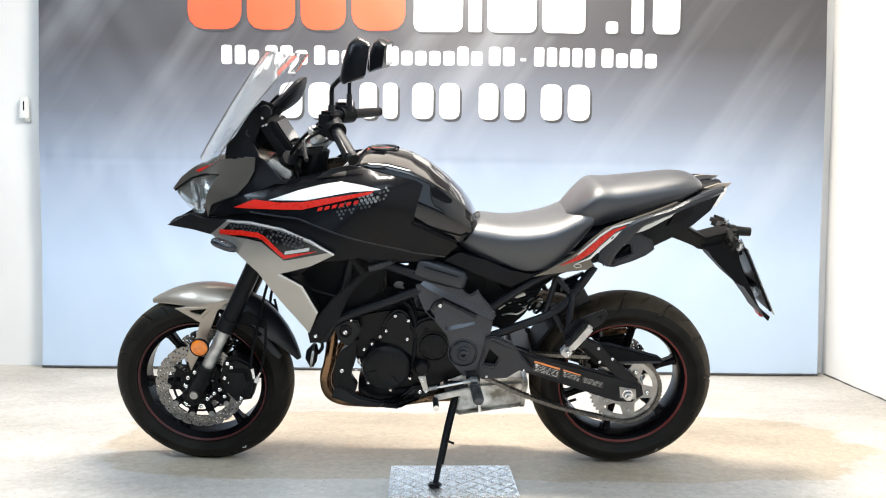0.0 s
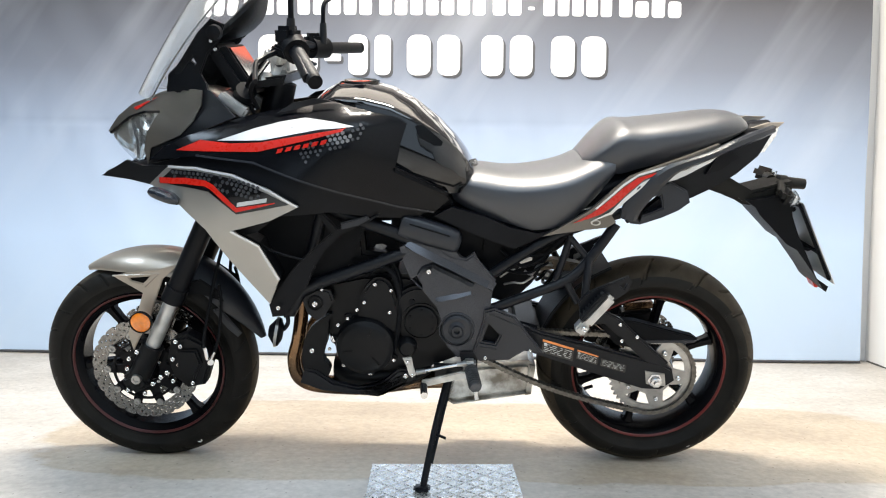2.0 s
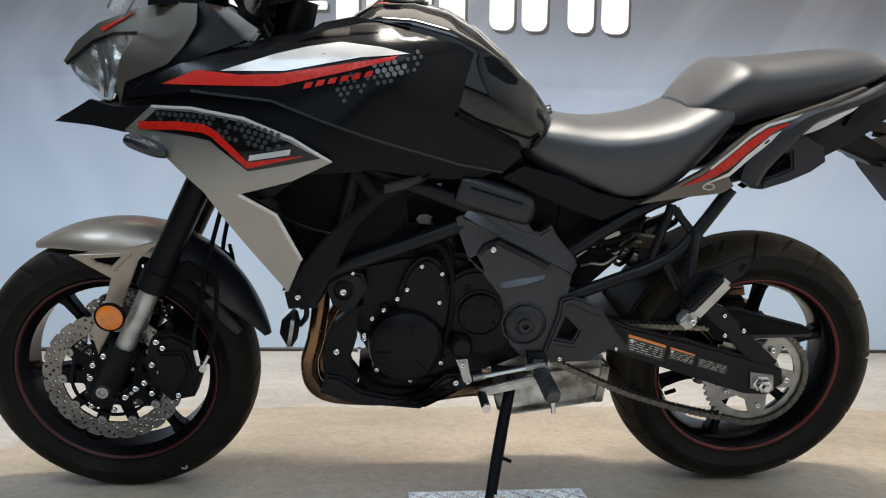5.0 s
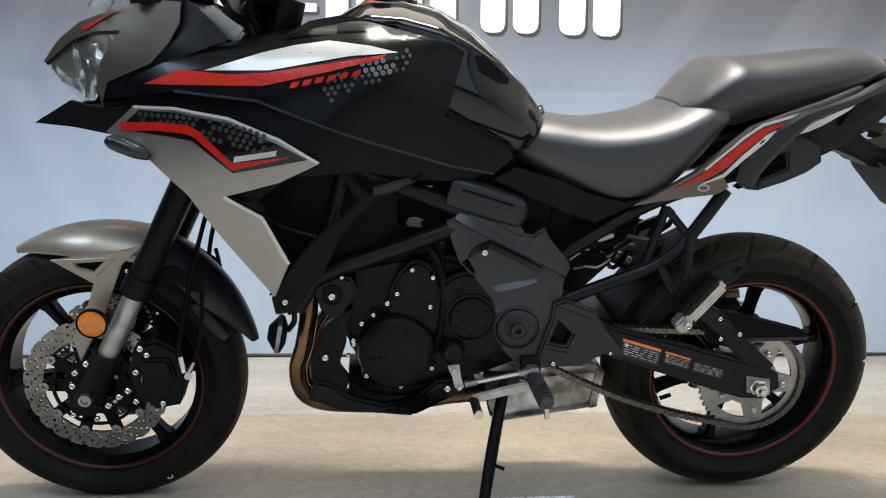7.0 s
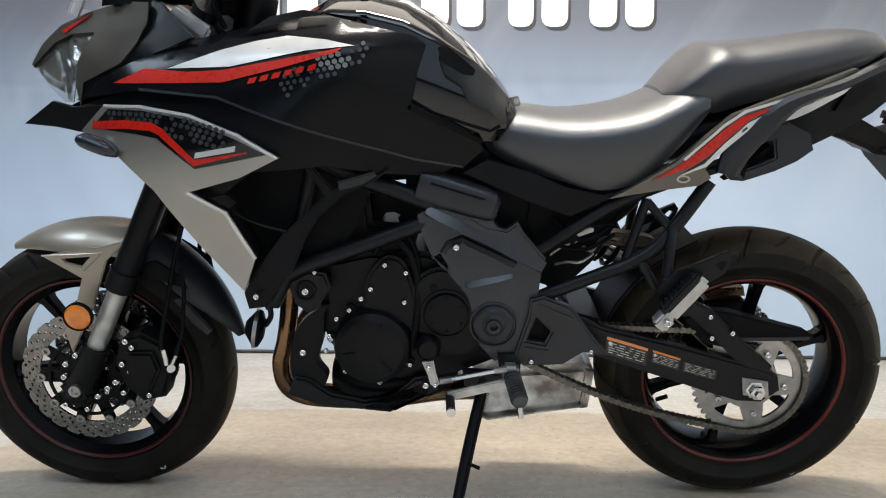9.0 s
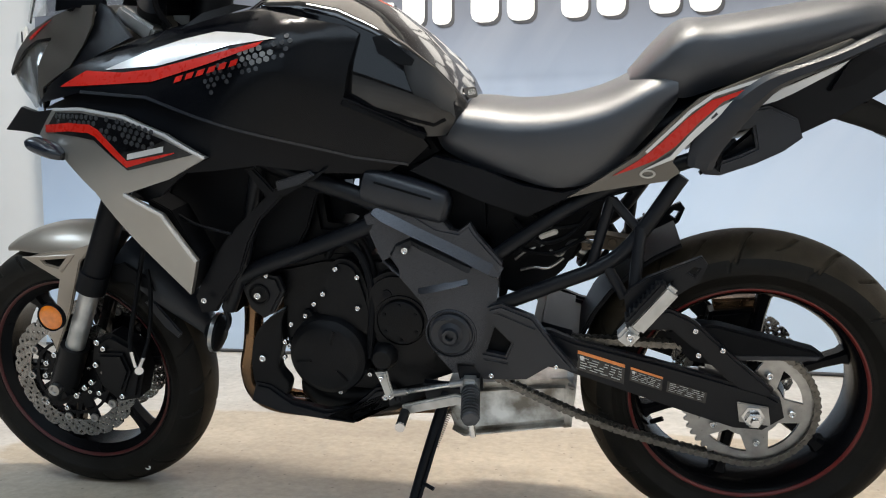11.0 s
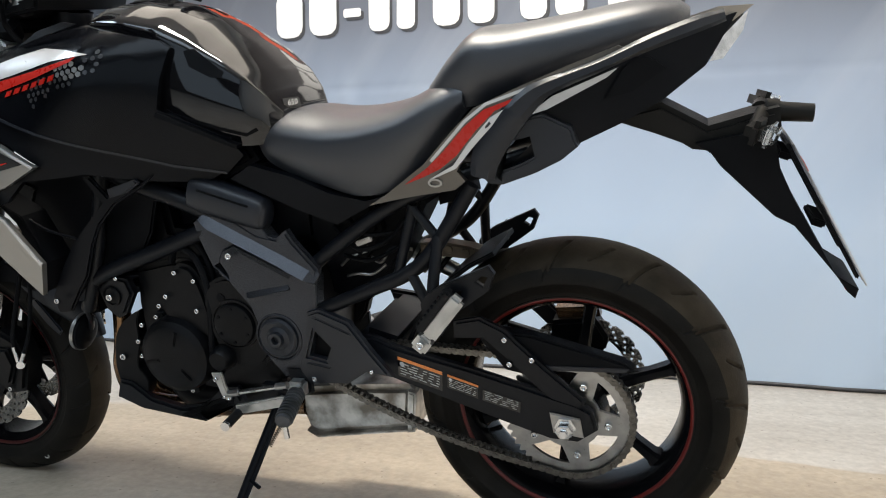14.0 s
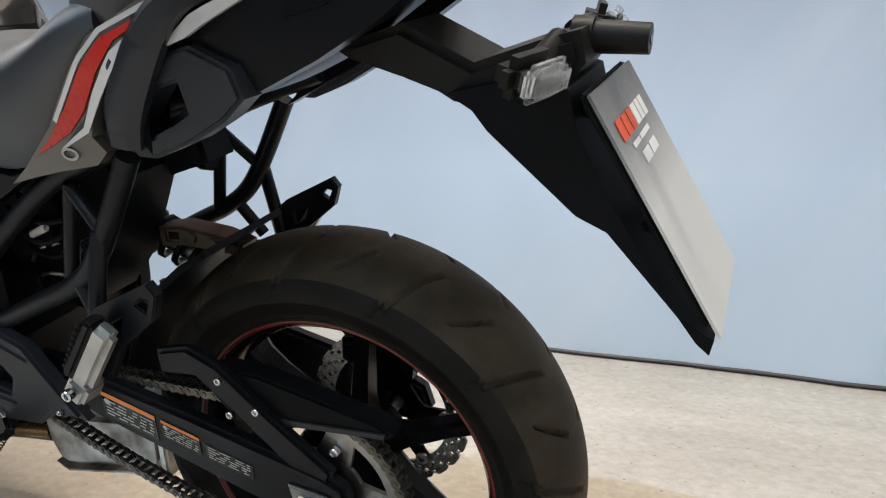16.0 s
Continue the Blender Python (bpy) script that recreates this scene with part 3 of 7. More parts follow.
def make_wheel(name, at, R, wide, sec, rim_half, spokes, turn, grooves, label):
    root = empty(name, Matrix.Translation((at[0], -0.015 if at[0] < -1 else 0.0, at[1])), bike)
    part("tyre", tyre_mesh(R, wide, sec, 840, 131, grooves, 0.217), RUBBER, root, "worn-in road tyre with curved tread grooves")
    h = rim_half
    bm = lathe([(-h, 0.226), (-h - 0.004, 0.222), (-h, 0.214), (-h + 0.012, 0.203), (-0.03, 0.196), (0.03, 0.196), (h - 0.012, 0.203), (h, 0.214), (h + 0.004, 0.222), (h, 0.226), (0.03, 0.212), (-0.03, 0.212)], n=96, closed=True)
    part("rim", bm, RIM, root, "gloss black cast rim")
    for side in (-1, 1):
        bm = lathe([(side * (h + 0.0035), 0.2185), (side * (h + 0.0035), 0.216), (side * (h + 0.0005), 0.2125), (side * (h - 0.002), 0.2125)], n=96)
        part("red_rim_stripe", bm, REARRED if wide > 0.14 else DIMRED, root)
    for k in range(spokes):
        a = radians(turn + 360 * k / spokes)
        d = Vector((math.cos(a), 0, math.sin(a)))
        s = Vector((-d.z, 0, d.x))
        made = bmesh.new()
        rings = []
        for r, hw, hl, off in ((0.04, 0.019, 0.03, 0.0), (0.08, 0.013, 0.022, 0.0), (0.15, 0.0105, 0.018, 0.0), (0.185, 0.012, 0.02, 0), (0.2, 0.019, 0.024, 0)):
            p = d * r
            rings.append([made.verts.new(p + s * x + Vector((0, y, 0))) for x, y in ((-hw, -hl * 0.6), (-hw * 0.6, -hl), (hw * 0.6, -hl), (hw, -hl * 0.6), (hw, hl * 0.6), (hw * 0.6, hl), (-hw * 0.6, hl), (-hw, hl * 0.6))])
        for p, q in zip(rings, rings[1:]):
            for i in range(8):
                made.faces.new((p[i], p[(i + 1) % 8], q[(i + 1) % 8], q[i]))
        part("spoke", made, RIM, root, sharp=30)
    part("hub", lathe([(-0.06, 0.0), (-0.06, 0.03), (-0.045, 0.045), (0.045, 0.045), (0.06, 0.03), (0.06, 0)], n=32), RIM, root)
    part("valve", rod((-0.17, -0.02, -0.088), (-0.148, -0.028, -0.075), 0.005, 8), PLASTIC, root)
    part("balance_mark", lathe([(-wide / 2 * 0.93, 0.004), (-wide / 2 * 0.93 - 0.002, 0.006), (-wide / 2 * 0.93, 0.008)], 0.13, -0.235, 16), INK, root)
    return tagged(root, label)


GROOVES_R = [(0.08, 0.62, 0.17, -0.04, CLOCK, 0.0, 0.0045), (0.14, 0.42, 0.1, 0.03, CLOCK, 0.27, 0.0042), (0.5, 0.74, 0.1, -0.05, CLOCK, 0.13, 0.004)]
GROOVES_F = [(0.1, 0.6, -0.2, 0.06, 11, 0.0, 0.0042), (0.3, 0.72, -0.14, 0.04, 11, 0.28, 0.004)]
rear_wheel = make_wheel("rear_wheel", REAR, 0.312, 0.162, 0.058, 0.062, 6, 20, GROOVES_R, "black cast rear wheel with a thin red rim stripe")
front_wheel = make_wheel("front_wheel", FRONT, 0.304, 0.122, 0.052, 0.047, 6, 5, GROOVES_F, "black cast front wheel with a thin red rim stripe")


def petal_disc(parent, w, R, inner, holes):
    """A wave-edged brake disc with drilled rows, as a polar grid with the bores left out."""
    n, m, petals = holes * 16, 24, 24
    bores = []
    for k in range(holes):
        for row in range(4):
            a = 2 * math.pi * (k + row * 0.36) / holes
            bores.append((a, inner + (R - inner) * (0.18 + 0.205 * row)))
    bores = np.array([(q * math.cos(a), q * math.sin(a)) for a, q in bores])
    bm = bmesh.new()
    grid = []
    for k in range(n):
        a = 2 * math.pi * k / n
        edge = R - 0.0045 * max(0, math.cos(petals * a)) ** 2
        row = []
        for j in range(m + 1):
            q = inner + (edge - inner) * j / m
            p = np.array([q * math.cos(a), q * math.sin(a)])
            d = bores - p
            i = int((d ** 2).sum(1).argmin())
            far = math.hypot(*d[i])
            if 0.0024 < far < 0.0049:
                p = bores[i] - d[i] / far * 0.0037
            row.append(bm.verts.new((p[0], w - 0.0025, p[1])))
        grid.append(row)
    for k in range(n):
        a, b = grid[k], grid[(k + 1) % n]
        for j in range(m):
            c = sum((v.co for v in (a[j], a[j + 1], b[j], b[j + 1])), Vector()) / 4
            if ((bores - np.array([c.x, c.z])) ** 2).sum(1).min() > 0.003 ** 2:
                bm.faces.new((a[j], a[j + 1], b[j + 1], b[j]))
    bmesh.ops.delete(bm, geom=[v for v in bm.verts if not v.link_faces], context="VERTS")
    got = bmesh.ops.extrude_face_region(bm, geom=bm.faces[:])
    bmesh.ops.translate(bm, verts=[g for g in got["geom"] if isinstance(g, bmesh.types.BMVert)], vec=(0, 0.005, 0))
    return part("brake_disc", bm, DISC, parent, "drilled wave-edged steel disc")


def disc_carrier(parent, w, inner, hub, arms, at=(0, 0), mat=None):
    """A star of arms from the hub out to the disc, in one piece."""
    ring = []
    for k in range(arms):
        a = 2 * math.pi * k / arms
        for da, r in ((-0.26, hub + 0.006), (-0.2, hub + 0.008), (-0.11, inner + 0.006), (0.11, inner + 0.006), (0.2, hub + 0.008), (0.26, hub + 0.006)):
            ring.append((at[0] + r * math.cos(a + da), at[1] + r * math.sin(a + da)))
    bore = [(at[0] + (hub - 0.02) * math.cos(-c * math.pi / 16), at[1] + (hub - 0.02) * math.sin(-c * math.pi / 16)) for c in range(32)]
    part("disc_carrier", slab(ring, w - 0.003, w + 0.003, 0.001, [bore]), mat or RIM, parent)
    for k in range(arms):
        a = 2 * math.pi * k / arms
        b = lathe([(w - 0.004, 0.0), (w - 0.004, 0.0045), (w - 0.008, 0.005), (w - 0.008, 0.0095), (w + 0.005, 0.0095)], at[0] + (inner + 0.002) * math.cos(a), at[1] + (inner + 0.002) * math.sin(a), 14)
        part("disc_button", b, STEEL, parent)


for side in (-1, 1):
    petal_disc(front_wheel, side * 0.072, 0.15, 0.11, 30)
    disc_carrier(front_wheel, side * 0.072, 0.104, 0.06, 10)
part("carrier_plate", lathe([(-0.066, 0.045), (-0.066, 0.07), (-0.06, 0.07), (-0.06, 0.045)], n=48, closed=True), RIM, front_wheel)
part("sensor_ring", lathe([(-0.082, 0.083), (-0.082, 0.09), (-0.079, 0.09), (-0.079, 0.083)], n=64, closed=True), RIM, front_wheel)
for k in range(10):
    a = math.pi * (2 * k + 1) / 10
    bolt(front_wheel, 0.064 * math.cos(a), -0.067, 0.064 * math.sin(a), 0.005)
for k in range(5):
    a = 2 * math.pi * (k + 0.4) / 5
    bolt(front_wheel, 0.05 * math.cos(a), -0.076, 0.05 * math.sin(a), 0.0065)
petal_disc(rear_wheel, 0.088, 0.125, 0.092, 24)
disc_carrier(rear_wheel, 0.088, 0.088, 0.05, 6)


# sprocket and chain
def make_sprocket():
    teeth, r = 46, 0.116
    ring = []
    for k in range(teeth * 6):
        a = 2 * math.pi * k / (teeth * 6)
        rr = r + 0.0045 * math.cos(teeth * a)
        ring.append((rr * math.cos(a), rr * math.sin(a)))
    cuts = []
    for k in range(5):
        a0 = radians(30 + 72 * k)
        hole = []
        for t in np.linspace(-0.42, 0.42, 8):
            hole.append((0.093 * math.cos(a0 + t), 0.093 * math.sin(a0 + t)))
        for t in np.linspace(0.2, -0.2, 4):
            hole.append((0.06 * math.cos(a0 + t), 0.06 * math.sin(a0 + t)))
        cuts.append(hole)
    cuts.append([(0.03 * math.cos(-k * math.pi / 12), 0.03 * math.sin(-k * math.pi / 12)) for k in range(24)])
    part("sprocket", slab(ring, -0.104, -0.098, 0, cuts), STEEL, rear_wheel, "bare steel rear sprocket")
    for k in range(5):
        a = radians(66 + 72 * k)
        bolt(rear_wheel, 0.073 * math.cos(a), -0.106, 0.073 * math.sin(a), 0.0085)
    part("carrier", lathe([(-0.096, 0.0), (-0.096, 0.062), (-0.06, 0.07), (-0.05, 0.0)], n=32), RIM, rear_wheel)


make_sprocket()

chain = empty("chain", None, bike)
tagged(chain, "oily grey steel drive chain")


def chain_path():
    pr, r0, r1 = (-0.475, 0.40), 0.116, 0.042
    c0 = Vector(REAR)
    c1 = Vector(pr)
    d = (c1 - c0)
    L = d.length
    base = math.atan2(d.y, d.x)
    off = math.acos((r0 - r1) / L)
    pts = []
    a_top, a_low = base - off, base + off
    n = 40
    span = 2 * math.pi - 2 * off
    for k in range(n + 1):
        a = a_low + span * k / n
        pts.append(c0 + r0 * Vector((math.cos(a), math.sin(a))))
    p, q = c0 + r0 * Vector((math.cos(a_top), math.sin(a_top))), c1 + r1 * Vector((math.cos(a_top), math.sin(a_top)))
    pts += [p.lerp(q, k / 30) for k in range(1, 31)]
    for k in range(1, 16):
        a = a_top + (2 * off) * k / 16
        pts.append(c1 + r1 * Vector((math.cos(a), math.sin(a))))
    p, q = c1 + r1 * Vector((math.cos(a_low), math.sin(a_low))), c0 + r0 * Vector((math.cos(a_low), math.sin(a_low)))
    for k in range(31):
        t = k / 30
        pts.append(p.lerp(q, t) + Vector((0, -0.022 * math.sin(math.pi * t))))
    return pts


def make_chain():
    pts = chain_path()
    far = [0.0]
    for a, b in zip(pts, pts[1:]):
        far.append(far[-1] + (b - a).length)
    links = 114
    step = far[-1] / links

    def at(s):
        s = s % far[-1]
        for i in range(len(far) - 1):
            if far[i + 1] >= s:
                t = (s - far[i]) / max(1e-9, far[i + 1] - far[i])
                return pts[i].lerp(pts[i + 1], t)
        return pts[-1]

    meshes = []
    for wide, hgt in ((0.0105, 0.0072), (0.0075, 0.0066)):
        ring = []
        h = step / 2
        for k in range(6):
            a = radians(-75 + 30 * k)
            ring.append((h + hgt * math.cos(a), hgt * math.sin(a)))
        ring.append((0, hgt * 0.68))
        for k in range(6):
            a = radians(105 + 30 * k)
            ring.append((-h + hgt * math.cos(a), hgt * math.sin(a)))
        ring.append((0, -hgt * 0.68))
        bm = bmesh.new()
        slab(ring, -wide, -wide + 0.002, 0, bm=bm)
        slab(ring, wide - 0.002, wide, 0, bm=bm)
        for x in (-h, h):
            rod((x, -wide - 0.0015, 0), (x, wide + 0.0015, 0), 0.0036, 8, bm)
        bmesh.ops.recalc_face_normals(bm, faces=bm.faces)
        me = bpy.data.meshes.new("chain_link")
        bm.to_mesh(me)
        bm.free()
        me.materials.append(CHAIN)
        meshes.append(me)
    for k in range(links):
        a, b = at(k * step), at((k + 1) * step)
        c, d = (a + b) / 2, b - a
        ob = new("chain_link", meshes[k % 2])
        ob.parent = chain
        ob.matrix_basis = pose(c.x, -0.101, c.y, 0, -math.degrees(math.atan2(d.y, d.x)), 0)


make_chain()


def both(name, make, mat, label="", parent=None, sharp=35):
    """The same part on either flank."""
    for side in (-1, 1):
        part(name, make(side), mat, parent or bike, label, sharp)


# ---- front end: fork, fender, brakes ----
fork_dir = Vector((0.167, 0.336)).normalized()  # up the fork in the side view


def on_fork(s, off=0.0):
    """A place s metres up the fork from the axle, off metres ahead of it."""
    return FRONT[0] - 0.002 + fork_dir.x * s - fork_dir.y * off, FRONT[1] + fork_dir.y * s + fork_dir.x * off


for side in (-1, 1):
    w = side * 0.105
    fork = empty("fork_leg", SHIFT, bike)
    tagged(fork, "black and bare alloy telescopic fork leg")
    a, b, c, d, e = (on_fork(s, 0.0) for s in (-0.03, 0.1, 0.245, 0.25, 0.66))
    bm = rod((a[0], w, a[1]), (b[0], w, b[1]), 0.03, 20)
    block((a[0] + 0.005, w, a[1] + 0.01), (0.07, 0.05, 0.06), 0.012, (0, -28, 0), bm)
    part("fork_bottom", bm, ENGINE, fork)
    part("slider", rod((b[0], w, b[1]), (c[0], w, c[1]), 0.0205, 20), ALU, fork, "bare brushed alloy slider")
    bm = rod((c[0], w, c[1]), (e[0], w, e[1]), 0.027, 20)
    rod((c[0], w, c[1]), on_fork(0.29)[:1] + (w,) + on_fork(0.29)[1:], 0.031, 20, bm)
    part("fork_tube", bm, SATIN, fork)
    part("axle_cap", lathe([(w + side * 0.036, 0.0), (w + side * 0.036, 0.006), (w + side * 0.04, 0.008), (w + side * 0.04, 0.013), (w + side * 0.02, 0.014)], *FRONT, 16), STEEL, fork)
    bolt(fork, FRONT[0] - 0.028, w + side * 0.028, FRONT[1] - 0.035, 0.007, side=side)
    bolt(fork, FRONT[0] + 0.018, w + side * 0.028, FRONT[1] - 0.045, 0.007, side=side)
    part("reflector", lathe([(w + side * 0.045, 0.0), (w + side * 0.045, 0.022), (w + side * 0.042, 0.027), (w + side * 0.034, 0.028), (w + side * 0.03, 0.026), (w + side * 0.03, 0)], -1.399, 0.472, 32), AMBER, fork, "round amber side reflector")
    part("reflector_rim", lathe([(w + side * 0.043, 0.0275), (w + side * 0.044, 0.03), (w + side * 0.033, 0.03), (w + side * 0.03, 0.026)], -1.399, 0.472, 32), PLASTIC, fork)
    # caliper behind the leg
    cal = empty("brake_caliper", SHIFT, bike)
    tagged(cal, "black two-piston brake caliper with a steel banjo hose")
    body = [(-1.335, 0.405), (-1.29, 0.425), (-1.245, 0.40), (-1.228, 0.34), (-1.25, 0.275), (-1.30, 0.265), (-1.335, 0.30), (-1.35, 0.35)]
    part("caliper_body", slab(body, side * 0.06, side * 0.118, 0.008), ENGINE, cal)
    part("caliper_bridge", slab([(-1.32, 0.385), (-1.262, 0.385), (-1.25, 0.345), (-1.275, 0.295), (-1.325, 0.31)], side * 0.11, side * 0.13, 0.006), ENGINE, cal)
    for u, v in ((-1.305, 0.395), (-1.315, 0.34), (-1.335, 0.29), (-1.28, 0.285)):
        bolt(cal, u, side * 0.122, v, 0.0075, side=side)
    part("hose_fitting", rod((-1.232, side * 0.118, 0.352), (-1.222, side * 0.135, 0.352), 0.009, 12), CHROME, cal, "bright zinc banjo fitting")
    part("hose_end", rod((-1.232, side * 0.13, 0.358), (-1.238, side * 0.127, 0.392), 0.0048, 10), CHROME, cal)
    part("hose_end", rod((-1.222, side * 0.13, 0.36), (-1.212, side * 0.126, 0.38), 0.0048, 10), CHROME, cal)
    part("second_hose", tube([(-1.212, side * 0.126, 0.38), (-1.2, side * 0.11, 0.43), (-1.195, side * 0.09, 0.51), (-1.2, side * 0.08, 0.56)], 0.0045, 8), PLASTIC, cal)
    part("brake_hose", tube([(-1.24, side * 0.125, 0.375), (-1.24, side * 0.12, 0.42), (-1.225, side * 0.1, 0.5), (-1.21, side * 0.08, 0.58), (-1.17, side * 0.06, 0.72)], 0.005, 8), PLASTIC, cal)

for u, v in [(-1.451, 0.356), (-1.459, 0.326), (-1.426, 0.3), (-1.392, 0.281), (-1.368, 0.301), (-1.349, 0.315), (-1.427, 0.376), (-1.317, 0.409), (-1.33, 0.357)]:
    bolt(front_wheel, u - FRONT[0], -0.122, v - FRONT[1], 0.0082)
part("front_axle", rod((FRONT[0], -0.13, FRONT[1]), (FRONT[0], 0.13, FRONT[1]), 0.011, 16), STEEL, bike)
part("fork_yoke", slab([(-1.19, 0.72), (-1.1, 0.70), (-1.07, 0.76), (-1.15, 0.79)], -0.135, 0.135, 0.01), ENGINE, bike)


def fender_arc(a0, a1, R, wide, drop, n=26, m=14, tip=0.0, thick=0.003):
    """A fender that follows the tyre, with rolled sides that taper to its tips."""
    bm = bmesh.new()
    rows = []
    for i in range(n + 1):
        t = i / n
        a = radians(a0 + (a1 - a0) * t)
        taper = (math.sin(math.pi * min(1, max(0.001, (t if tip > 0 else 1 - t) * 1.25 + 0.12)) / 2)) if tip else 1
        row = []
        for j in range(m + 1):
            s = -1 + 2 * j / m
            ww = wide * taper * math.sin(s * 1.25) / math.sin(1.25)
            rr = R[0] + (R[1] - R[0]) * t - drop * taper * (1 - math.cos(s * 1.25)) / (1 - math.cos(1.25))
            row.append(bm.verts.new((FRONT[0] + rr * math.cos(a), ww, FRONT[1] + rr * math.sin(a))))
        rows.append(row)
    for p, q in zip(rows, rows[1:]):
        for j in range(m):
            bm.faces.new((p[j], p[j + 1], q[j + 1], q[j]))
    got = bmesh.ops.extrude_face_region(bm, geom=bm.faces[:])
    for g in got["geom"]:
        if isinstance(g, bmesh.types.BMVert):
            d = Vector((g.co.x - FRONT[0], 0, g.co.z - FRONT[1])).normalized()
            g.co -= d * thick
    return bm


fender = empty("front_fender", SHIFT, bike)
tagged(fender, "titanium-silver front fender with a dark rear half")
part("fender_shell", fender_arc(119, 68, (0.328, 0.354), 0.086, 0.052, tip=1), TAUPE, fender)
part("rear_fender_shell", fender_arc(62, 13, (0.356, 0.341), 0.07, 0.06, tip=-1), GREY, fender, "dark grey rear half")
for side in (-1, 1):
    stay = [(-1.487, 0.583), (-1.41, 0.535), (-1.431, 0.475), (-1.464, 0.416), (-1.453, 0.363), (-1.395, 0.469), (-1.351, 0.576), (-1.304, 0.619), (-1.36, 0.604), (-1.44, 0.594)]
    hole = [(-1.443, 0.578), (-1.385, 0.583), (-1.406, 0.562), (-1.437, 0.57)]
    part("fender_stay", slab(stay, side * 0.079, side * 0.088, 0.003, [hole]), TAUPE, fender)
    part("stay_edge", tube([(-1.487, side * 0.088, 0.585), (-1.42, side * 0.089, 0.588), (-1.36, side * 0.089, 0.592), (-1.4, side * 0.089, 0.553)], 0.0022, 6, 1), TAUPE, fender)
    part("rear_stay", slab([(-1.228, 0.48), (-1.208, 0.488), (-1.15, 0.412), (-1.162, 0.4), (-1.19, 0.425)], side * 0.062, side * 0.07, 0.003), GREY, fender)
    part("fork_brace", slab([(-1.3, 0.56), (-1.25, 0.575), (-1.2, 0.54), (-1.19, 0.51), (-1.25, 0.53), (-1.29, 0.53)], side * 0.075, side * 0.082, 0.003), PLASTIC, fender)
    for u, v in ((-1.34, 0.565), (-1.335, 0.54), (-1.222, 0.52)):
        bolt(fender, u, side * 0.09, v, 0.005, side=side)

# ---- fairing ----
fairing = empty("fairing", None, bike)
tagged(fairing, "black fairing with silver lower panels, red stripes and honeycomb decals")

MAIN = [(-1.335, 0.912), (-1.285, 0.95), (-1.22, 0.98), (-1.10, 1.02), (-1.02, 1.04), (-0.924, 1.055), (-0.865, 1.064), (-0.80, 1.05), (-0.70, 1.026), (-0.678, 1.012), (-0.694, 0.962), (-0.706, 0.908), (-0.59, 0.848), (-0.572, 0.815), (-0.61, 0.782), (-0.70, 0.802), (-0.823, 0.846), (-0.926, 0.882), (-1.046, 0.924), (-1.194, 0.935)]
LOWER = [(-1.34, 0.9), (-1.196, 0.937), (-1.046, 0.926), (-0.926, 0.884), (-0.823, 0.848), (-0.70, 0.804), (-0.62, 0.785), (-0.66, 0.765), (-0.758, 0.775), (-0.823, 0.79), (-0.886, 0.805), (-0.939, 0.818), (-1.006, 0.862), (-1.095, 0.896), (-1.193, 0.908), (-1.27, 0.905)]
SILV = [(-1.33, 0.856), (-1.27, 0.906), (-1.193, 0.908), (-1.095, 0.895), (-1.006, 0.862), (-0.937, 0.82), (-1.009, 0.785), (-1.107, 0.757), (-1.041, 0.719), (-1.0, 0.624), (-1.03, 0.553), (-1.066, 0.606), (-1.173, 0.758), (-1.24, 0.814)]
GRAPH = [(-1.3, 0.865), (-1.259, 0.9), (-1.188, 0.9), (-1.097, 0.887), (-1.01, 0.854), (-0.958, 0.827), (-1.088, 0.801), (-1.157, 0.853), (-1.199, 0.859)]


def bulge(u, v):
    """The upper edge rolls over towards the tank."""
    return -3.2 * max(0.0, v - (0.988 + 0.02 * math.sin(6 * u))) ** 1.5


both("flank_panel", lambda s: skin(MAIN, 0.004, 0.012, s, crease=bulge), PAINT, "satin black upper flank", fairing)
# a thin grey ribbon drawn as the highlight along the flank crease
both("crease_highlight", lambda s: skin(ribbon([(-1.194, 0.936), (-1.046, 0.925), (-0.926, 0.883), (-0.823, 0.847), (-0.70, 0.803), (-0.61, 0.783)], 0.0045), 0.0055, 0.002, s), GREY, "", fairing)
both("mid_panel", lambda s: skin(LOWER, -0.012, 0.01, s), SATIN, "black recessed panel", fairing)
both("silver_panel", lambda s: skin(SILV, 0.006, 0.012, s), SILVER, "titanium-silver side panel", fairing)
both("decal", lambda s: skin(GRAPH, 0.0075, 0.0015, s), GLOSS, "black decal", fairing)
both("red_stripe", lambda s: skin(ribbon([(-1.297, 0.869), (-1.222, 0.875), (-1.168, 0.873), (-1.149, 0.865), (-1.088, 0.812), (-0.991, 0.831)], [0.014, 0.015, 0.015, 0.014, 0.012, 0.002]), 0.0085, 0.001, s), RED, "", fairing)
both("lettering_bar", lambda s: skin([(-1.086, 0.82), (-1.012, 0.833), (-1.01, 0.843), (-1.084, 0.83)], 0.0085, 0.001, s), INK, "", fairing)
both("silver_edge", lambda s: skin(ribbon([(-1.27, 0.905), (-1.193, 0.907), (-1.095, 0.894), (-1.006, 0.861), (-0.939, 0.8205)], 0.005), 0.008, 0.002, s), PEARL, "", fairing)
both("silver_lip", lambda s: skin(ribbon([(-1.107, 0.757), (-1.041, 0.719), (-1.0, 0.624)], 0.006), 0.009, 0.004, s), PEARL, "", fairing)
WHITE_D = [(-1.14, 0.972), (-1.042, 1.004), (-0.985, 1.018), (-0.924, 1.028), (-0.85, 1.022), (-0.80, 1.012), (-0.885, 1.004), (-1.023, 0.976)]
both("silver_decal", lambda s: skin(WHITE_D, 0.0055, 0.001, s, crease=bulge), PEARL, "", fairing)
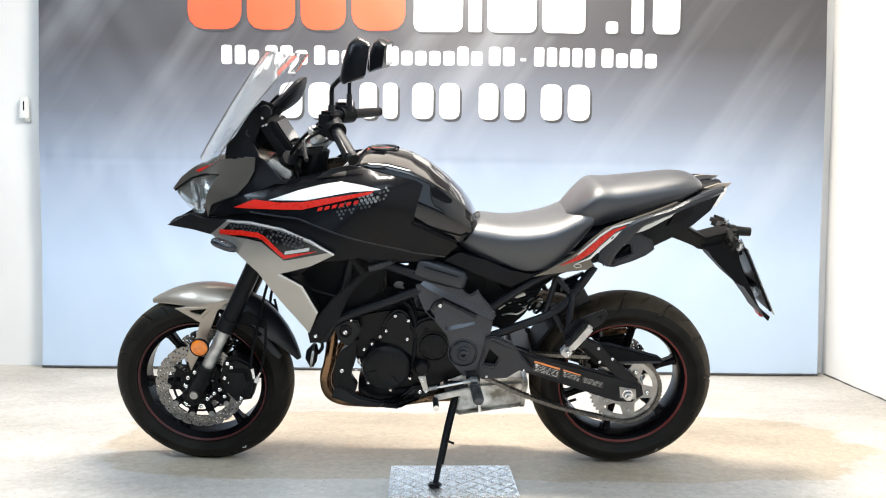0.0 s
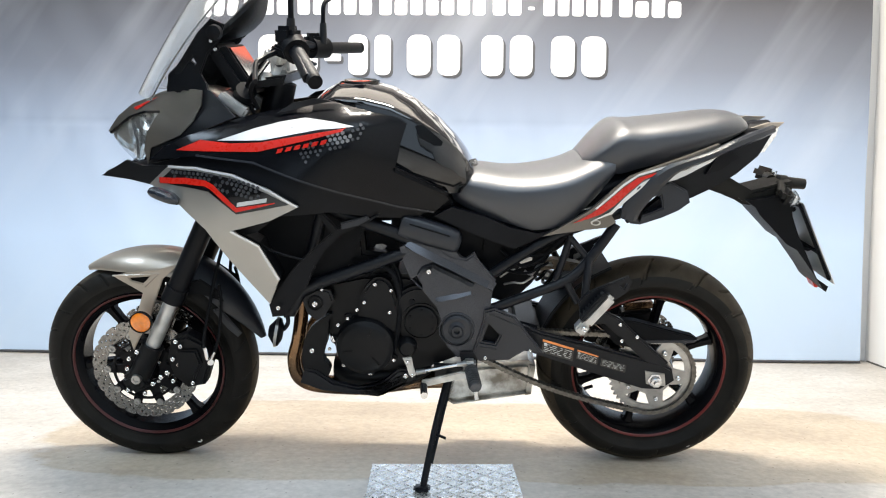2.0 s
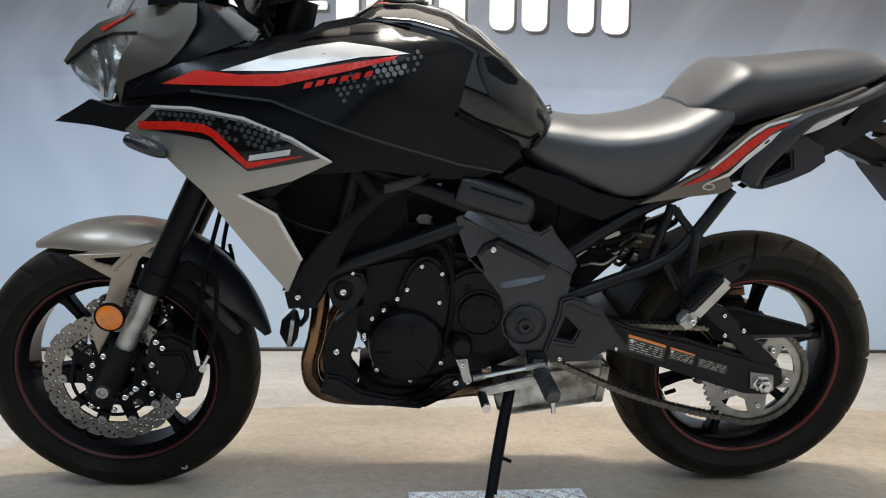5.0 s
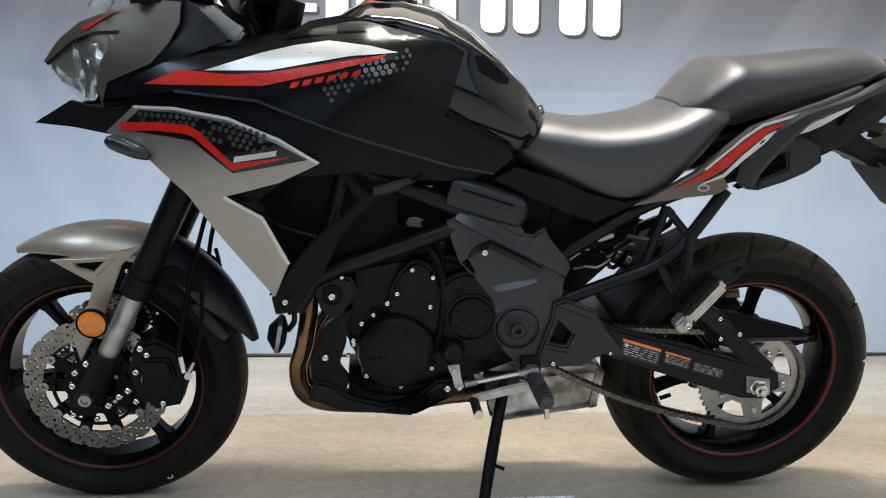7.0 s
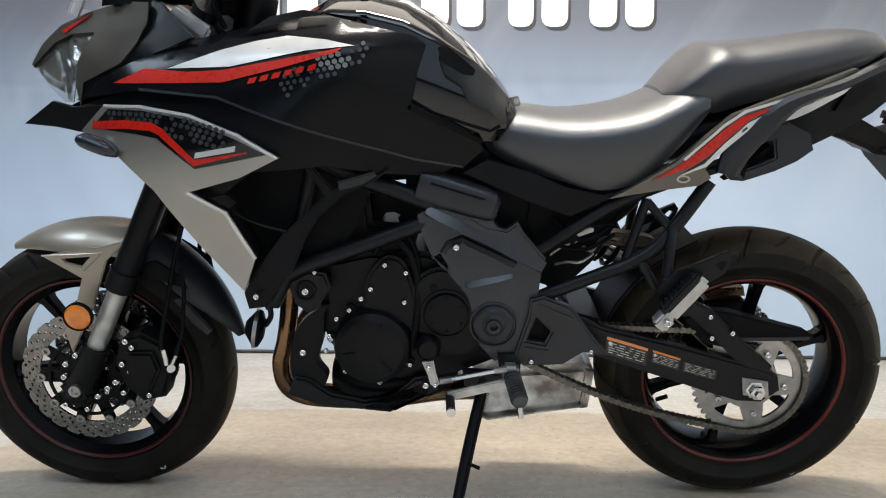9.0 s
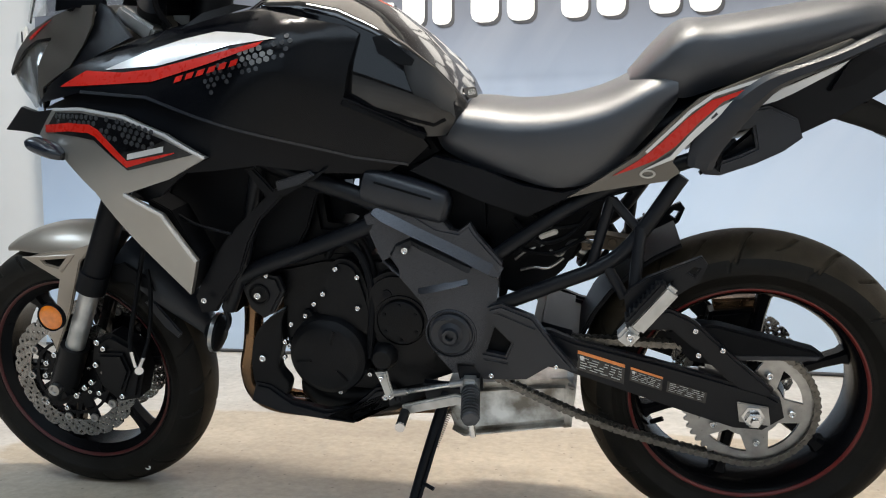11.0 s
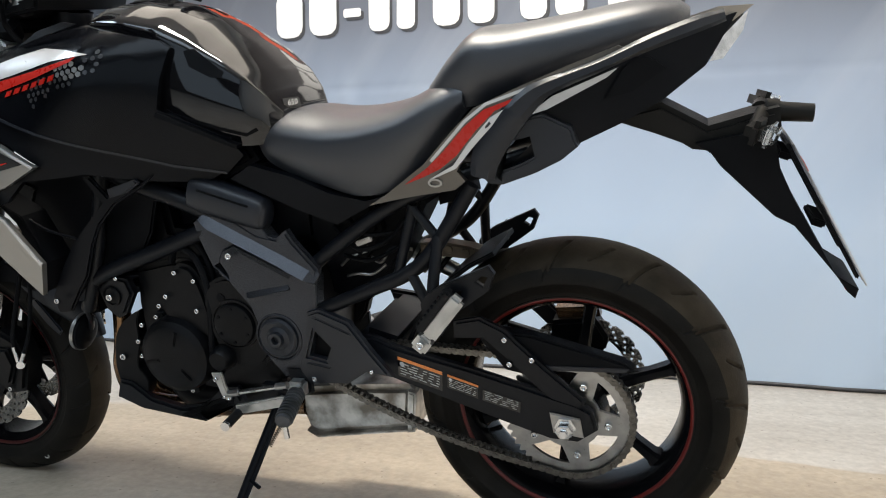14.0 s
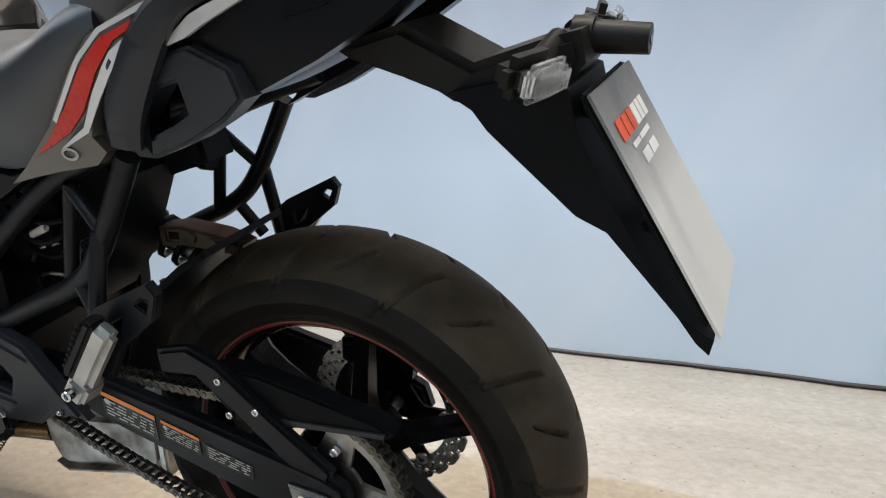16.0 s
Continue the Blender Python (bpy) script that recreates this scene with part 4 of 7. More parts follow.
RED_D = [(-1.25, 0.945), (-1.184, 0.972), (-1.101, 0.967), (-1.033, 0.971), (-0.924, 0.99), (-0.82, 1.009), (-0.83, 1.001), (-0.924, 0.976), (-1.034, 0.95), (-1.2, 0.946)]
both("red_stripe", lambda s: skin(RED_D, 0.0065, 0.001, s, crease=bulge), RED, "", fairing)
for k in range(6):
    u0, v0 = -0.989 + 0.0215 * k, 0.947 + 0.0045 * k
    both("lettering_bar", lambda s: skin([(u0, v0), (u0 + 0.014, v0 + 0.003), (u0 + 0.018, v0 + 0.013), (u0 + 0.004, v0 + 0.010)], 0.0065, 0.001, s, crease=bulge), RED, "", fairing)


def hex_cell(u0, v0, r):
    return [(u0 + r * math.cos(math.pi / 3 * c + 0.5), v0 + r * math.sin(math.pi / 3 * c + 0.5)) for c in range(6)]


for i in range(15):
    for j in range(8):
        u0, v0 = -0.945 + 0.0118 * i + 0.0059 * (j % 2), 0.915 + 0.0102 * j + 0.0022 * i
        bright = (u0 + 0.835) ** 2 / 0.0011 + (v0 - 0.988) ** 2 / 0.00022 < 1
        dim = abs(v0 - (0.936 + 0.42 * (u0 + 0.945))) < 0.02 and -0.93 < u0 < -0.775
        if bright or dim and random.random() < 0.8:
            cell = hex_cell(u0, v0, 0.0051 if bright else 0.0042)
            both("honeycomb_cell", lambda s: skin(cell, 0.0052, 0.0006, s, crease=bulge), FADED if bright else DULL, "", fairing)
for i in range(20):
    for j in range(4):
        u0 = -1.256 + 0.0118 * i + 0.0059 * (j % 2)
        v0 = 0.8935 - 0.0102 * j - 1.05 * max(0, u0 + 1.19) ** 2
        if random.random() < 0.85 and v0 > 0.872 - 0.85 * max(0, u0 + 1.165) and u0 < -1.03:
            cell = hex_cell(u0, v0, 0.0048)
            both("honeycomb_cell", lambda s: skin(cell, 0.0082, 0.0006, s), DULL, "", fairing)

BAND = [(-1.103, 0.754), (-0.947, 0.814), (-0.89, 0.828), (-0.793, 0.834), (-0.66, 0.775), (-0.696, 0.768), (-0.743, 0.776), (-0.774, 0.787), (-0.814, 0.803), (-0.897, 0.795), (-0.995, 0.79), (-1.051, 0.747), (-1.076, 0.741)]
FORKED = [(-0.747, 0.786), (-0.771, 0.767), (-0.842, 0.732), (-0.888, 0.69), (-0.914, 0.648), (-0.942, 0.584), (-0.967, 0.554), (-1.001, 0.507), (-1.035, 0.503), (-1.042, 0.537), (-1.021, 0.572), (-0.993, 0.613), (-0.957, 0.659), (-0.872, 0.734), (-0.907, 0.785), (-0.89, 0.788), (-0.855, 0.748), (-0.801, 0.762)]
both("frame_cover", lambda s: skin(BAND, -0.022, 0.012, s), SATIN, "satin black rim of the side duct", fairing)
both("forked_cover", lambda s: slab(FORKED, s * 0.178, s * 0.19, 0.004), SATIN, "matt black forked cover", fairing)
both("duct_ridge", lambda s: tube([(-1.117, s * 0.205, 0.737), (-1.065, s * 0.2, 0.716), (-1.018, s * 0.197, 0.686), (-0.949, s * 0.19, 0.664)], 0.003, 8, 5), SATIN, "", fairing)
both("duct_ridge", lambda s: tube([(-1.035, s * 0.17, 0.6), (-1.015, s * 0.17, 0.625), (-1.02, s * 0.17, 0.645)], 0.0025, 8, 5), SATIN, "", fairing)
DUCT = [(-1.14, 0.745), (-1.076, 0.697), (-1.035, 0.576), (-1.056, 0.519), (-0.974, 0.543), (-0.921, 0.571), (-0.857, 0.601), (-0.819, 0.66), (-0.796, 0.723), (-0.74, 0.76), (-0.78, 0.83), (-0.969, 0.82), (-1.1, 0.79)]
both("inner_duct", lambda s: slab(DUCT, s * 0.12, s * 0.13, 0.004), PLASTIC, "", fairing)
both("duct_wall", lambda s: slab([(-1.115, 0.752), (-1.05, 0.715), (-1.006, 0.622), (-1.034, 0.556), (-1.046, 0.575), (-1.03, 0.622), (-1.066, 0.7)], s * 0.15, s * 0.215, 0.002), PLASTIC, "", fairing)
both("cover_lip", lambda s: slab([(-0.845, 0.764), (-0.778, 0.783), (-0.77, 0.775), (-0.8, 0.758), (-0.843, 0.747)], s * 0.188, s * 0.2, 0.003), GREY, "", fairing)
both("indicator", lambda s: join(bmesh.new(), loft([(-0.045, 0.006, -0.008, 0.01, 0.5), (-0.03, 0.014, -0.014, 0.018, 0.5), (0.01, 0.015, -0.013, 0.022, 0.5), (0.032, 0.008, -0.008, 0.014, 0.5)], 14), pose(-1.27, s * 0.228, 0.834, 0, 22, 0)), SMOKE, "smoked turn indicator pod", fairing)
for side in (-1, 1):
    bolt(fairing, -1.013, side * 0.205, 0.537, 0.0075, side=side)

# nose: cowl, beak, headlights
nose = empty("nose_cowl", None, bike)
tagged(nose, "taupe metallic nose cowl with twin headlights above a black beak")
NOSE = np.array([(-1.48, 0.97, 0.035), (-1.455, 0.93, 0.045), (-1.40, 0.895, 0.085), (-1.35, 0.895, 0.12), (-1.31, 0.95, 0.145), (-1.23, 0.99, 0.165), (-1.17, 1.05, 0.165), (-1.2, 1.09, 0.13), (-1.3, 1.07, 0.095), (-1.4, 1.035, 0.06), (-1.36, 0.99, 0.115)])
NOSE_W = spline_weights(NOSE)


def nose_width(u, v):
    return max(0.02, spline_at(NOSE, NOSE_W, u, v))


COWL = [(-1.486, 0.968), (-1.45, 1.01), (-1.40, 1.045), (-1.32, 1.072), (-1.24, 1.088), (-1.19, 1.086), (-1.19, 1.05), (-1.21, 1.015), (-1.245, 0.978), (-1.335, 0.94), (-1.352, 0.895), (-1.358, 0.935), (-1.345, 0.98), (-1.312, 1.028), (-1.36, 1.026), (-1.41, 1.008), (-1.472, 0.962)]
both("cowl_panel", lambda s: skin(COWL, 0.0, 0.006, s, 0.02, width=nose_width), DARKTAUPE, "", nose)
LAMP = [(-1.474, 0.961), (-1.41, 1.006), (-1.36, 1.024), (-1.314, 1.026), (-1.347, 0.978), (-1.36, 0.935), (-1.375, 0.9), (-1.40, 0.898), (-1.45, 0.932)]
both("headlight_lens", lambda s: skin(LAMP, -0.004, 0.004, s, 0.02, width=nose_width), LENS, "clear headlight lens", nose)
both("headlight_bowl", lambda s: skin([(u * 0.97 - 0.042, v * 0.97 + 0.029) for u, v in LAMP], -0.022, 0.006, s, 0.014, width=nose_width, crease=lambda u, v: 0.012 * math.sin(120 * u + 40 * v)), REFLECTOR, "faceted bright reflector", nose)
both("lamp_divider", lambda s: skin(ribbon([(-1.40, 0.995), (-1.385, 0.95), (-1.39, 0.905)], 0.01), -0.012, 0.01, s, 0.02, width=nose_width), GREY, "", nose)
both("lamp_brow", lambda s: skin(ribbon([(-1.478, 0.964), (-1.41, 1.01), (-1.36, 1.027), (-1.31, 1.03)], 0.006), 0.002, 0.01, s, 0.02, width=nose_width), GLOSS, "", nose)
both("red_mark", lambda s: skin([(-1.395, 1.035), (-1.33, 1.062), (-1.318, 1.066), (-1.385, 1.03)], 0.003, 0.002, s, 0.02, width=nose_width), RED, "", nose)
part("nose_top", loft([(-1.47, 0.995, 0.94, 0.03, 0.5), (-1.42, 1.035, 0.92, 0.05, 0.5), (-1.33, 1.075, 0.93, 0.075, 0.5), (-1.24, 1.09, 0.96, 0.09, 0.5), (-1.16, 1.08, 0.98, 0.1, 0.5)], 20), DARKTAUPE, nose)
beak = [(-1.508, 0.852), (-1.415, 0.903), (-1.36, 0.895), (-1.26, 0.905), (-1.335, 0.848), (-1.41, 0.853)]
both("beak_wing", lambda s: skin(beak, 0.0, 0.012, s, 0.02, width=lambda u, v: 0.05 + 0.58 * (u + 1.508)), SATIN, "black beak", nose)
part("beak_floor", loft([(-1.5, 0.862, 0.85, 0.045, 0.5), (-1.4, 0.885, 0.858, 0.085, 0.5), (-1.3, 0.89, 0.85, 0.13, 0.5), (-1.22, 0.885, 0.84, 0.15, 0.5)], 16), PLASTIC, nose)
both("cowl_side", lambda s: skin([(-1.19, 1.09), (-1.165, 1.08), (-1.1, 1.025), (-1.22, 0.978), (-1.3, 0.945), (-1.35, 0.9), (-1.338, 0.937), (-1.245, 0.976), (-1.207, 1.015)], -0.004, 0.01, s, 0.02, width=lambda u, v: min(half_width(u, v), nose_width(u, v))), SATIN, "", nose)
both("cowl_cheek", lambda s: skin([(-1.285, 1.08), (-1.28, 1.125), (-1.235, 1.165), (-1.215, 1.15), (-1.185, 1.1), (-1.18, 1.07), (-1.24, 1.085)], -0.004, 0.012, s, 0.02, width=lambda u, v: 0.125 - 0.2 * (v - 1.08)), SATIN, "", nose)
both("socket_cap", lambda s: rod((-1.105, s * 0.09, 1.06), (-1.085, s * 0.115, 1.085), 0.026, 20), PLASTIC, "", nose)
both("socket_bezel", lambda s: block((-1.12, s * 0.1, 1.05), (0.08, 0.06, 0.03), 0.006, (0, 35, 0)), ALU, "", nose)

# screen
screen = empty("windscreen", None, bike)
tagged(screen, "clear plastic windscreen on black brackets")


def screen_sheet():
    bm = bmesh.new()
    rows = []
    for i in range(15):
        t = i / 14
        u, v = -1.39 + 0.2 * t + 0.016 * t * t, 1.078 + 0.31 * t
        half = 0.125 + 0.065 * math.sin(math.pi * min(1, 0.15 + t * 0.75)) - 0.055 * t ** 3
        row = []
        for j in range(17):
            s = -1 + j / 8
            rake = 0.115 * abs(s) ** 2.2 * (0.62 + 0.38 * t)
            row.append(bm.verts.new((u + rake, half * s, v - 0.018 * s * s * (1 - t) + 0.012 * t * (1 - s * s))))
        rows.append(row)
    for p, q in zip(rows, rows[1:]):
        for j in range(16):
            bm.faces.new((p[j], p[j + 1], q[j + 1], q[j]))
    got = bmesh.ops.extrude_face_region(bm, geom=bm.faces[:])
    bmesh.ops.translate(bm, verts=[g for g in got["geom"] if isinstance(g, bmesh.types.BMVert)], vec=(0.004, 0, -0.002))
    return bm


part("screen_sheet", screen_sheet(), CLEAR, screen, "clear curved sheet")
BRK = [(-1.29, 1.09), (-1.275, 1.12), (-1.2, 1.225), (-1.165, 1.258), (-1.13, 1.245), (-1.15, 1.2), (-1.178, 1.173), (-1.21, 1.1), (-1.245, 1.07)]
both("screen_bracket", lambda s: slab(BRK, s * 0.1, s * 0.112, 0.003, [[(-1.262, 1.105), (-1.215, 1.165), (-1.208, 1.15), (-1.24, 1.1)]]), PLASTIC, "", screen)
both("screen_knob", lambda s: lathe([(s * 0.112, 0.02), (s * 0.13, 0.018), (s * 0.135, 0.01), (s * 0.135, 0)], -1.155, 1.225, 16), PLASTIC, "", screen)
for u, v in ((-1.155, 1.185), (-1.165, 1.205), (-1.29, 1.115)):
    for side in (-1, 1):
        bolt(screen, u, side * 0.116, v, 0.006, side=side)
part("screen_wing", loft([(-1.17, 1.23, 1.2, 0.06, 0.5), (-1.12, 1.27, 1.215, 0.1, 0.5), (-1.075, 1.315, 1.25, 0.09, 0.5), (-1.055, 1.32, 1.3, 0.05, 0.5)], 16), PLASTIC, screen)
meter = empty("instrument_cluster", None, bike)
tagged(meter, "black instrument cluster with a slanting display")
part("case", join(bmesh.new(), block((0, 0, 0), (0.15, 0.2, 0.045), 0.015), pose(-1.13, 0, 1.13, 0, 58, 0)), PLASTIC, meter)
part("display", join(bmesh.new(), block((0, 0, 0), (0.1, 0.14, 0.004), 0.001), pose(-1.107, 0, 1.145, 0, 58, 0)), GLOSS, meter)
part("rim", join(bmesh.new(), block((0, 0, 0), (0.12, 0.17, 0.006), 0.003), pose(-1.111, 0, 1.142, 0, 58, 0)), PLASTIC, meter)

# ---- handlebar, mirrors, levers ----
bars = empty("handlebar", None, bike)
tagged(bars, "black tubular handlebar with rubber grips and switch boxes")
part("tube", tube([(-0.875, -0.4, 1.135), (-0.93, -0.28, 1.19), (-0.985, -0.16, 1.19), (-1.01, -0.06, 1.15), (-1.01, 0.06, 1.15), (-0.995, 0.16, 1.19), (-0.955, 0.27, 1.178), (-0.87, 0.39, 1.176)], 0.012, 12, 8), SATIN, bars)
part("clamp", block((-1.01, 0, 1.145), (0.05, 0.13, 0.045), 0.008), STEEL, bars)
part("top_yoke", slab([(-1.08, 1.09), (-0.99, 1.1), (-0.98, 1.125), (-1.06, 1.115)], -0.13, 0.13, 0.006), ENGINE, bars)
for side in (-1, 1):
    a, b = (Vector((-0.862, -0.4, 1.132)), Vector((-0.918, -0.29, 1.186))) if side < 0 else (Vector((-0.862, 0.39, 1.176)), Vector((-0.945, 0.285, 1.178)))
    part("grip", tube([a, a.lerp(b, 0.3), b], (0.0165, 0.0175), 14, 4), PEGRUBBER, bars, "ribbed rubber grip")
    part("bar_end", rod(a + (a - b) * 0.08, a, 0.0165, 14), PLASTIC, bars)
    c, d = b, b + (b - a) * 0.45
    bm = tube([c, d], 0.03, 16, 1)
    block(tuple(c.lerp(d, 0.6) + Vector((-0.01, 0, 0.02))), (0.05, 0.05, 0.045), 0.01, (0, 0, side * 25), bm)
    part("switch_box", bm, PLASTIC, bars)
    lev = [b + Vector((-0.05, side * -0.02, 0.0)), b + Vector((-0.085, side * 0.02, -0.02)), b + Vector((-0.075, side * 0.09, -0.04)), b + Vector((-0.06, side * 0.15, -0.055))]
    part("lever", tube(lev, (0.0065, 0.0055), 10, 5), SATIN, bars, "black hand lever")
    part("lever_perch", block(tuple(b + Vector((-0.04, -side * 0.03, 0))), (0.045, 0.035, 0.024), 0.006, (0, 20, side * 20)), ENGINE, bars)
    part("cable", tube([b + Vector((-0.05, -side * 0.05, 0.01)), (-1.03, side * 0.15, 1.16), (-1.09, side * 0.1, 1.08), (-1.05, side * 0.09, 0.98)], 0.005, 8), PLASTIC, bars)
    # mirror
    mir = empty("mirror", None, bike)
    tagged(mir, "black rear-view mirror on a bent stalk")
    foot = (-0.936, -0.262, 1.2) if side < 0 else (-0.948, 0.252, 1.19)
    boot_top = (foot[0] + 0.002, foot[1], foot[2] + 0.06)
    high = 1.334 if side < 0 else 1.33
    part("stalk", tube([foot, boot_top, (foot[0] + 0.005, foot[1] + side * 0.004, high - 0.03), (foot[0] + 0.02, foot[1] + side * 0.03, high - 0.012), (foot[0] + 0.05, foot[1] + side * 0.09, high + 0.012)], 0.0065, 10, 6), PLASTIC, mir)
    part("boot", rod(foot, boot_top, 0.0115, 12, r2=0.0095), PEGRUBBER, mir)
    shell = [(0.03, 0.05), (0.0, 0.062), (-0.022, 0.045), (-0.038, 0.005), (-0.048, -0.045), (-0.04, -0.058), (0.012, -0.042), (0.026, 0.03)]
    c = (-0.842, side * 0.395, 1.386) if side < 0 else (-0.842, 0.36, 1.376)
    bm = bmesh.new()
    rings = []
    for y, k in ((-0.085, 0.55), (-0.075, 0.85), (-0.03, 1.0), (0.04, 1.0), (0.07, 0.9), (0.082, 0.6)):
        rings.append([bm.verts.new((0.028 + (q[0] - 0.028) * k, side * y, q[1] * (0.35 + 0.65 * k))) for q in shell])
    for p, q in zip(rings, rings[1:]):
        for i in range(len(shell)):
            bm.faces.new((p[i], p[(i + 1) % len(shell)], q[(i + 1) % len(shell)], q[i]))
    bm.faces.new(rings[0])
    bm.faces.new(rings[-1][::-1])
    part("shell", join(bmesh.new(), bm, pose(*c, 0, 0, side * -6)), SATIN, mir, sharp=50)
    bm = bmesh.new()
    face = [(-0.07, -0.03), (0.06, -0.03), (0.07, 0.02), (0.04, 0.04), (-0.055, 0.04), (-0.07, 0.02)]
    bm.faces.new([bm.verts.new((0.0305 - 0.06 * max(0, -z), side * y, z)) for y, z in face])
    part("mirror_glass", join(bmesh.new(), bm, pose(*c, 0, 0, side * -6)), CHROME, mir, "mirror glass")

# bright fittings at the steering head
for side in (-1, 1):
    part("fork_cap", join(bmesh.new(), lathe([(-0.02, 0.0), (-0.02, 0.008), (-0.012, 0.02), (0.012, 0.021), (0.012, 0.0)], n=20), pose(-1.04, side * 0.105, 1.112, 65, 0, 0)), STEEL, bars, "bare alloy fork cap")
    part("bar_riser", block((-1.015, side * 0.05, 1.13), (0.035, 0.035, 0.05), 0.008, (0, 20, 0)), ALU, bars)
part("clutch_lever_holder", block((-0.99, -0.19, 1.172), (0.05, 0.04, 0.026), 0.007, (0, 25, -20)), ALU, bars, "bare alloy clutch lever holder")
part("clutch_cable_end", rod((-1.005, -0.19, 1.165), (-1.05, -0.15, 1.12), 0.006, 10), CHROME, bars)
part("cable_guide", tube([(-1.05, -0.15, 1.12), (-1.07, -0.13, 1.08), (-1.06, -0.11, 1.04)], 0.006, 8), PLASTIC, bars)

# ---- tank and seats ----
tank = empty("fuel_tank", None, bike)
tagged(tank, "gloss black fuel tank with recessed knee panels")


# u, top, shoulder (half width, height), widest (half width, height), foot (half width, height)
TANK = np.array([(-0.94, 1.045, 0.09, 1.035, 0.12, 0.97, 0.11, 0.9), (-0.905, 1.078, 0.122, 1.055, 0.147, 0.98, 0.13, 0.88), (-0.86, 1.104, 0.14, 1.07, 0.158, 0.985, 0.14, 0.86), (-0.79, 1.106, 0.15, 1.066, 0.166, 0.98, 0.15, 0.84), (-0.72, 1.09, 0.152, 1.05, 0.17, 0.965, 0.155, 0.84), (-0.66, 1.057, 0.149, 1.022, 0.17, 0.945, 0.155, 0.835),
                 (-0.6, 1.008, 0.142, 0.986, 0.163, 0.92, 0.148, 0.832), (-0.555, 0.96, 0.13, 0.948, 0.148, 0.9, 0.132, 0.83), (-0.525, 0.92, 0.112, 0.912, 0.128, 0.882, 0.112, 0.83), (-0.508, 0.888, 0.09, 0.884, 0.1, 0.865, 0.092, 0.832)])


def tank_profile(u):
    """Half the cross-section at u, from the crown down to the foot, with a tight shoulder."""
    top, sw, sv, mw, mv, lw, lv = (float(np.interp(u, TANK[:, 0], TANK[:, k])) for k in range(1, 8))
    pts = [(0, top), (sw * 0.5, top - 0.25 * (top - sv)), (sw * 0.88, sv + 0.22 * (top - sv)), (sw, sv - 0.1 * (top - sv)), (sw + 0.3 * (mw - sw), sv - 0.3 * (sv - mv)), (mw, mv), (mw * 0.99, 0.5 * (mv + lv)), (lw, lv)]
    return smooth_line([(a, b, 0) for a, b in pts], 4)


def tank_body():
    bm = bmesh.new()
    rings = []
    for q in smooth_line([(u, 0, 0) for u in TANK[:, 0]], 4):
        half = tank_profile(q.x)
        rings.append([bm.verts.new((q.x, -a.x, a.y)) for a in half] + [bm.verts.new((q.x, a.x, a.y)) for a in half[:0:-1]])
    n = len(rings[0])
    for p, q in zip(rings, rings[1:]):
        for k in range(n):
            bm.faces.new((p[k], p[(k + 1) % n], q[(k + 1) % n], q[k]))
    bm.faces.new(rings[0])
    bm.faces.new(rings[-1][::-1])
    return bm


part("tank_shell", tank_body(), GLOSS, tank, sharp=50)


def tank_width(u, v):
    half = [a for a in tank_profile(u)][::-1]
    return float(np.interp(v, [a.y for a in half], [a.x for a in half]))


both("knee_recess", lambda s: skin([(-0.658, 1.005), (-0.64, 1.008), (-0.612, 0.985), (-0.588, 0.964), (-0.592, 0.955), (-0.61, 0.957), (-0.648, 0.978)], 0.001, 0.004, s, 0.012, width=tank_width), PLASTIC, "", tank)
both("tank_seam", lambda s: skin(ribbon([(-0.705, 0.905), (-0.69, 0.896), (-0.62, 0.872), (-0.56, 0.851), (-0.54, 0.86)], 0.006), 0.0012, 0.003, s, 0.012, width=tank_width), PLASTIC, "", tank)
both("side_trim", lambda s: skin(ribbon([(-0.706, 0.9), (-0.64, 0.866), (-0.575, 0.832)], 0.008), 0.012, 0.02, s, 0.02), PLASTIC, "", tank)
part("filler_cap", join(bmesh.new(), lathe([(-0.008, 0.0), (-0.008, 0.034), (-0.004, 0.042), (0.006, 0.044)], n=32), pose(-0.81, 0, 1.1, 92, 0, 0)), STEEL, tank)
part("cap_ring", join(bmesh.new(), lathe([(-0.004, 0.044), (-0.005, 0.05), (0.004, 0.052)], n=32), pose(-0.81, 0, 1.099, 92, 0, 0)), GLOSS, tank)
both("tank_cover", lambda s: skin([(-1.0, 1.035), (-0.93, 1.052), (-0.875, 1.063), (-0.86, 1.066), (-0.9, 1.072), (-0.96, 1.06)], -0.012, 0.004, s, 0.02), PLASTIC, "", tank)
badge_face = Matrix(((0.47, -0.27, 0.85, -0.509), (0.88, 0.14, -0.45, -0.058), (0.0, 0.95, 0.31, 0.897), (0, 0, 0, 1)))
part("badge_plate", join(bmesh.new(), block((0, 0, 0), (0.04, 0.02, 0.005), 0.002), badge_face), GLOSS, tank)
words = bpy.data.curves.new("badge_number", "FONT")
words.body, words.size, words.extrude, words.shear, words.align_x, words.align_y = "650", 0.015, 0.0006, 0.25, "CENTER", "CENTER"
holder = bpy.data.objects.new("badge_number", words)
cut_letters = bpy.data.meshes.new_from_object(holder)
cut_letters.materials.clear()
bpy.data.objects.remove(holder)
part("badge_number", cut_letters, CHROME, tank, "bright raised number 650").matrix_basis = badge_face @ pose(0, 0, 0.0033)

seat = empty("rider_seat", None, bike)
tagged(seat, "black grained vinyl rider seat, dipped in the middle")


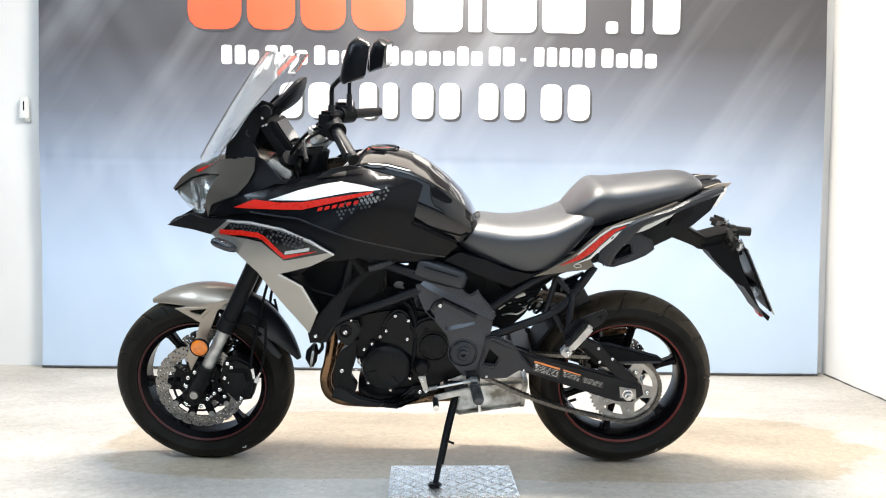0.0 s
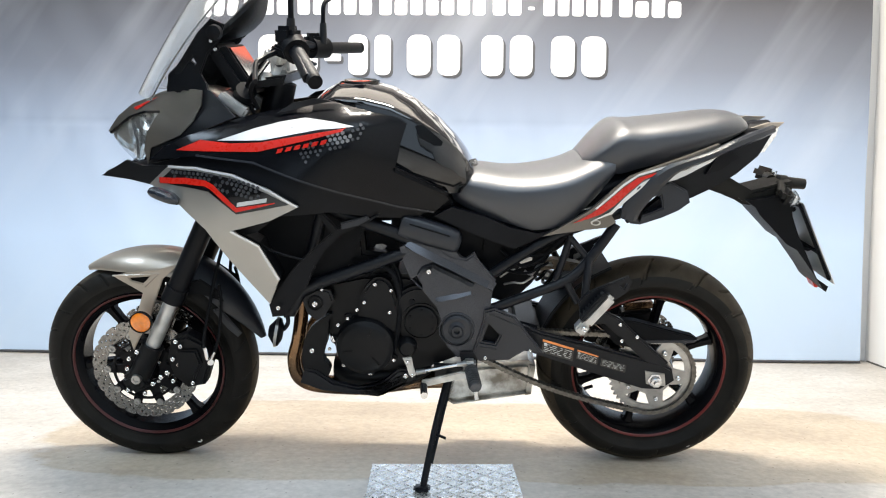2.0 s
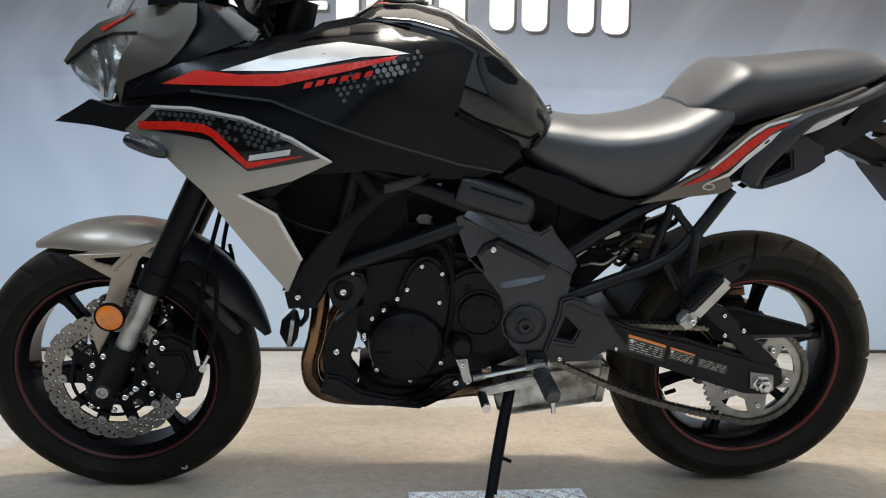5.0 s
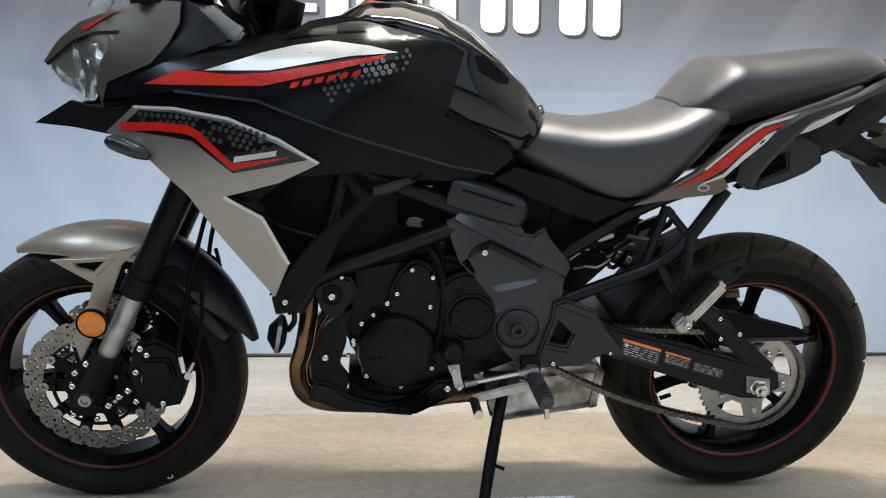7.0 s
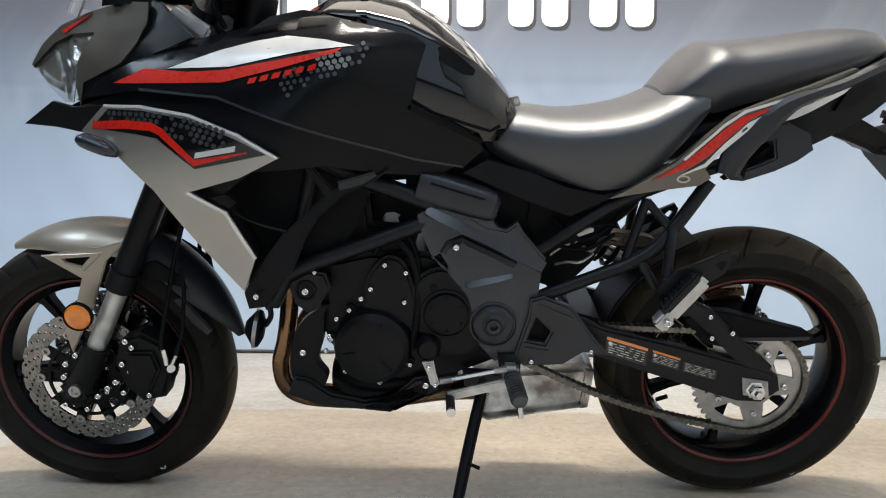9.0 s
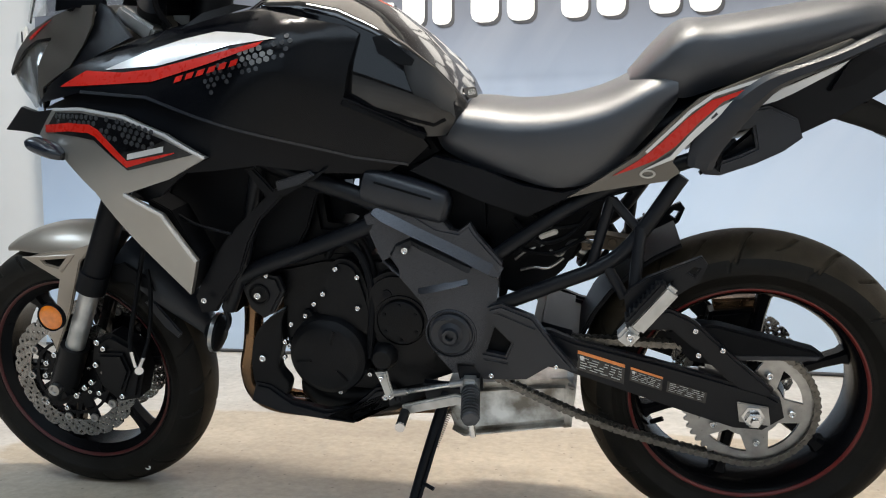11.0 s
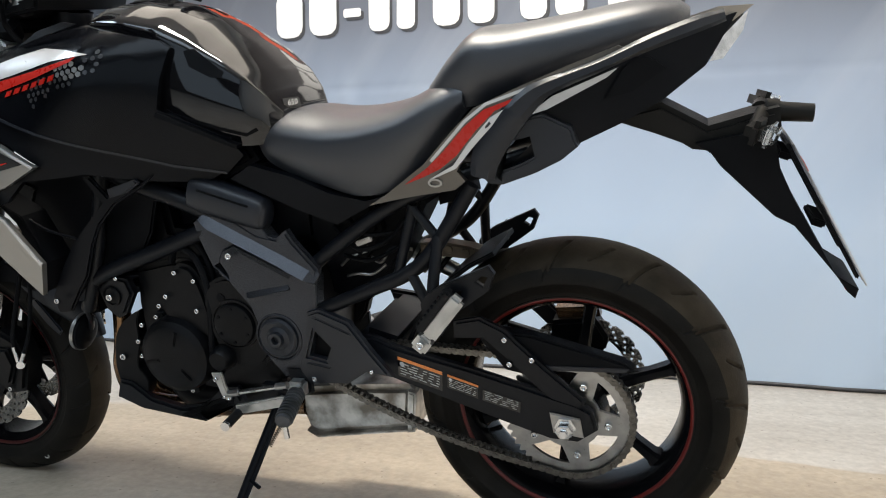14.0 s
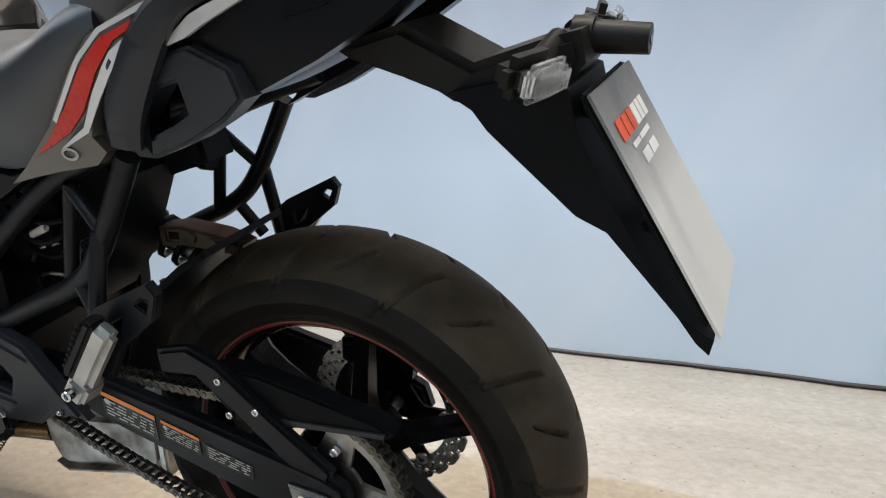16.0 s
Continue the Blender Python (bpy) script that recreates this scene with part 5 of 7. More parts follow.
def seat_body(stations, drop):
    """A padded seat: a crowned top, full flanks and a flat underside."""
    bm = bmesh.new()
    line = smooth_line([(s[0], s[1], s[2]) for s in stations], 5)
    wid = smooth_line([(s[3], s[4], 0) for s in stations], 5)
    rings = []
    for (u, top, low), (half, crown, _) in zip(line, wid):
        prof = []
        for t in np.linspace(0, 1, 15):
            a = t * math.pi / 2
            w = half * math.sin(a) ** 0.85
            z = top - crown * (1 - math.cos(a)) ** 1.15
            prof.append((w, z))
        edge = top - crown
        for t in np.linspace(0.12, 1, 9):
            w = half * (1.0 - 0.12 * t ** 2 + 0.02 * math.sin(math.pi * t))
            prof.append((w, edge + (low - edge) * t))
        ring = [bm.verts.new((u, -w, z)) for w, z in prof] + [bm.verts.new((u, w, z)) for w, z in prof[::-1][:-1]]
        rings.append(ring)
    n = len(rings[0])
    for p, q in zip(rings, rings[1:]):
        for k in range(n):
            bm.faces.new((p[k], p[(k + 1) % n], q[(k + 1) % n], q[k]))
    bm.faces.new(rings[0])
    bm.faces.new(rings[-1][::-1])
    return bm


part("seat_pad", seat_body([(-0.57, 0.848, 0.82, 0.085, 0.012), (-0.555, 0.87, 0.803, 0.112, 0.03), (-0.525, 0.884, 0.787, 0.128, 0.042), (-0.48, 0.884, 0.77, 0.138, 0.05), (-0.42, 0.877, 0.752, 0.147, 0.048), (-0.35, 0.88, 0.736, 0.158, 0.046), (-0.27, 0.897, 0.755, 0.165, 0.046), (-0.2, 0.928, 0.82, 0.16, 0.045), (-0.15, 0.945, 0.88, 0.145, 0.045)], 0), VINYL, seat)
pil = empty("pillion_seat", None, bike)
tagged(pil, "raised black vinyl pillion seat with a rounded front")
part("seat_pad", seat_body([(-0.226, 0.922, 0.903, 0.085, 0.01), (-0.208, 0.942, 0.897, 0.115, 0.026), (-0.178, 0.975, 0.89, 0.136, 0.036), (-0.138, 1.007, 0.884, 0.15, 0.04), (-0.09, 1.009, 0.898, 0.148, 0.042), (-0.03, 1.015, 0.913, 0.144, 0.042), (0.03, 1.022, 0.93, 0.138, 0.042), (0.12, 1.033, 0.962, 0.125, 0.04), (0.175, 1.03, 0.985, 0.1, 0.034), (0.2, 1.015, 0.998, 0.07, 0.02)], 0), VINYL, pil)

# ---- tail ----
tail = empty("tail_section", None, bike)
tagged(tail, "black and silver tail section with grab rails and red stripes")


def tail_width(u, v):
    return 0.186 - 0.3 * max(0, u - 0.02) - 0.1 * max(0, -0.2 - u) - 0.14 * max(0, 0.86 - v)


SIDE = [(-0.61, 0.77), (-0.565, 0.795), (-0.48, 0.772), (-0.41, 0.742), (-0.34, 0.728), (-0.29, 0.74), (-0.4, 0.685), (-0.478, 0.712)]
both("seat_side_panel", lambda s: skin(SIDE, 0, 0.02, s, 0.02, width=lambda u, v: 0.14 + 0.02 * (u + 0.6)), SATIN, "", tail)
TS = [(-0.33, 0.722), (-0.29, 0.745), (-0.215, 0.797), (-0.16, 0.852), (-0.12, 0.888), (-0.06, 0.912), (0.03, 0.945), (0.1, 0.968), (0.12, 0.958), (0.0, 0.915), (-0.06, 0.893), (-0.105, 0.85), (-0.15, 0.80), (-0.158, 0.785), (-0.145, 0.768), (-0.165, 0.753), (-0.225, 0.744), (-0.277, 0.734)]
both("silver_cover", lambda s: skin(TS, 0.0, 0.015, s, 0.02, width=tail_width), DARKTAUPE, "taupe metallic cover", tail)
both("pale_stripe", lambda s: skin(ribbon([(-0.205, 0.772), (-0.16, 0.793), (-0.13, 0.828), (-0.09, 0.868), (-0.045, 0.893), (0.05, 0.935)], [0.002, 0.007, 0.01, 0.011, 0.01, 0.003]), 0.0025, 0.0015, s, 0.02, width=tail_width), PEARL, "", tail)
both("pale_stripe", lambda s: skin(ribbon([(-0.2, 0.803), (-0.165, 0.838), (-0.135, 0.868), (-0.1, 0.893), (-0.04, 0.912), (0.01, 0.927)], 0.005), 0.0025, 0.0015, s, 0.02, width=tail_width), PEARL, "", tail)
both("dark_inlay", lambda s: skin(ribbon([(-0.195, 0.778), (-0.155, 0.803), (-0.116, 0.846), (-0.076, 0.88)], [0.002, 0.006, 0.007, 0.003]), 0.0022, 0.0015, s, 0.02, width=tail_width), GREY, "", tail)
TR = [(-0.254, 0.762), (-0.211, 0.79), (-0.179, 0.817), (-0.138, 0.858), (-0.103, 0.885), (-0.062, 0.898), (0.0, 0.918), (-0.05, 0.897), (-0.086, 0.882), (-0.119, 0.852), (-0.155, 0.812), (-0.185, 0.79), (-0.217, 0.776)]
both("red_stripe", lambda s: skin(TR, 0.0025, 0.0015, s, 0.02, width=tail_width), RED, "", tail)
both("cover_emblem", lambda s: skin([(-0.197 + 0.013 * math.cos(c * math.pi / 8), 0.766 + 0.0075 * math.sin(c * math.pi / 8)) for c in range(16)], 0.003, 0.003, s, 0.02, [[(-0.197 + 0.009 * math.cos(-c * math.pi / 6), 0.766 + 0.0045 * math.sin(-c * math.pi / 6)) for c in range(12)]], tail_width), STEEL, "bright oval emblem", tail)


def grab_rail(side):
    """A flat-sided rail that rises from the foot and runs back beside the seat."""
    pts = [(-0.115, 0.775), (-0.105, 0.812), (-0.075, 0.855), (-0.035, 0.895), (0.0, 0.916), (0.076, 0.942), (0.14, 0.967), (0.207, 0.989), (0.25, 1.0)]
    half = [0.172, 0.175, 0.179, 0.183, 0.184, 0.175, 0.158, 0.134, 0.11]
    deep = smooth_line([(h, 0, 0) for h in (0.02, 0.024, 0.024, 0.019, 0.013, 0.0095, 0.011, 0.012, 0.009)], 5)
    line = smooth_line([(u, side * w, v) for (u, v), w in zip(pts, half)], 5)
    bm = bmesh.new()
    rings = []
    n = len(line)
    for i, p in enumerate(line):
        d = (line[min(i + 1, n - 1)] - line[max(i - 1, 0)]).normalized()
        out = Vector((0, side, 0))
        up = d.cross(out).normalized()
        up = up if up.z > 0 else -up
        h, w = deep[i].x, 0.013
        rings.append([bm.verts.new(p + up * a * h + out * b * w) for a, b in ((1, -0.5), (1, 0.3), (0.5, 0.9), (-0.5, 0.9), (-1, 0.3), (-1, -0.5), (-0.5, -0.9), (0.5, -0.9))])
    for p, q in zip(rings, rings[1:]):
        for k in range(8):
            bm.faces.new((p[k], p[(k + 1) % 8], q[(k + 1) % 8], q[k]))
    bm.faces.new(rings[0])
    bm.faces.new(rings[-1])
    return bm


both("grab_rail", grab_rail, GREY, "dark grey moulded grab rail", tail)
both("rail_foot", lambda s: slab([(-0.118, 0.775), (-0.107, 0.763), (-0.083, 0.761), (-0.03, 0.779), (0.012, 0.799), (0.039, 0.82), (0.03, 0.85), (-0.014, 0.872), (-0.041, 0.867), (-0.08, 0.831), (-0.11, 0.79)], s * 0.135, s * 0.172, 0.006, [[(-0.102, 0.79), (-0.062, 0.832), (-0.036, 0.838), (-0.03, 0.806), (-0.052, 0.795), (-0.09, 0.781)]]), GREY, "", tail)
UND = [(-0.11, 0.757), (-0.02, 0.797), (0.1, 0.848), (0.165, 0.882), (0.225, 0.928), (0.268, 1.003), (0.2, 0.985), (0.1, 0.945), (0.0, 0.905), (-0.06, 0.87), (-0.03, 0.83)]
both("tail_panel", lambda s: skin(UND, -0.03, 0.03, s, 0.02, width=tail_width), SATIN, "", tail)
both("side_grille", lambda s: skin([(0.079, 0.889), (0.105, 0.932), (0.126, 0.948), (0.143, 0.947), (0.168, 0.929), (0.118, 0.897)], -0.022, 0.01, s, 0.02, width=tail_width), PLASTIC, "", tail)
both("silver_insert", lambda s: skin([(-0.039, 0.871), (0.003, 0.9), (0.1, 0.936), (0.083, 0.922), (-0.006, 0.88)], -0.006, 0.006, s, 0.02, width=tail_width), PEARL, "pale silver insert", tail)
part("tail_core", loft([(-0.35, 0.8, 0.74, 0.1, 0.5), (-0.2, 0.88, 0.77, 0.12, 0.5), (0.0, 0.93, 0.81, 0.11, 0.5), (0.15, 0.985, 0.885, 0.085, 0.5), (0.24, 1.005, 0.945, 0.055, 0.5), (0.275, 1.01, 0.985, 0.03, 0.5)], 20), SATIN, tail)
both("tail_cap", lambda s: skin([(0.2, 1.0), (0.245, 1.012), (0.292, 1.012), (0.262, 0.99)], -0.035, 0.01, s, 0.02, width=tail_width), TAUPE, "", tail)
both("tail_light", lambda s: skin([(0.23, 0.932), (0.25, 0.97), (0.285, 1.005), (0.278, 0.975), (0.25, 0.935)], -0.048, 0.006, s, 0.02, width=tail_width), REFLECTOR, "pale tail light lens", tail)

# number-plate carrier
carrier = empty("plate_carrier", Matrix.Translation((0.007, -0.015, 0.007)), bike)
tagged(carrier, "black plastic plate carrier with indicators and a blank printed card")
ARM = [(0.07, 0.845), (0.152, 0.864), (0.224, 0.824), (0.29, 0.842), (0.328, 0.85), (0.332, 0.82), (0.318, 0.805), (0.237, 0.795), (0.225, 0.784), (0.2, 0.787), (0.185, 0.797), (0.145, 0.813), (0.09, 0.832)]
part("arm", slab(ARM, -0.055, 0.055, 0.009), LITPLASTIC, carrier)
DROP = [(0.205, 0.80), (0.29, 0.815), (0.322, 0.803), (0.33, 0.76), (0.352, 0.71), (0.382, 0.655), (0.42, 0.585), (0.452, 0.566), (0.448, 0.55), (0.436, 0.561), (0.418, 0.588), (0.354, 0.668), (0.325, 0.683), (0.243, 0.764), (0.229, 0.784)]
part("drop_plate", slab(DROP, -0.075, 0.075, 0.008), PLASTIC, carrier)
card = Vector((0.457 - 0.343, 0, 0.577 - 0.797)).normalized()
tilt = math.degrees(math.atan2(card.x, -card.z))
place = pose(0.457, 0, 0.577, 0, -tilt, 0)
plate = part("card", block((0.002, 0, 0.125), (0.003, 0.19, 0.25), 0.001), CARD, carrier, "white card with a dark printed top")
plate.matrix_basis = place
frame_bm = block((-0.004, -0.085, 0.13), (0.006, 0.014, 0.23), 0.002)
block((-0.004, 0.085, 0.13), (0.006, 0.014, 0.23), 0.002, bm=frame_bm)
block((-0.004, 0, 0.245), (0.006, 0.18, 0.016), 0.002, bm=frame_bm)
block((-0.004, 0, 0.1), (0.006, 0.18, 0.012), 0.002, bm=frame_bm)
part("card_frame", join(bmesh.new(), frame_bm, place), PLASTIC, carrier)
for y0, y1, z0, z1, mat in ((-0.07, -0.05, 0.196, 0.216, PRINTRED), (-0.046, -0.026, 0.196, 0.216, PRINTRED), (-0.022, -0.004, 0.196, 0.216, PRINTRED), (0.0, 0.018, 0.196, 0.216, PRINT), (0.022, 0.036, 0.196, 0.216, PRINT), (0.04, 0.056, 0.196, 0.216, PRINT), (-0.05, -0.02, 0.184, 0.189, PRINT), (-0.015, 0.03, 0.184, 0.189, PRINT), (-0.035, -0.005, 0.164, 0.176, PRINT), (0.0, 0.03, 0.164, 0.176, PRINT)):
    part("print_bar", join(bmesh.new(), block((0.0045, (y0 + y1) / 2, (z0 + z1) / 2), (0.001, y1 - y0, z1 - z0), 0), place), mat, carrier)
part("card_bridge", block((0.392, 0, 0.665), (0.022, 0.1, 0.012), 0.003, (0, 20, 0)), PLASTIC, carrier)
part("card_bridge", block((0.338, 0, 0.775), (0.022, 0.1, 0.014), 0.003, (0, 20, 0)), PLASTIC, carrier)
part("plate_light", rod((0.31, 0, 0.839), (0.382, 0, 0.833), 0.0165, 20, r2=0.0145), LITPLASTIC, carrier)
part("light_collar", rod((0.31, 0, 0.839), (0.33, 0, 0.837), 0.0195, 20), LITPLASTIC, carrier)
part("light_bore", rod((0.3805, 0, 0.833), (0.3828, 0, 0.833), 0.005, 12), GLOSS, carrier)
part("reflector", block((0.444, 0, 0.556), (0.012, 0.045, 0.025), 0.003, (0, -28, 0)), RED, carrier)
for side in (-1, 1):
    c = Vector((0.306 + 0.009 * side, side * 0.105, 0.831 + 0.01 * side))
    m = pose(*c, 0, 18, side * 14)
    part("indicator_stalk", rod((0.305, side * 0.03, 0.838), tuple(c - Vector((0.006, side * 0.03, 0))), 0.014, 12, r2=0.012), LITPLASTIC, carrier)
    part("indicator_body", join(bmesh.new(), block((-0.004, 0, 0), (0.03, 0.072, 0.037), 0.011), m), LITPLASTIC, carrier)
    part("indicator_lens", join(bmesh.new(), block((0.015, 0, 0), (0.02, 0.068, 0.034), 0.008), m), LENS, carrier, "clear ribbed indicator lens")
    part("lens_backing", join(bmesh.new(), block((0.0125, 0, 0), (0.002, 0.056, 0.024), 0.0005), m), REFLECTOR, carrier)
    for k in range(7):
        part("lens_rib", join(bmesh.new(), block((0.0165, 0.0075 * (k - 3), 0), (0.004, 0.002, 0.022), 0.0005), m), REFLECTOR, carrier)

# ---- frame ----
frm = empty("frame", None, bike)
tagged(frm, "black tubular steel frame and subframe")


def pipe(name, pts, r, side, per=6):
    part(name, tube([(u, side * w, v) for u, w, v in pts], r, 12, per), FRAME, frm)


for side in (-1, 1):
    pipe("main_tube", [(-0.67, 0.135, 0.675), (-0.82, 0.145, 0.62), (-0.95, 0.15, 0.572), (-1.0, 0.16, 0.53)], 0.0165, side)
    pipe("upper_tube", [(-1.08, 0.05, 0.9), (-0.9, 0.14, 0.8), (-0.7, 0.14, 0.72), (-0.58, 0.13, 0.67)], 0.018, side)
    pipe("down_tube", [(-0.9, 0.14, 0.79), (-0.935, 0.15, 0.65), (-0.97, 0.155, 0.55), (-0.995, 0.15, 0.5)], 0.015, side)
    pipe("seat_tube", [(-0.49, 0.125, 0.585), (-0.33, 0.13, 0.697), (-0.22, 0.13, 0.748), (-0.05, 0.11, 0.8)], 0.0135, side)
    pipe("stay_tube", [(-0.47, 0.14, 0.51), (-0.347, 0.15, 0.564), (-0.272, 0.152, 0.597), (-0.218, 0.155, 0.642), (-0.14, 0.152, 0.758)], 0.0135, side)
    pipe("strut", [(-0.29, 0.145, 0.59), (-0.253, 0.138, 0.72)], 0.0095, side)
    pipe("strut", [(-0.253, 0.14, 0.715), (-0.2, 0.152, 0.655)], 0.0085, side)
    pipe("strut", [(-0.262, 0.155, 0.6), (-0.23, 0.165, 0.545)], 0.0095, side)
    pipe("hanger_tube", [(-0.205, 0.158, 0.67), (-0.213, 0.18, 0.59), (-0.215, 0.19, 0.54)], 0.0105, side)
    HANG = [(-0.232, 0.56), (-0.222, 0.575), (-0.195, 0.594), (-0.108, 0.632), (-0.098, 0.618), (-0.11, 0.588), (-0.17, 0.545), (-0.2, 0.5), (-0.225, 0.505)]
    part("peg_hanger", slab(HANG, side * 0.188, side * 0.202, 0.003, [[(-0.12, 0.614), (-0.11, 0.612), (-0.118, 0.596), (-0.13, 0.604)], [(-0.19, 0.572), (-0.155, 0.588), (-0.165, 0.565), (-0.188, 0.55)]]), FRAME, frm)
    peg = empty("pillion_peg", None, bike)
    tagged(peg, "folded alloy pillion peg with a black rubber top")
    a, b = Vector((-0.222, side * 0.219, 0.502)), Vector((-0.155, side * 0.229, 0.585))
    d = (b - a).normalized()
    ang = math.degrees(math.atan2(d.z, d.x))
    mid = a.lerp(b, 0.55)
    part("peg_bar", block(tuple(mid), (0.1, 0.022, 0.03), 0.007, (0, -ang, 0)), ALU, peg, "cast alloy bar")
    part("peg_pad", block(tuple(mid + Vector((-d.z, 0, d.x)) * 0.017), (0.095, 0.026, 0.014), 0.004, (0, -ang, 0)), PEGRUBBER, peg)
    for k in range(8):
        part("pad_rib", block(tuple(mid + d * (0.011 * (k - 3.5)) + Vector((-d.z, 0, d.x)) * 0.025), (0.005, 0.026, 0.005), 0.001, (0, -ang, 0)), PEGRUBBER, peg)
    part("pivot", block(tuple(a - d * 0.004), (0.032, 0.034, 0.03), 0.005, (0, -ang, 0)), ALU, peg)
    bolt(peg, a.x, side * 0.24, a.z, 0.009, side=side)

PLATE = [(-0.70, 0.688), (-0.669, 0.705), (-0.63, 0.697), (-0.56, 0.69), (-0.54, 0.661), (-0.50, 0.63), (-0.452, 0.584), (-0.458, 0.53), (-0.47, 0.46), (-0.485, 0.41), (-0.505, 0.385), (-0.545, 0.378), (-0.575, 0.413), (-0.585, 0.46), (-0.60, 0.52), (-0.64, 0.57), (-0.675, 0.61), (-0.69, 0.65)]
part("side_plate", slab(PLATE, -0.118, -0.152, 0.006, [[(-0.672, 0.6), (-0.655, 0.61), (-0.64, 0.585), (-0.64, 0.575)]]), PRESSED, frm, "dark grey pressed side plate")
part("side_plate", slab(PLATE, 0.118, 0.152, 0.006), PLASTIC, frm)


def facet(name, line, up, low, crest, base, mat, parent):
    """A pressed ridge on the side: a crest along a line, with a broad face above and a short one below."""
    bm = bmesh.new()
    rings = []
    for k, (u, v) in enumerate(line):
        a, b = Vector(line[max(k - 1, 0)]), Vector(line[min(k + 1, len(line) - 1)])
        d = (b - a).normalized()
        n = Vector((-d.y, d.x)) if d.x > 0 else Vector((d.y, -d.x))
        end = 0.35 if k in (0, len(line) - 1) else 1.0
        rings.append([bm.verts.new(q) for q in ((u + n.x * up, base, v + n.y * up), (u, base + (crest - base) * end, v), (u - n.x * low, base, v - n.y * low), (u, base + 0.006, v))])
    for p, q in zip(rings, rings[1:]):
        for k in range(4):
            bm.faces.new((p[k], p[(k + 1) % 4], q[(k + 1) % 4], q[k]))
    bm.faces.new(rings[0])
    bm.faces.new(rings[-1][::-1])
    return part(name, bm, mat, parent, sharp=20)


LEDGE = [(-0.662, 0.709), (-0.606, 0.693), (-0.564, 0.667), (-0.525, 0.659), (-0.503, 0.675), (-0.492, 0.655), (-0.446, 0.6), (-0.452, 0.574), (-0.522, 0.612), (-0.609, 0.655), (-0.685, 0.694)]
part("plate_ledge", slab(LEDGE, -0.13, -0.155, 0.005), PRESSED, frm)
facet("plate_ridge", [(-0.684, 0.694), (-0.66, 0.682), (-0.609, 0.656), (-0.522, 0.613), (-0.47, 0.585), (-0.454, 0.575)], 0.02, 0.006, -0.172, -0.151, PRESSED, frm)
facet("plate_ridge", [(-0.652, 0.612), (-0.64, 0.633), (-0.612, 0.645), (-0.59, 0.634), (-0.54, 0.61), (-0.503, 0.59)], 0.005, 0.014, -0.161, -0.151, PRESSED, frm)
facet("plate_rib", [(-0.604, 0.54), (-0.59, 0.543), (-0.55, 0.552), (-0.51, 0.561)], 0.011, 0.003, -0.164, -0.151, PRESSED, frm)
facet("plate_rib", [(-0.572, 0.486), (-0.563, 0.49), (-0.545, 0.493), (-0.533, 0.495)], 0.008, 0.003, -0.162, -0.151, PRESSED, frm)
part("plate_dish", lathe([(-0.151, 0.05), (-0.154, 0.049), (-0.155, 0.046), (-0.152, 0.044)], -0.547, 0.46, 40), PRESSED, frm)
part("pivot_boss", lathe([(-0.15, 0.042), (-0.158, 0.041), (-0.161, 0.036), (-0.158, 0.024), (-0.162, 0.016), (-0.17, 0.014), (-0.17, 0.008), (-0.16, 0.007), (-0.16, 0)], -0.547, 0.46, 36), GREY, frm)
bolt(frm, -0.623, -0.162, 0.627, 0.0085)
SW = [(-0.475, 0.518), (-0.449, 0.526), (-0.391, 0.503), (-0.349, 0.444), (-0.312, 0.398), (-0.365, 0.405), (-0.405, 0.378), (-0.486, 0.374), (-0.503, 0.4), (-0.478, 0.482)]
SWH = [(-0.462, 0.482), (-0.432, 0.45), (-0.444, 0.424), (-0.48, 0.431)]
part("pivot_cover", slab(SW, -0.145, -0.168, 0.005, [SWH]), GREY, frm, "dark grey moulded pivot cover")
part("cover_back", slab([(-0.49, 0.49), (-0.42, 0.46), (-0.43, 0.41), (-0.49, 0.415)], -0.12, -0.146, 0.001), PLASTIC, frm)
part("cover_ridge", slab([(-0.465, 0.508), (-0.455, 0.512), (-0.385, 0.482), (-0.39, 0.476)], -0.165, -0.171, 0.002), GREY, frm)
part("cover_ridge", slab([(-0.485, 0.42), (-0.435, 0.412), (-0.436, 0.407), (-0.486, 0.414)], -0.165, -0.171, 0.002), GREY, frm)
bolt(frm, -0.35, -0.17, 0.41, 0.005)
bolt(frm, -0.47, -0.17, 0.387, 0.006)

box = empty("intake_box", None, bike)
tagged(box, "dark grey moulded intake cover with a slot")
m = pose(-0.615, -0.135, 0.722, 0, 17, 0)
part("cover", join(bmesh.new(), loft([(-0.085, 0.022, -0.022, 0.02, 0.5), (-0.075, 0.034, -0.034, 0.028, 0.5), (0.05, 0.032, -0.032, 0.028, 0.5), (0.072, 0.022, -0.028, 0.022, 0.5), (0.078, 0.012, -0.02, 0.016, 0.5)], 20, 4, 3.0), m), GREY, box)
part("slot", join(bmesh.new(), block((-0.01, -0.0275, 0.014), (0.11, 0.004, 0.004), 0.001), m), PLASTIC, box)
part("sensor", block((-0.775, -0.1, 0.735), (0.05, 0.04, 0.03), 0.006, (0, 20, 0)), PLASTIC, box)
for u, v in ((-0.79, 0.74), (-0.765, 0.752), (-0.75, 0.73)):
    bolt(box, u, -0.122, v, 0.0045)

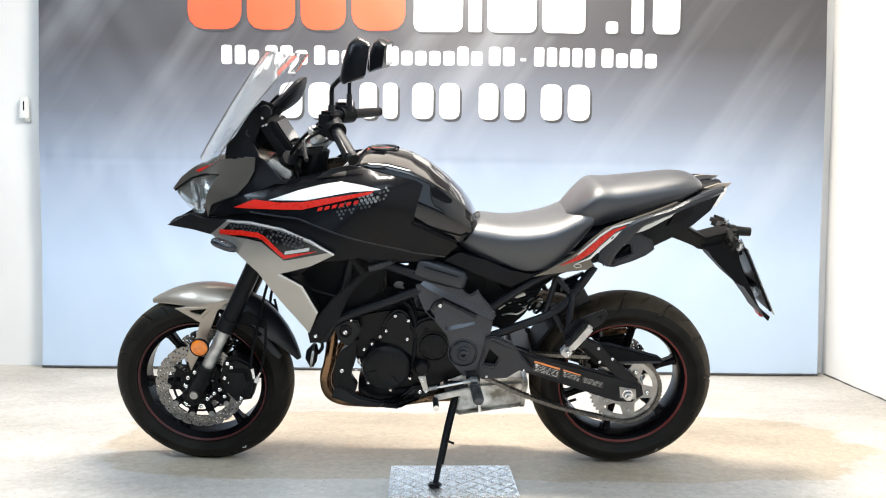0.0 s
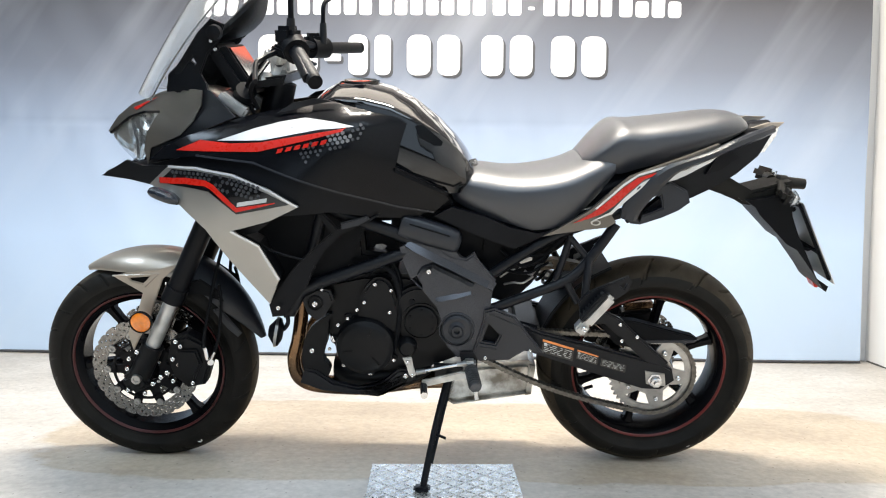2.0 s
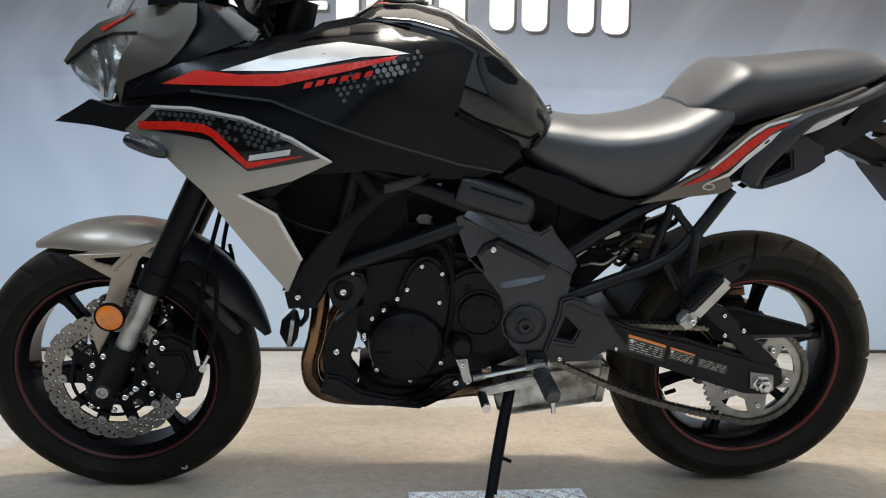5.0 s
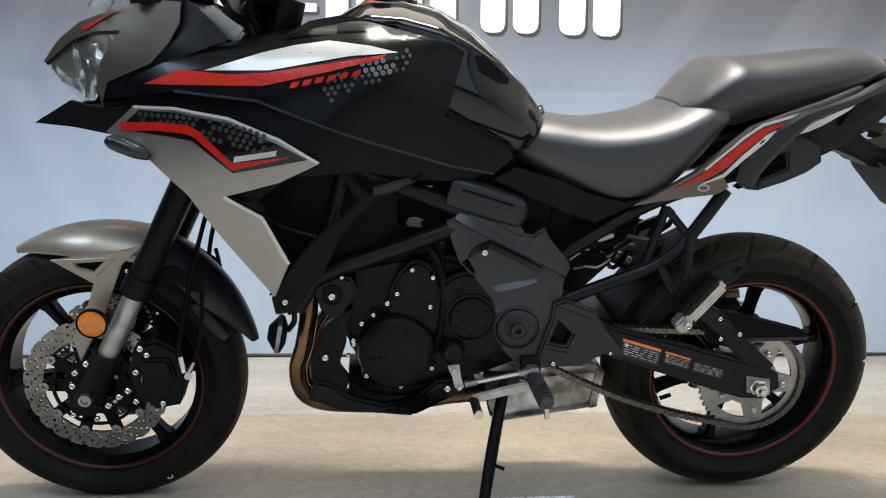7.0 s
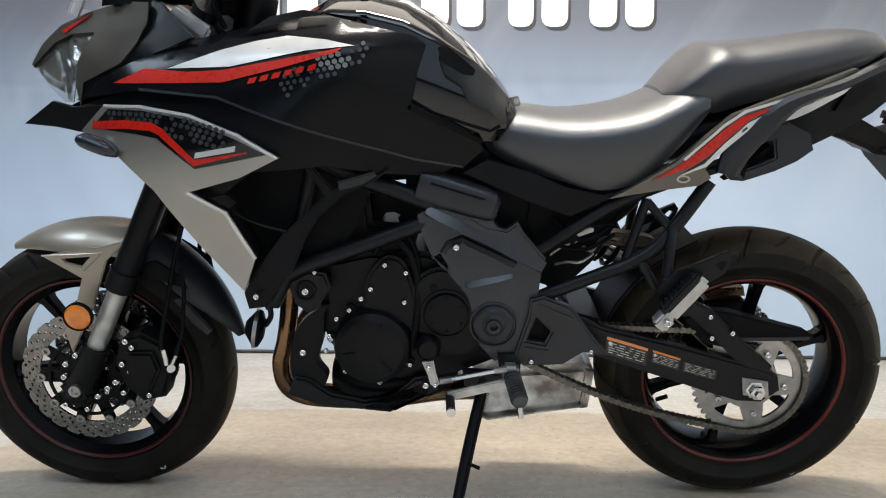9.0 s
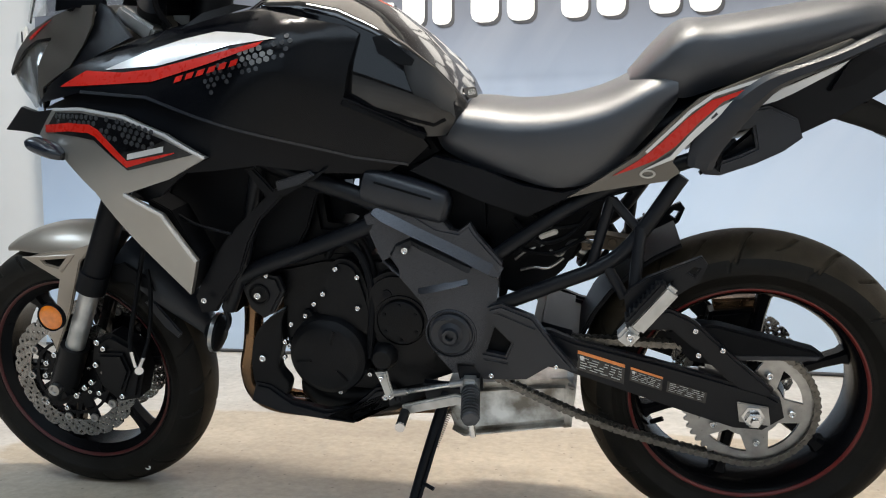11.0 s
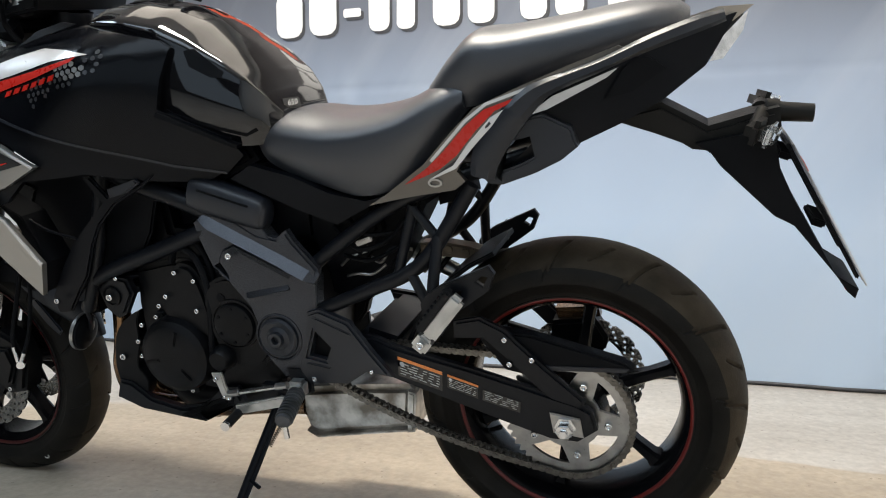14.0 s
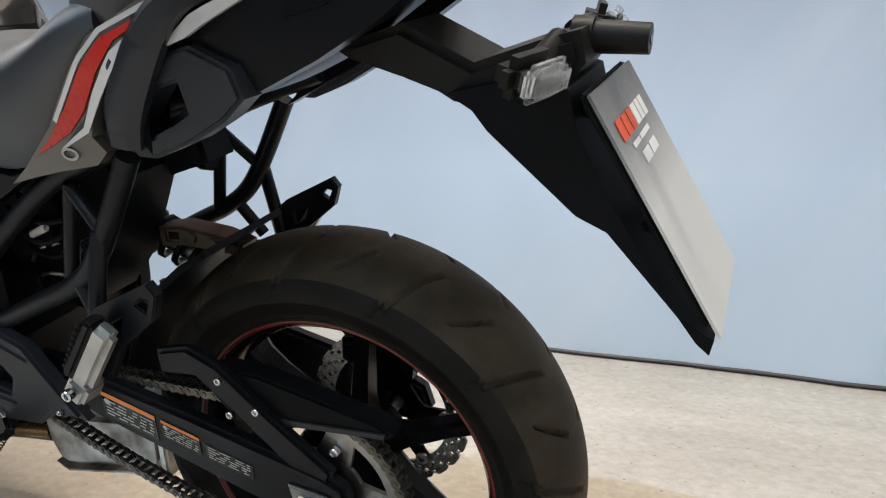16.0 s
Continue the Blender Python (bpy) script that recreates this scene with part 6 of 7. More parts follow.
# swingarm
arm = empty("swingarm", None, bike)
tagged(arm, "black swingarm with an upper brace, warning labels and a chain guard")
BEAM = [(-0.42, 0.47), (-0.36, 0.462), (-0.316, 0.443), (-0.174, 0.409), (0.02, 0.355), (0.048, 0.34), (0.056, 0.305), (0.02, 0.278), (-0.03, 0.28), (-0.1, 0.302), (-0.323, 0.377), (-0.4, 0.41)]
part("beam", slab(BEAM, -0.108, -0.132, 0.006), FRAME, arm)
part("beam", slab(BEAM, 0.108, 0.132, 0.006), FRAME, arm)
BRACE = [(-0.2, 0.50), (-0.15, 0.51), (-0.105, 0.488), (-0.04, 0.425), (0.035, 0.36), (0.02, 0.325), (-0.01, 0.34), (-0.095, 0.425), (-0.145, 0.47), (-0.2, 0.468)]
part("brace", slab(BRACE, -0.112, -0.13, 0.005), FRAME, arm)
part("brace", slab(BRACE, 0.112, 0.13, 0.005), FRAME, arm)
part("cross_member", block((-0.36, 0, 0.43), (0.09, 0.22, 0.06), 0.015, (0, 15, 0)), FRAME, arm)
part("axle_block", slab([(-0.028, 0.338), (0.026, 0.33), (0.032, 0.292), (-0.022, 0.298)], -0.132, -0.138, 0.002), STEEL, arm, "bright axle adjuster block")
part("axle_nut", lathe([(-0.138, 0.02), (-0.142, 0.02), (-0.143, 0.0155), (-0.158, 0.0155), (-0.16, 0.012), (-0.16, 0.009), (-0.168, 0.008), (-0.168, 0)], 0.0, 0.312, 6), CHROME, arm)
part("axle", rod((0, -0.14, 0.312), (0, 0.15, 0.312), 0.012, 16), STEEL, arm)
GUARD = [(-0.155, 0.462), (-0.12, 0.48), (-0.06, 0.475), (0.1, 0.433), (0.118, 0.42), (0.105, 0.412), (0.0, 0.412), (-0.06, 0.395), (-0.11, 0.405)]
part("chain_guard", slab(GUARD, -0.084, -0.116, 0.004), PLASTIC, arm)
part("guard_edge", slab([(-0.06, 0.42), (0.11, 0.424), (0.105, 0.416), (-0.06, 0.41)], -0.116, -0.119, 0.001), GREY, arm)
for u, v in ((-0.105, 0.472), (-0.057, 0.436), (-0.098, 0.425)):
    bolt(arm, u, -0.13, v, 0.0065)
part("guard_arm", slab([(-0.165, 0.49), (-0.14, 0.5), (-0.05, 0.43), (-0.065, 0.415)], -0.118, -0.128, 0.003), FRAME, arm)


def label_plate(corners, header):
    """A sticker on the beam, with an orange head and rows of unreadable print."""
    a, b, c, d = (Vector(q) for q in corners)  # top left, top right, low right, low left
    q = lambda s, t: (a.lerp(b, s)).lerp(d.lerp(c, s), t)
    rect = lambda s0, s1, t0, t1: [tuple(q(s0, t0)), tuple(q(s1, t0)), tuple(q(s1, t1)), tuple(q(s0, t1))]
    part("label", slab(rect(0, 1, 0, 1), -0.131, -0.1332, 0), GLOSS, arm, "small black warning label")
    if header:
        part("label_head", slab(rect(0, 1, 0.02, 0.18), -0.133, -0.1338, 0), ORANGE, arm)
    rows = 5
    for k in range(rows):
        t = (0.3 if header else 0.1) + k * (0.13 if header else 0.17)
        s = 0.06
        while s < 0.9:
            e = min(0.94, s + random.uniform(0.08, 0.26))
            part("text_bar", slab(rect(s, e, t, t + 0.04), -0.133, -0.1337, 0), FAINT, arm)
            s = e + random.uniform(0.04, 0.12)
    if header:
        ring = [tuple(q(0.1 + 0.055 * math.cos(x * math.pi / 5), 0.33 + 0.1 * math.sin(x * math.pi / 5))) for x in range(10)]
        part("label_dot", slab(ring, -0.1335, -0.1342, 0), PEARL, arm)


label_plate([(-0.312, 0.428), (-0.226, 0.402), (-0.228, 0.362), (-0.314, 0.388)], True)
label_plate([(-0.216, 0.398), (-0.158, 0.38), (-0.16, 0.352), (-0.218, 0.37)], True)
label_plate([(-0.15, 0.372), (-0.08, 0.352), (-0.082, 0.33), (-0.152, 0.35)], False)

# rear caliper and hugger
rc = empty("rear_caliper", None, bike)
tagged(rc, "black rear brake caliper with a brownish cast bracket")
part("body", slab([(-0.055, 0.43), (0.03, 0.44), (0.055, 0.40), (0.05, 0.375), (-0.03, 0.38), (-0.06, 0.395)], 0.065, 0.12, 0.008), ENGINE, rc)
part("bracket", slab([(-0.05, 0.455), (0.035, 0.462), (0.04, 0.44), (-0.045, 0.432)], 0.075, 0.11, 0.005), BRONZE, rc)
hug = []
for k in range(9):
    a = radians(95 + 9 * k)
    hug.append((0.335 * math.cos(a), 0.312 + 0.335 * math.sin(a)))
for k in range(8, -1, -1):
    a = radians(95 + 9 * k)
    hug.append((0.326 * math.cos(a), 0.312 + 0.326 * math.sin(a)))
hug = [(u, v) for u, v in hug if u < -0.12]
part("rear_hugger", slab(hug, -0.085, 0.085, 0.003), PLASTIC, bike, "black rear hugger")
part("battery_tray", slab([(-0.5, 0.75), (-0.3, 0.755), (-0.24, 0.8), (-0.2, 0.84), (-0.5, 0.84)], -0.105, 0.105, 0.01), PLASTIC, bike)
part("rear_box", slab([(-0.48, 0.74), (-0.36, 0.74), (-0.34, 0.66), (-0.38, 0.6), (-0.46, 0.58), (-0.49, 0.66)], -0.09, 0.07, 0.01), PLASTIC, bike)
shock = empty("rear_shock", None, bike)
tagged(shock, "laid-down rear shock absorber with a dark coil spring")
a, b = Vector((-0.45, 0.07, 0.63)), Vector((-0.25, 0.07, 0.53))
coil = []
ax = (b - a).normalized()
side_v = ax.cross(Vector((0, 1, 0))).normalized()
for k in range(70):
    t = k / 69
    ang = t * 2 * math.pi * 7
    coil.append(a.lerp(b, 0.1 + 0.8 * t) + 0.028 * (math.cos(ang) * side_v + math.sin(ang) * Vector((0, 1, 0))))
part("coil_spring", tube(coil, 0.0055, 8, 1), ENGINE, shock)
part("damper", rod(a, b, 0.017, 16), STEEL, shock)
for pts, r in (([(-0.43, -0.1, 0.67), (-0.38, -0.11, 0.63), (-0.33, -0.1, 0.64), (-0.29, -0.09, 0.68)], 0.005), ([(-0.42, -0.09, 0.61), (-0.36, -0.1, 0.605), (-0.3, -0.08, 0.63)], 0.004), ([(-0.28, 0.12, 0.56), (-0.22, 0.15, 0.535), (-0.15, 0.16, 0.55), (-0.08, 0.15, 0.52)], 0.005), ([(-0.4, -0.1, 0.69), (-0.36, -0.115, 0.66), (-0.31, -0.1, 0.66)], 0.004)):
    part("wiring", tube(pts, r, 8), PLASTIC, bike)
for pts, r in (([(-0.43, -0.085, 0.588), (-0.41, -0.09, 0.605), (-0.393, -0.088, 0.612), (-0.376, -0.08, 0.616)], 0.003), ([(-0.42, -0.085, 0.567), (-0.395, -0.09, 0.574), (-0.367, -0.085, 0.572), (-0.34, -0.08, 0.59)], 0.003), ([(-0.365, -0.085, 0.606), (-0.345, -0.088, 0.598), (-0.325, -0.08, 0.622), (-0.287, -0.07, 0.618)], 0.0035)):
    part("bright_cable", tube(pts, r, 8), STEEL, bike, "bare metal cable end")
part("link_bracket", slab([(-0.31, 0.6), (-0.272, 0.604), (-0.205, 0.594), (-0.165, 0.58), (-0.175, 0.565), (-0.274, 0.574), (-0.31, 0.57)], 0.03, 0.07, 0.005, [[(-0.295, 0.594), (-0.275, 0.594), (-0.277, 0.582), (-0.295, 0.582)]]), TANCAST, bike, "brownish cast bracket")
for u, v in ((-0.25, 0.594), (-0.215, 0.588)):
    part("bracket_boss", lathe([(0.026, 0.0), (0.026, 0.008), (0.03, 0.009)], u, v - 0.006, 14), TANCAST, bike)
part("wire_clip", block((-0.365, -0.112, 0.645), (0.035, 0.008, 0.01), 0.002, (0, -20, 0)), STEEL, bike)
part("reservoir", rod((-0.292, 0.1, 0.688), (-0.262, 0.1, 0.687), 0.017, 20), ALU, bike, "pale brake fluid reservoir")
part("reservoir_cap", rod((-0.262, 0.1, 0.687), (-0.246, 0.1, 0.686), 0.0195, 20), PLASTIC, bike)
part("lower_box", slab([(-0.26, 0.68), (-0.19, 0.70), (-0.2, 0.76), (-0.27, 0.74)], 0.02, 0.09, 0.008), PLASTIC, bike)

# ---- engine ----
eng = empty("engine", None, bike)
tagged(eng, "black enamelled parallel-twin engine with round covers and bright bolts")
CASE = [(-0.9, 0.5), (-0.89, 0.58), (-0.8, 0.6), (-0.68, 0.6), (-0.56, 0.55), (-0.5, 0.46), (-0.52, 0.37), (-0.62, 0.33), (-0.7, 0.31), (-0.83, 0.32), (-0.868, 0.35), (-0.9, 0.42)]
part("crankcase", slab(CASE, -0.115, 0.13, 0.012), ENGINE, eng)
HEAD = [(-0.95, 0.56), (-0.93, 0.68), (-0.86, 0.735), (-0.80, 0.72), (-0.795, 0.66), (-0.735, 0.655), (-0.71, 0.60), (-0.8, 0.575)]
part("cylinder_head", slab(HEAD, -0.1, 0.11, 0.012), ENGINE, eng)
for k in range(6):
    part("cooling_rib", slab([(-0.945, 0.53 + 0.024 * k), (-0.84, 0.548 + 0.024 * k), (-0.84, 0.554 + 0.024 * k), (-0.945, 0.536 + 0.024 * k)], -0.112, 0.115, 0.001), ENGINE, eng)
part("generator_cover", lathe([(-0.1, 0.083), (-0.145, 0.081), (-0.157, 0.077), (-0.163, 0.068), (-0.166, 0.063), (-0.168, 0.03), (-0.168, 0)], -0.796, 0.405, 56), ENGINE, eng, "round black cover with raised ribs")
for k in range(3):
    a = radians(70 + 120 * k)
    part("cover_rib", slab(ribbon([(-0.796 + 0.03 * math.cos(a), 0.405 + 0.03 * math.sin(a)), (-0.796 + 0.062 * math.cos(a), 0.405 + 0.062 * math.sin(a))], 0.007), -0.165, -0.171, 0.002), ENGINE, eng)
for k in range(7):
    a = radians(20 + 51.4 * k)
    bolt(eng, -0.796 + 0.089 * math.cos(a), -0.128, 0.405 + 0.089 * math.sin(a), 0.0065)
    part("cover_lug", lathe([(-0.125, 0.0), (-0.125, 0.011), (-0.1, 0.013)], -0.796 + 0.087 * math.cos(a), 0.405 + 0.087 * math.sin(a), 16), ENGINE, eng)
TIM = [(-0.78, 0.588), (-0.755, 0.6), (-0.725, 0.582), (-0.706, 0.52), (-0.7, 0.465), (-0.71, 0.44), (-0.78, 0.475), (-0.815, 0.49), (-0.805, 0.55)]
part("cam_chain_cover", slab(TIM, -0.11, -0.142, 0.008, soft=True), ENGINE, eng)
for u, v in ((-0.766, 0.584), (-0.724, 0.568), (-0.796, 0.533), (-0.816, 0.512), (-0.728, 0.505), (-0.868, 0.468), (-0.885, 0.43), (-0.735, 0.43)):
    bolt(eng, u, -0.146, v, 0.0065)
part("sprocket_case", slab([(-0.704, 0.552), (-0.646, 0.578), (-0.585, 0.535), (-0.572, 0.43), (-0.61, 0.386), (-0.674, 0.4), (-0.71, 0.477)], -0.1, -0.148, 0.008, soft=True), ENGINE, eng)
part("sprocket_cover", lathe([(-0.145, 0.053), (-0.152, 0.052), (-0.152, 0.048), (-0.149, 0.047), (-0.149, 0.045), (-0.157, 0.043), (-0.159, 0.038), (-0.159, 0)], -0.643, 0.481, 48), ENGINE, eng, "round black cap with six sockets")
for k in range(6):
    a = radians(90 + 60 * k)
    part("socket", lathe([(-0.1605, 0.0), (-0.1605, 0.0035), (-0.157, 0.004)], -0.643 + 0.035 * math.cos(a), 0.481 + 0.035 * math.sin(a), 10), PLASTIC, eng)
part("blanking_cap", lathe([(-0.15, 0.0), (-0.15, 0.009), (-0.14, 0.01)], -0.668, 0.535, 16), PLASTIC, eng)
part("breather_hose", tube([(-0.79, -0.12, 0.6), (-0.76, -0.135, 0.635), (-0.72, -0.135, 0.61), (-0.7, -0.14, 0.54), (-0.705, -0.145, 0.46), (-0.715, -0.14, 0.4)], 0.0075, 10), PLASTIC, eng)
part("breather_hose", tube([(-0.77, -0.11, 0.62), (-0.73, -0.125, 0.645), (-0.705, -0.12, 0.6), (-0.695, -0.12, 0.52)], 0.006, 10), PLASTIC, eng)
part("engine_mount", slab([(-0.966, 0.547), (-0.921, 0.571), (-0.887, 0.565), (-0.877, 0.535), (-0.906, 0.488), (-0.926, 0.478), (-0.951, 0.498)], -0.125, -0.15, 0.006), FRAME, eng)
part("mount_boss", lathe([(-0.148, 0.022), (-0.154, 0.0215), (-0.155, 0.018), (-0.152, 0.016), (-0.152, 0)], -0.927, 0.53, 24), ENGINE, eng)
bolt(eng, -0.927, -0.154, 0.53, 0.0095)
bolt(eng, -0.907, -0.151, 0.569, 0.0055)
part("front_case", slab([(-0.888, 0.491), (-0.931, 0.465), (-0.96, 0.427), (-0.974, 0.362), (-0.964, 0.303), (-0.922, 0.283), (-0.896, 0.326), (-0.915, 0.363), (-0.901, 0.415), (-0.897, 0.466)], -0.1, -0.13, 0.01, soft=True), ENGINE, eng)
bolt(eng, -0.944, -0.132, 0.386, 0.009)
bolt(eng, -0.896, -0.132, 0.39, 0.006)
part("oil_pan", loft([(-0.9, 0.32, 0.25, 0.06, 0.5), (-0.84, 0.32, 0.225, 0.085, 0.5), (-0.7, 0.32, 0.23, 0.085, 0.5), (-0.62, 0.33, 0.27, 0.06, 0.5)], 20), ENGINE, eng)
LOW = [(-0.966, 0.331), (-0.935, 0.326), (-0.89, 0.292), (-0.82, 0.276), (-0.763, 0.283), (-0.709, 0.331), (-0.673, 0.334), (-0.661, 0.302), (-0.716, 0.275), (-0.764, 0.248), (-0.825, 0.254), (-0.921, 0.265), (-0.981, 0.288)]
part("lower_bracket", slab(LOW, -0.115, -0.14, 0.007, [[(-0.766, 0.272), (-0.752, 0.262), (-0.7, 0.29), (-0.712, 0.294)]]), FRAME, eng)
bolt(eng, -0.687, -0.143, 0.318, 0.0085)
part("shift_shaft", lathe([(-0.176, 0.0), (-0.176, 0.018), (-0.17, 0.023), (-0.15, 0.026), (-0.13, 0.028)], -0.68, 0.41, 24), ENGINE, eng)

rad = empty("radiator", None, bike)
tagged(rad, "black radiator behind the fairing")
part("core", slab([(-1.06, 0.74), (-1.035, 0.745), (-0.995, 0.48), (-1.02, 0.475)], -0.125, 0.125, 0.004), PLASTIC, rad)
for k in range(22):
    v = 0.49 + k * 0.0115
    part("fin", slab([(-1.025 - (v - 0.48) * 0.14, v), (-1.0 - (v - 0.48) * 0.14, v), (-1.0 - (v - 0.48) * 0.14, v + 0.003), (-1.025 - (v - 0.48) * 0.14, v + 0.003)], -0.123, 0.123, 0), ENGINE, rad)
horn = empty("horn", None, bike)
tagged(horn, "black disc horn on a bracket")
part("disc", join(bmesh.new(), lathe([(-0.018, 0.0), (-0.018, 0.02), (-0.01, 0.038), (0.0, 0.04), (0.008, 0.03), (0.02, 0.014), (0.02, 0)], n=32), pose(-1.04, -0.135, 0.44, 10, 0, 95)), PLASTIC, horn)
part("rim", join(bmesh.new(), lathe([(-0.004, 0.0385), (-0.006, 0.0415), (0.002, 0.0415), (0.002, 0.0385)], n=32, closed=True), pose(-1.04, -0.135, 0.44, 10, 0, 95)), STEEL, horn)
part("bracket", tube([(-1.02, -0.13, 0.445), (-1.005, -0.14, 0.47), (-1.005, -0.15, 0.505)], 0.006, 8), FRAME, horn)

# ---- exhaust ----
ex = empty("exhaust", None, bike)
tagged(ex, "heat-tinted header pipes into a stained steel underbelly muffler")
PIPES = [[(-0.96, -0.07, 0.575), (-0.978, -0.072, 0.518), (-0.983, -0.074, 0.454), (-0.994, -0.075, 0.388), (-1.008, -0.075, 0.334), (-1.0, -0.072, 0.279), (-0.962, -0.065, 0.248), (-0.885, -0.05, 0.232), (-0.8, -0.03, 0.22)],
         [(-0.9, -0.01, 0.53), (-0.925, -0.012, 0.465), (-0.964, -0.015, 0.404), (-0.986, -0.017, 0.343), (-0.99, -0.017, 0.287), (-0.962, -0.012, 0.24), (-0.89, 0.0, 0.224), (-0.8, 0.02, 0.218)]]
for line in PIPES:
    part("header_pipe", tube(line, 0.0195, 18, 6), BRONZE, ex, "brown heat-tinted pipe")
part("collector", loft([(-0.84, 0.245, 0.2, 0.06, 0.5), (-0.75, 0.262, 0.212, 0.07, 0.5), (-0.66, 0.272, 0.222, 0.06, 0.5), (-0.58, 0.27, 0.22, 0.045, 0.5)], 20), BRONZE, ex)
MUF = [(-0.585, 0.292), (-0.45, 0.308), (-0.338, 0.318), (-0.325, 0.306), (-0.335, 0.234), (-0.348, 0.221), (-0.55, 0.186), (-0.575, 0.2), (-0.588, 0.24)]
part("muffler", slab(MUF, -0.045, 0.15, 0.014), STAINED, ex, "scorched and stained steel box")
part("muffler_band", slab([(-0.578, 0.196), (-0.553, 0.181), (-0.34, 0.217), (-0.338, 0.222), (-0.552, 0.186)], -0.047, 0.152, 0.001), STAINED, ex)
part("end_cap", slab([(-0.335, 0.308), (-0.318, 0.303), (-0.328, 0.215), (-0.345, 0.212)], -0.047, 0.152, 0.004), STAINED, ex)

# ---- controls low on the left side ----
ctl = empty("gear_lever", None, bike)
tagged(ctl, "bright alloy gear lever with linkage rod and rubber toe peg")
part("crank", slab([(-0.692, 0.389), (-0.668, 0.392), (-0.663, 0.364), (-0.656, 0.341), (-0.666, 0.332), (-0.675, 0.341), (-0.682, 0.366)], -0.178, -0.188, 0.003), ALU, ctl)
bolt(ctl, -0.678, -0.19, 0.38, 0.006)
bolt(ctl, -0.665, -0.19, 0.342, 0.0045)
part("linkage_rod", rod((-0.645, -0.19, 0.352), (-0.525, -0.19, 0.378), 0.0048, 10), CHROME, ctl)
part("rod_joint", rod((-0.655, -0.19, 0.35), (-0.63, -0.19, 0.355), 0.007, 10), STEEL, ctl)
part("rod_joint", rod((-0.545, -0.19, 0.374), (-0.52, -0.19, 0.379), 0.007, 10), STEEL, ctl)
part("lever_bar", slab([(-0.64, 0.328), (-0.535, 0.356), (-0.515, 0.352), (-0.52, 0.338), (-0.64, 0.308)], -0.186, -0.198, 0.003), ALU, ctl)
part("toe_peg", rod((-0.635, -0.19, 0.314), (-0.632, -0.245, 0.312), 0.0095, 14), PEGRUBBER, ctl)
part("toe_peg_tip", rod((-0.632, -0.245, 0.312), (-0.6315, -0.251, 0.312), 0.0095, 14), CHROME, ctl)
for side in (-1, 1):
    fp = empty("rider_peg", None, bike)
    tagged(fp, "ribbed worn grey rubber rider footpeg on an alloy hinge")
    a, b = Vector((-0.51, side * 0.17, 0.36)), Vector((-0.497, side * 0.262, 0.342))
    part("hinge", block((-0.512, side * 0.168, 0.362), (0.035, 0.03, 0.035), 0.006), ALU, fp)
    part("rubber", rod(a, b, 0.0145, 16), WORNPEG, fp)
    for k in range(9):
        p = a.lerp(b, 0.15 + 0.09 * k)
        q = a.lerp(b, 0.19 + 0.09 * k)
        part("rubber_rib", rod(p, q, 0.0178, 16), WORNPEG, fp)
    part("feeler", rod(b + Vector((0, -side * 0.006, -0.012)), b + Vector((0.003, -side * 0.004, -0.035)), 0.0055, 10), CHROME, fp)
    part("hanger_bracket", slab([(-0.54, 0.40), (-0.49, 0.4), (-0.49, 0.345), (-0.53, 0.34)], side * 0.14, side * 0.156, 0.004), FRAME, fp)

stand = empty("side_stand", None, bike)
tagged(stand, "black side stand, swung out, with its return spring")
a, b = Vector((-0.565, -0.14, 0.33)), Vector((-0.632, -0.325, 0.085))
part("leg", tube([a, a.lerp(b, 0.5) + Vector((-0.003, 0.004, 0)), b], (0.0105, 0.009), 14, 6), SATIN, stand)
part("leg_rib", tube([a + Vector((0.009, 0, 0.0)), a.lerp(b, 0.8) + Vector((0.008, -0.001, 0))], 0.004, 8, 1), SATIN, stand)
foot = Matrix.Translation(b) @ pose(0, 0, 0, -13, 0, 0)
part("foot", join(bmesh.new(), block((-0.002, -0.004, -0.0), (0.044, 0.034, 0.012), 0.005), foot), SATIN, stand)
part("spur", rod(a.lerp(b, 0.55), a.lerp(b, 0.55) + Vector((0.028, -0.012, -0.006)), 0.004, 8), SATIN, stand)
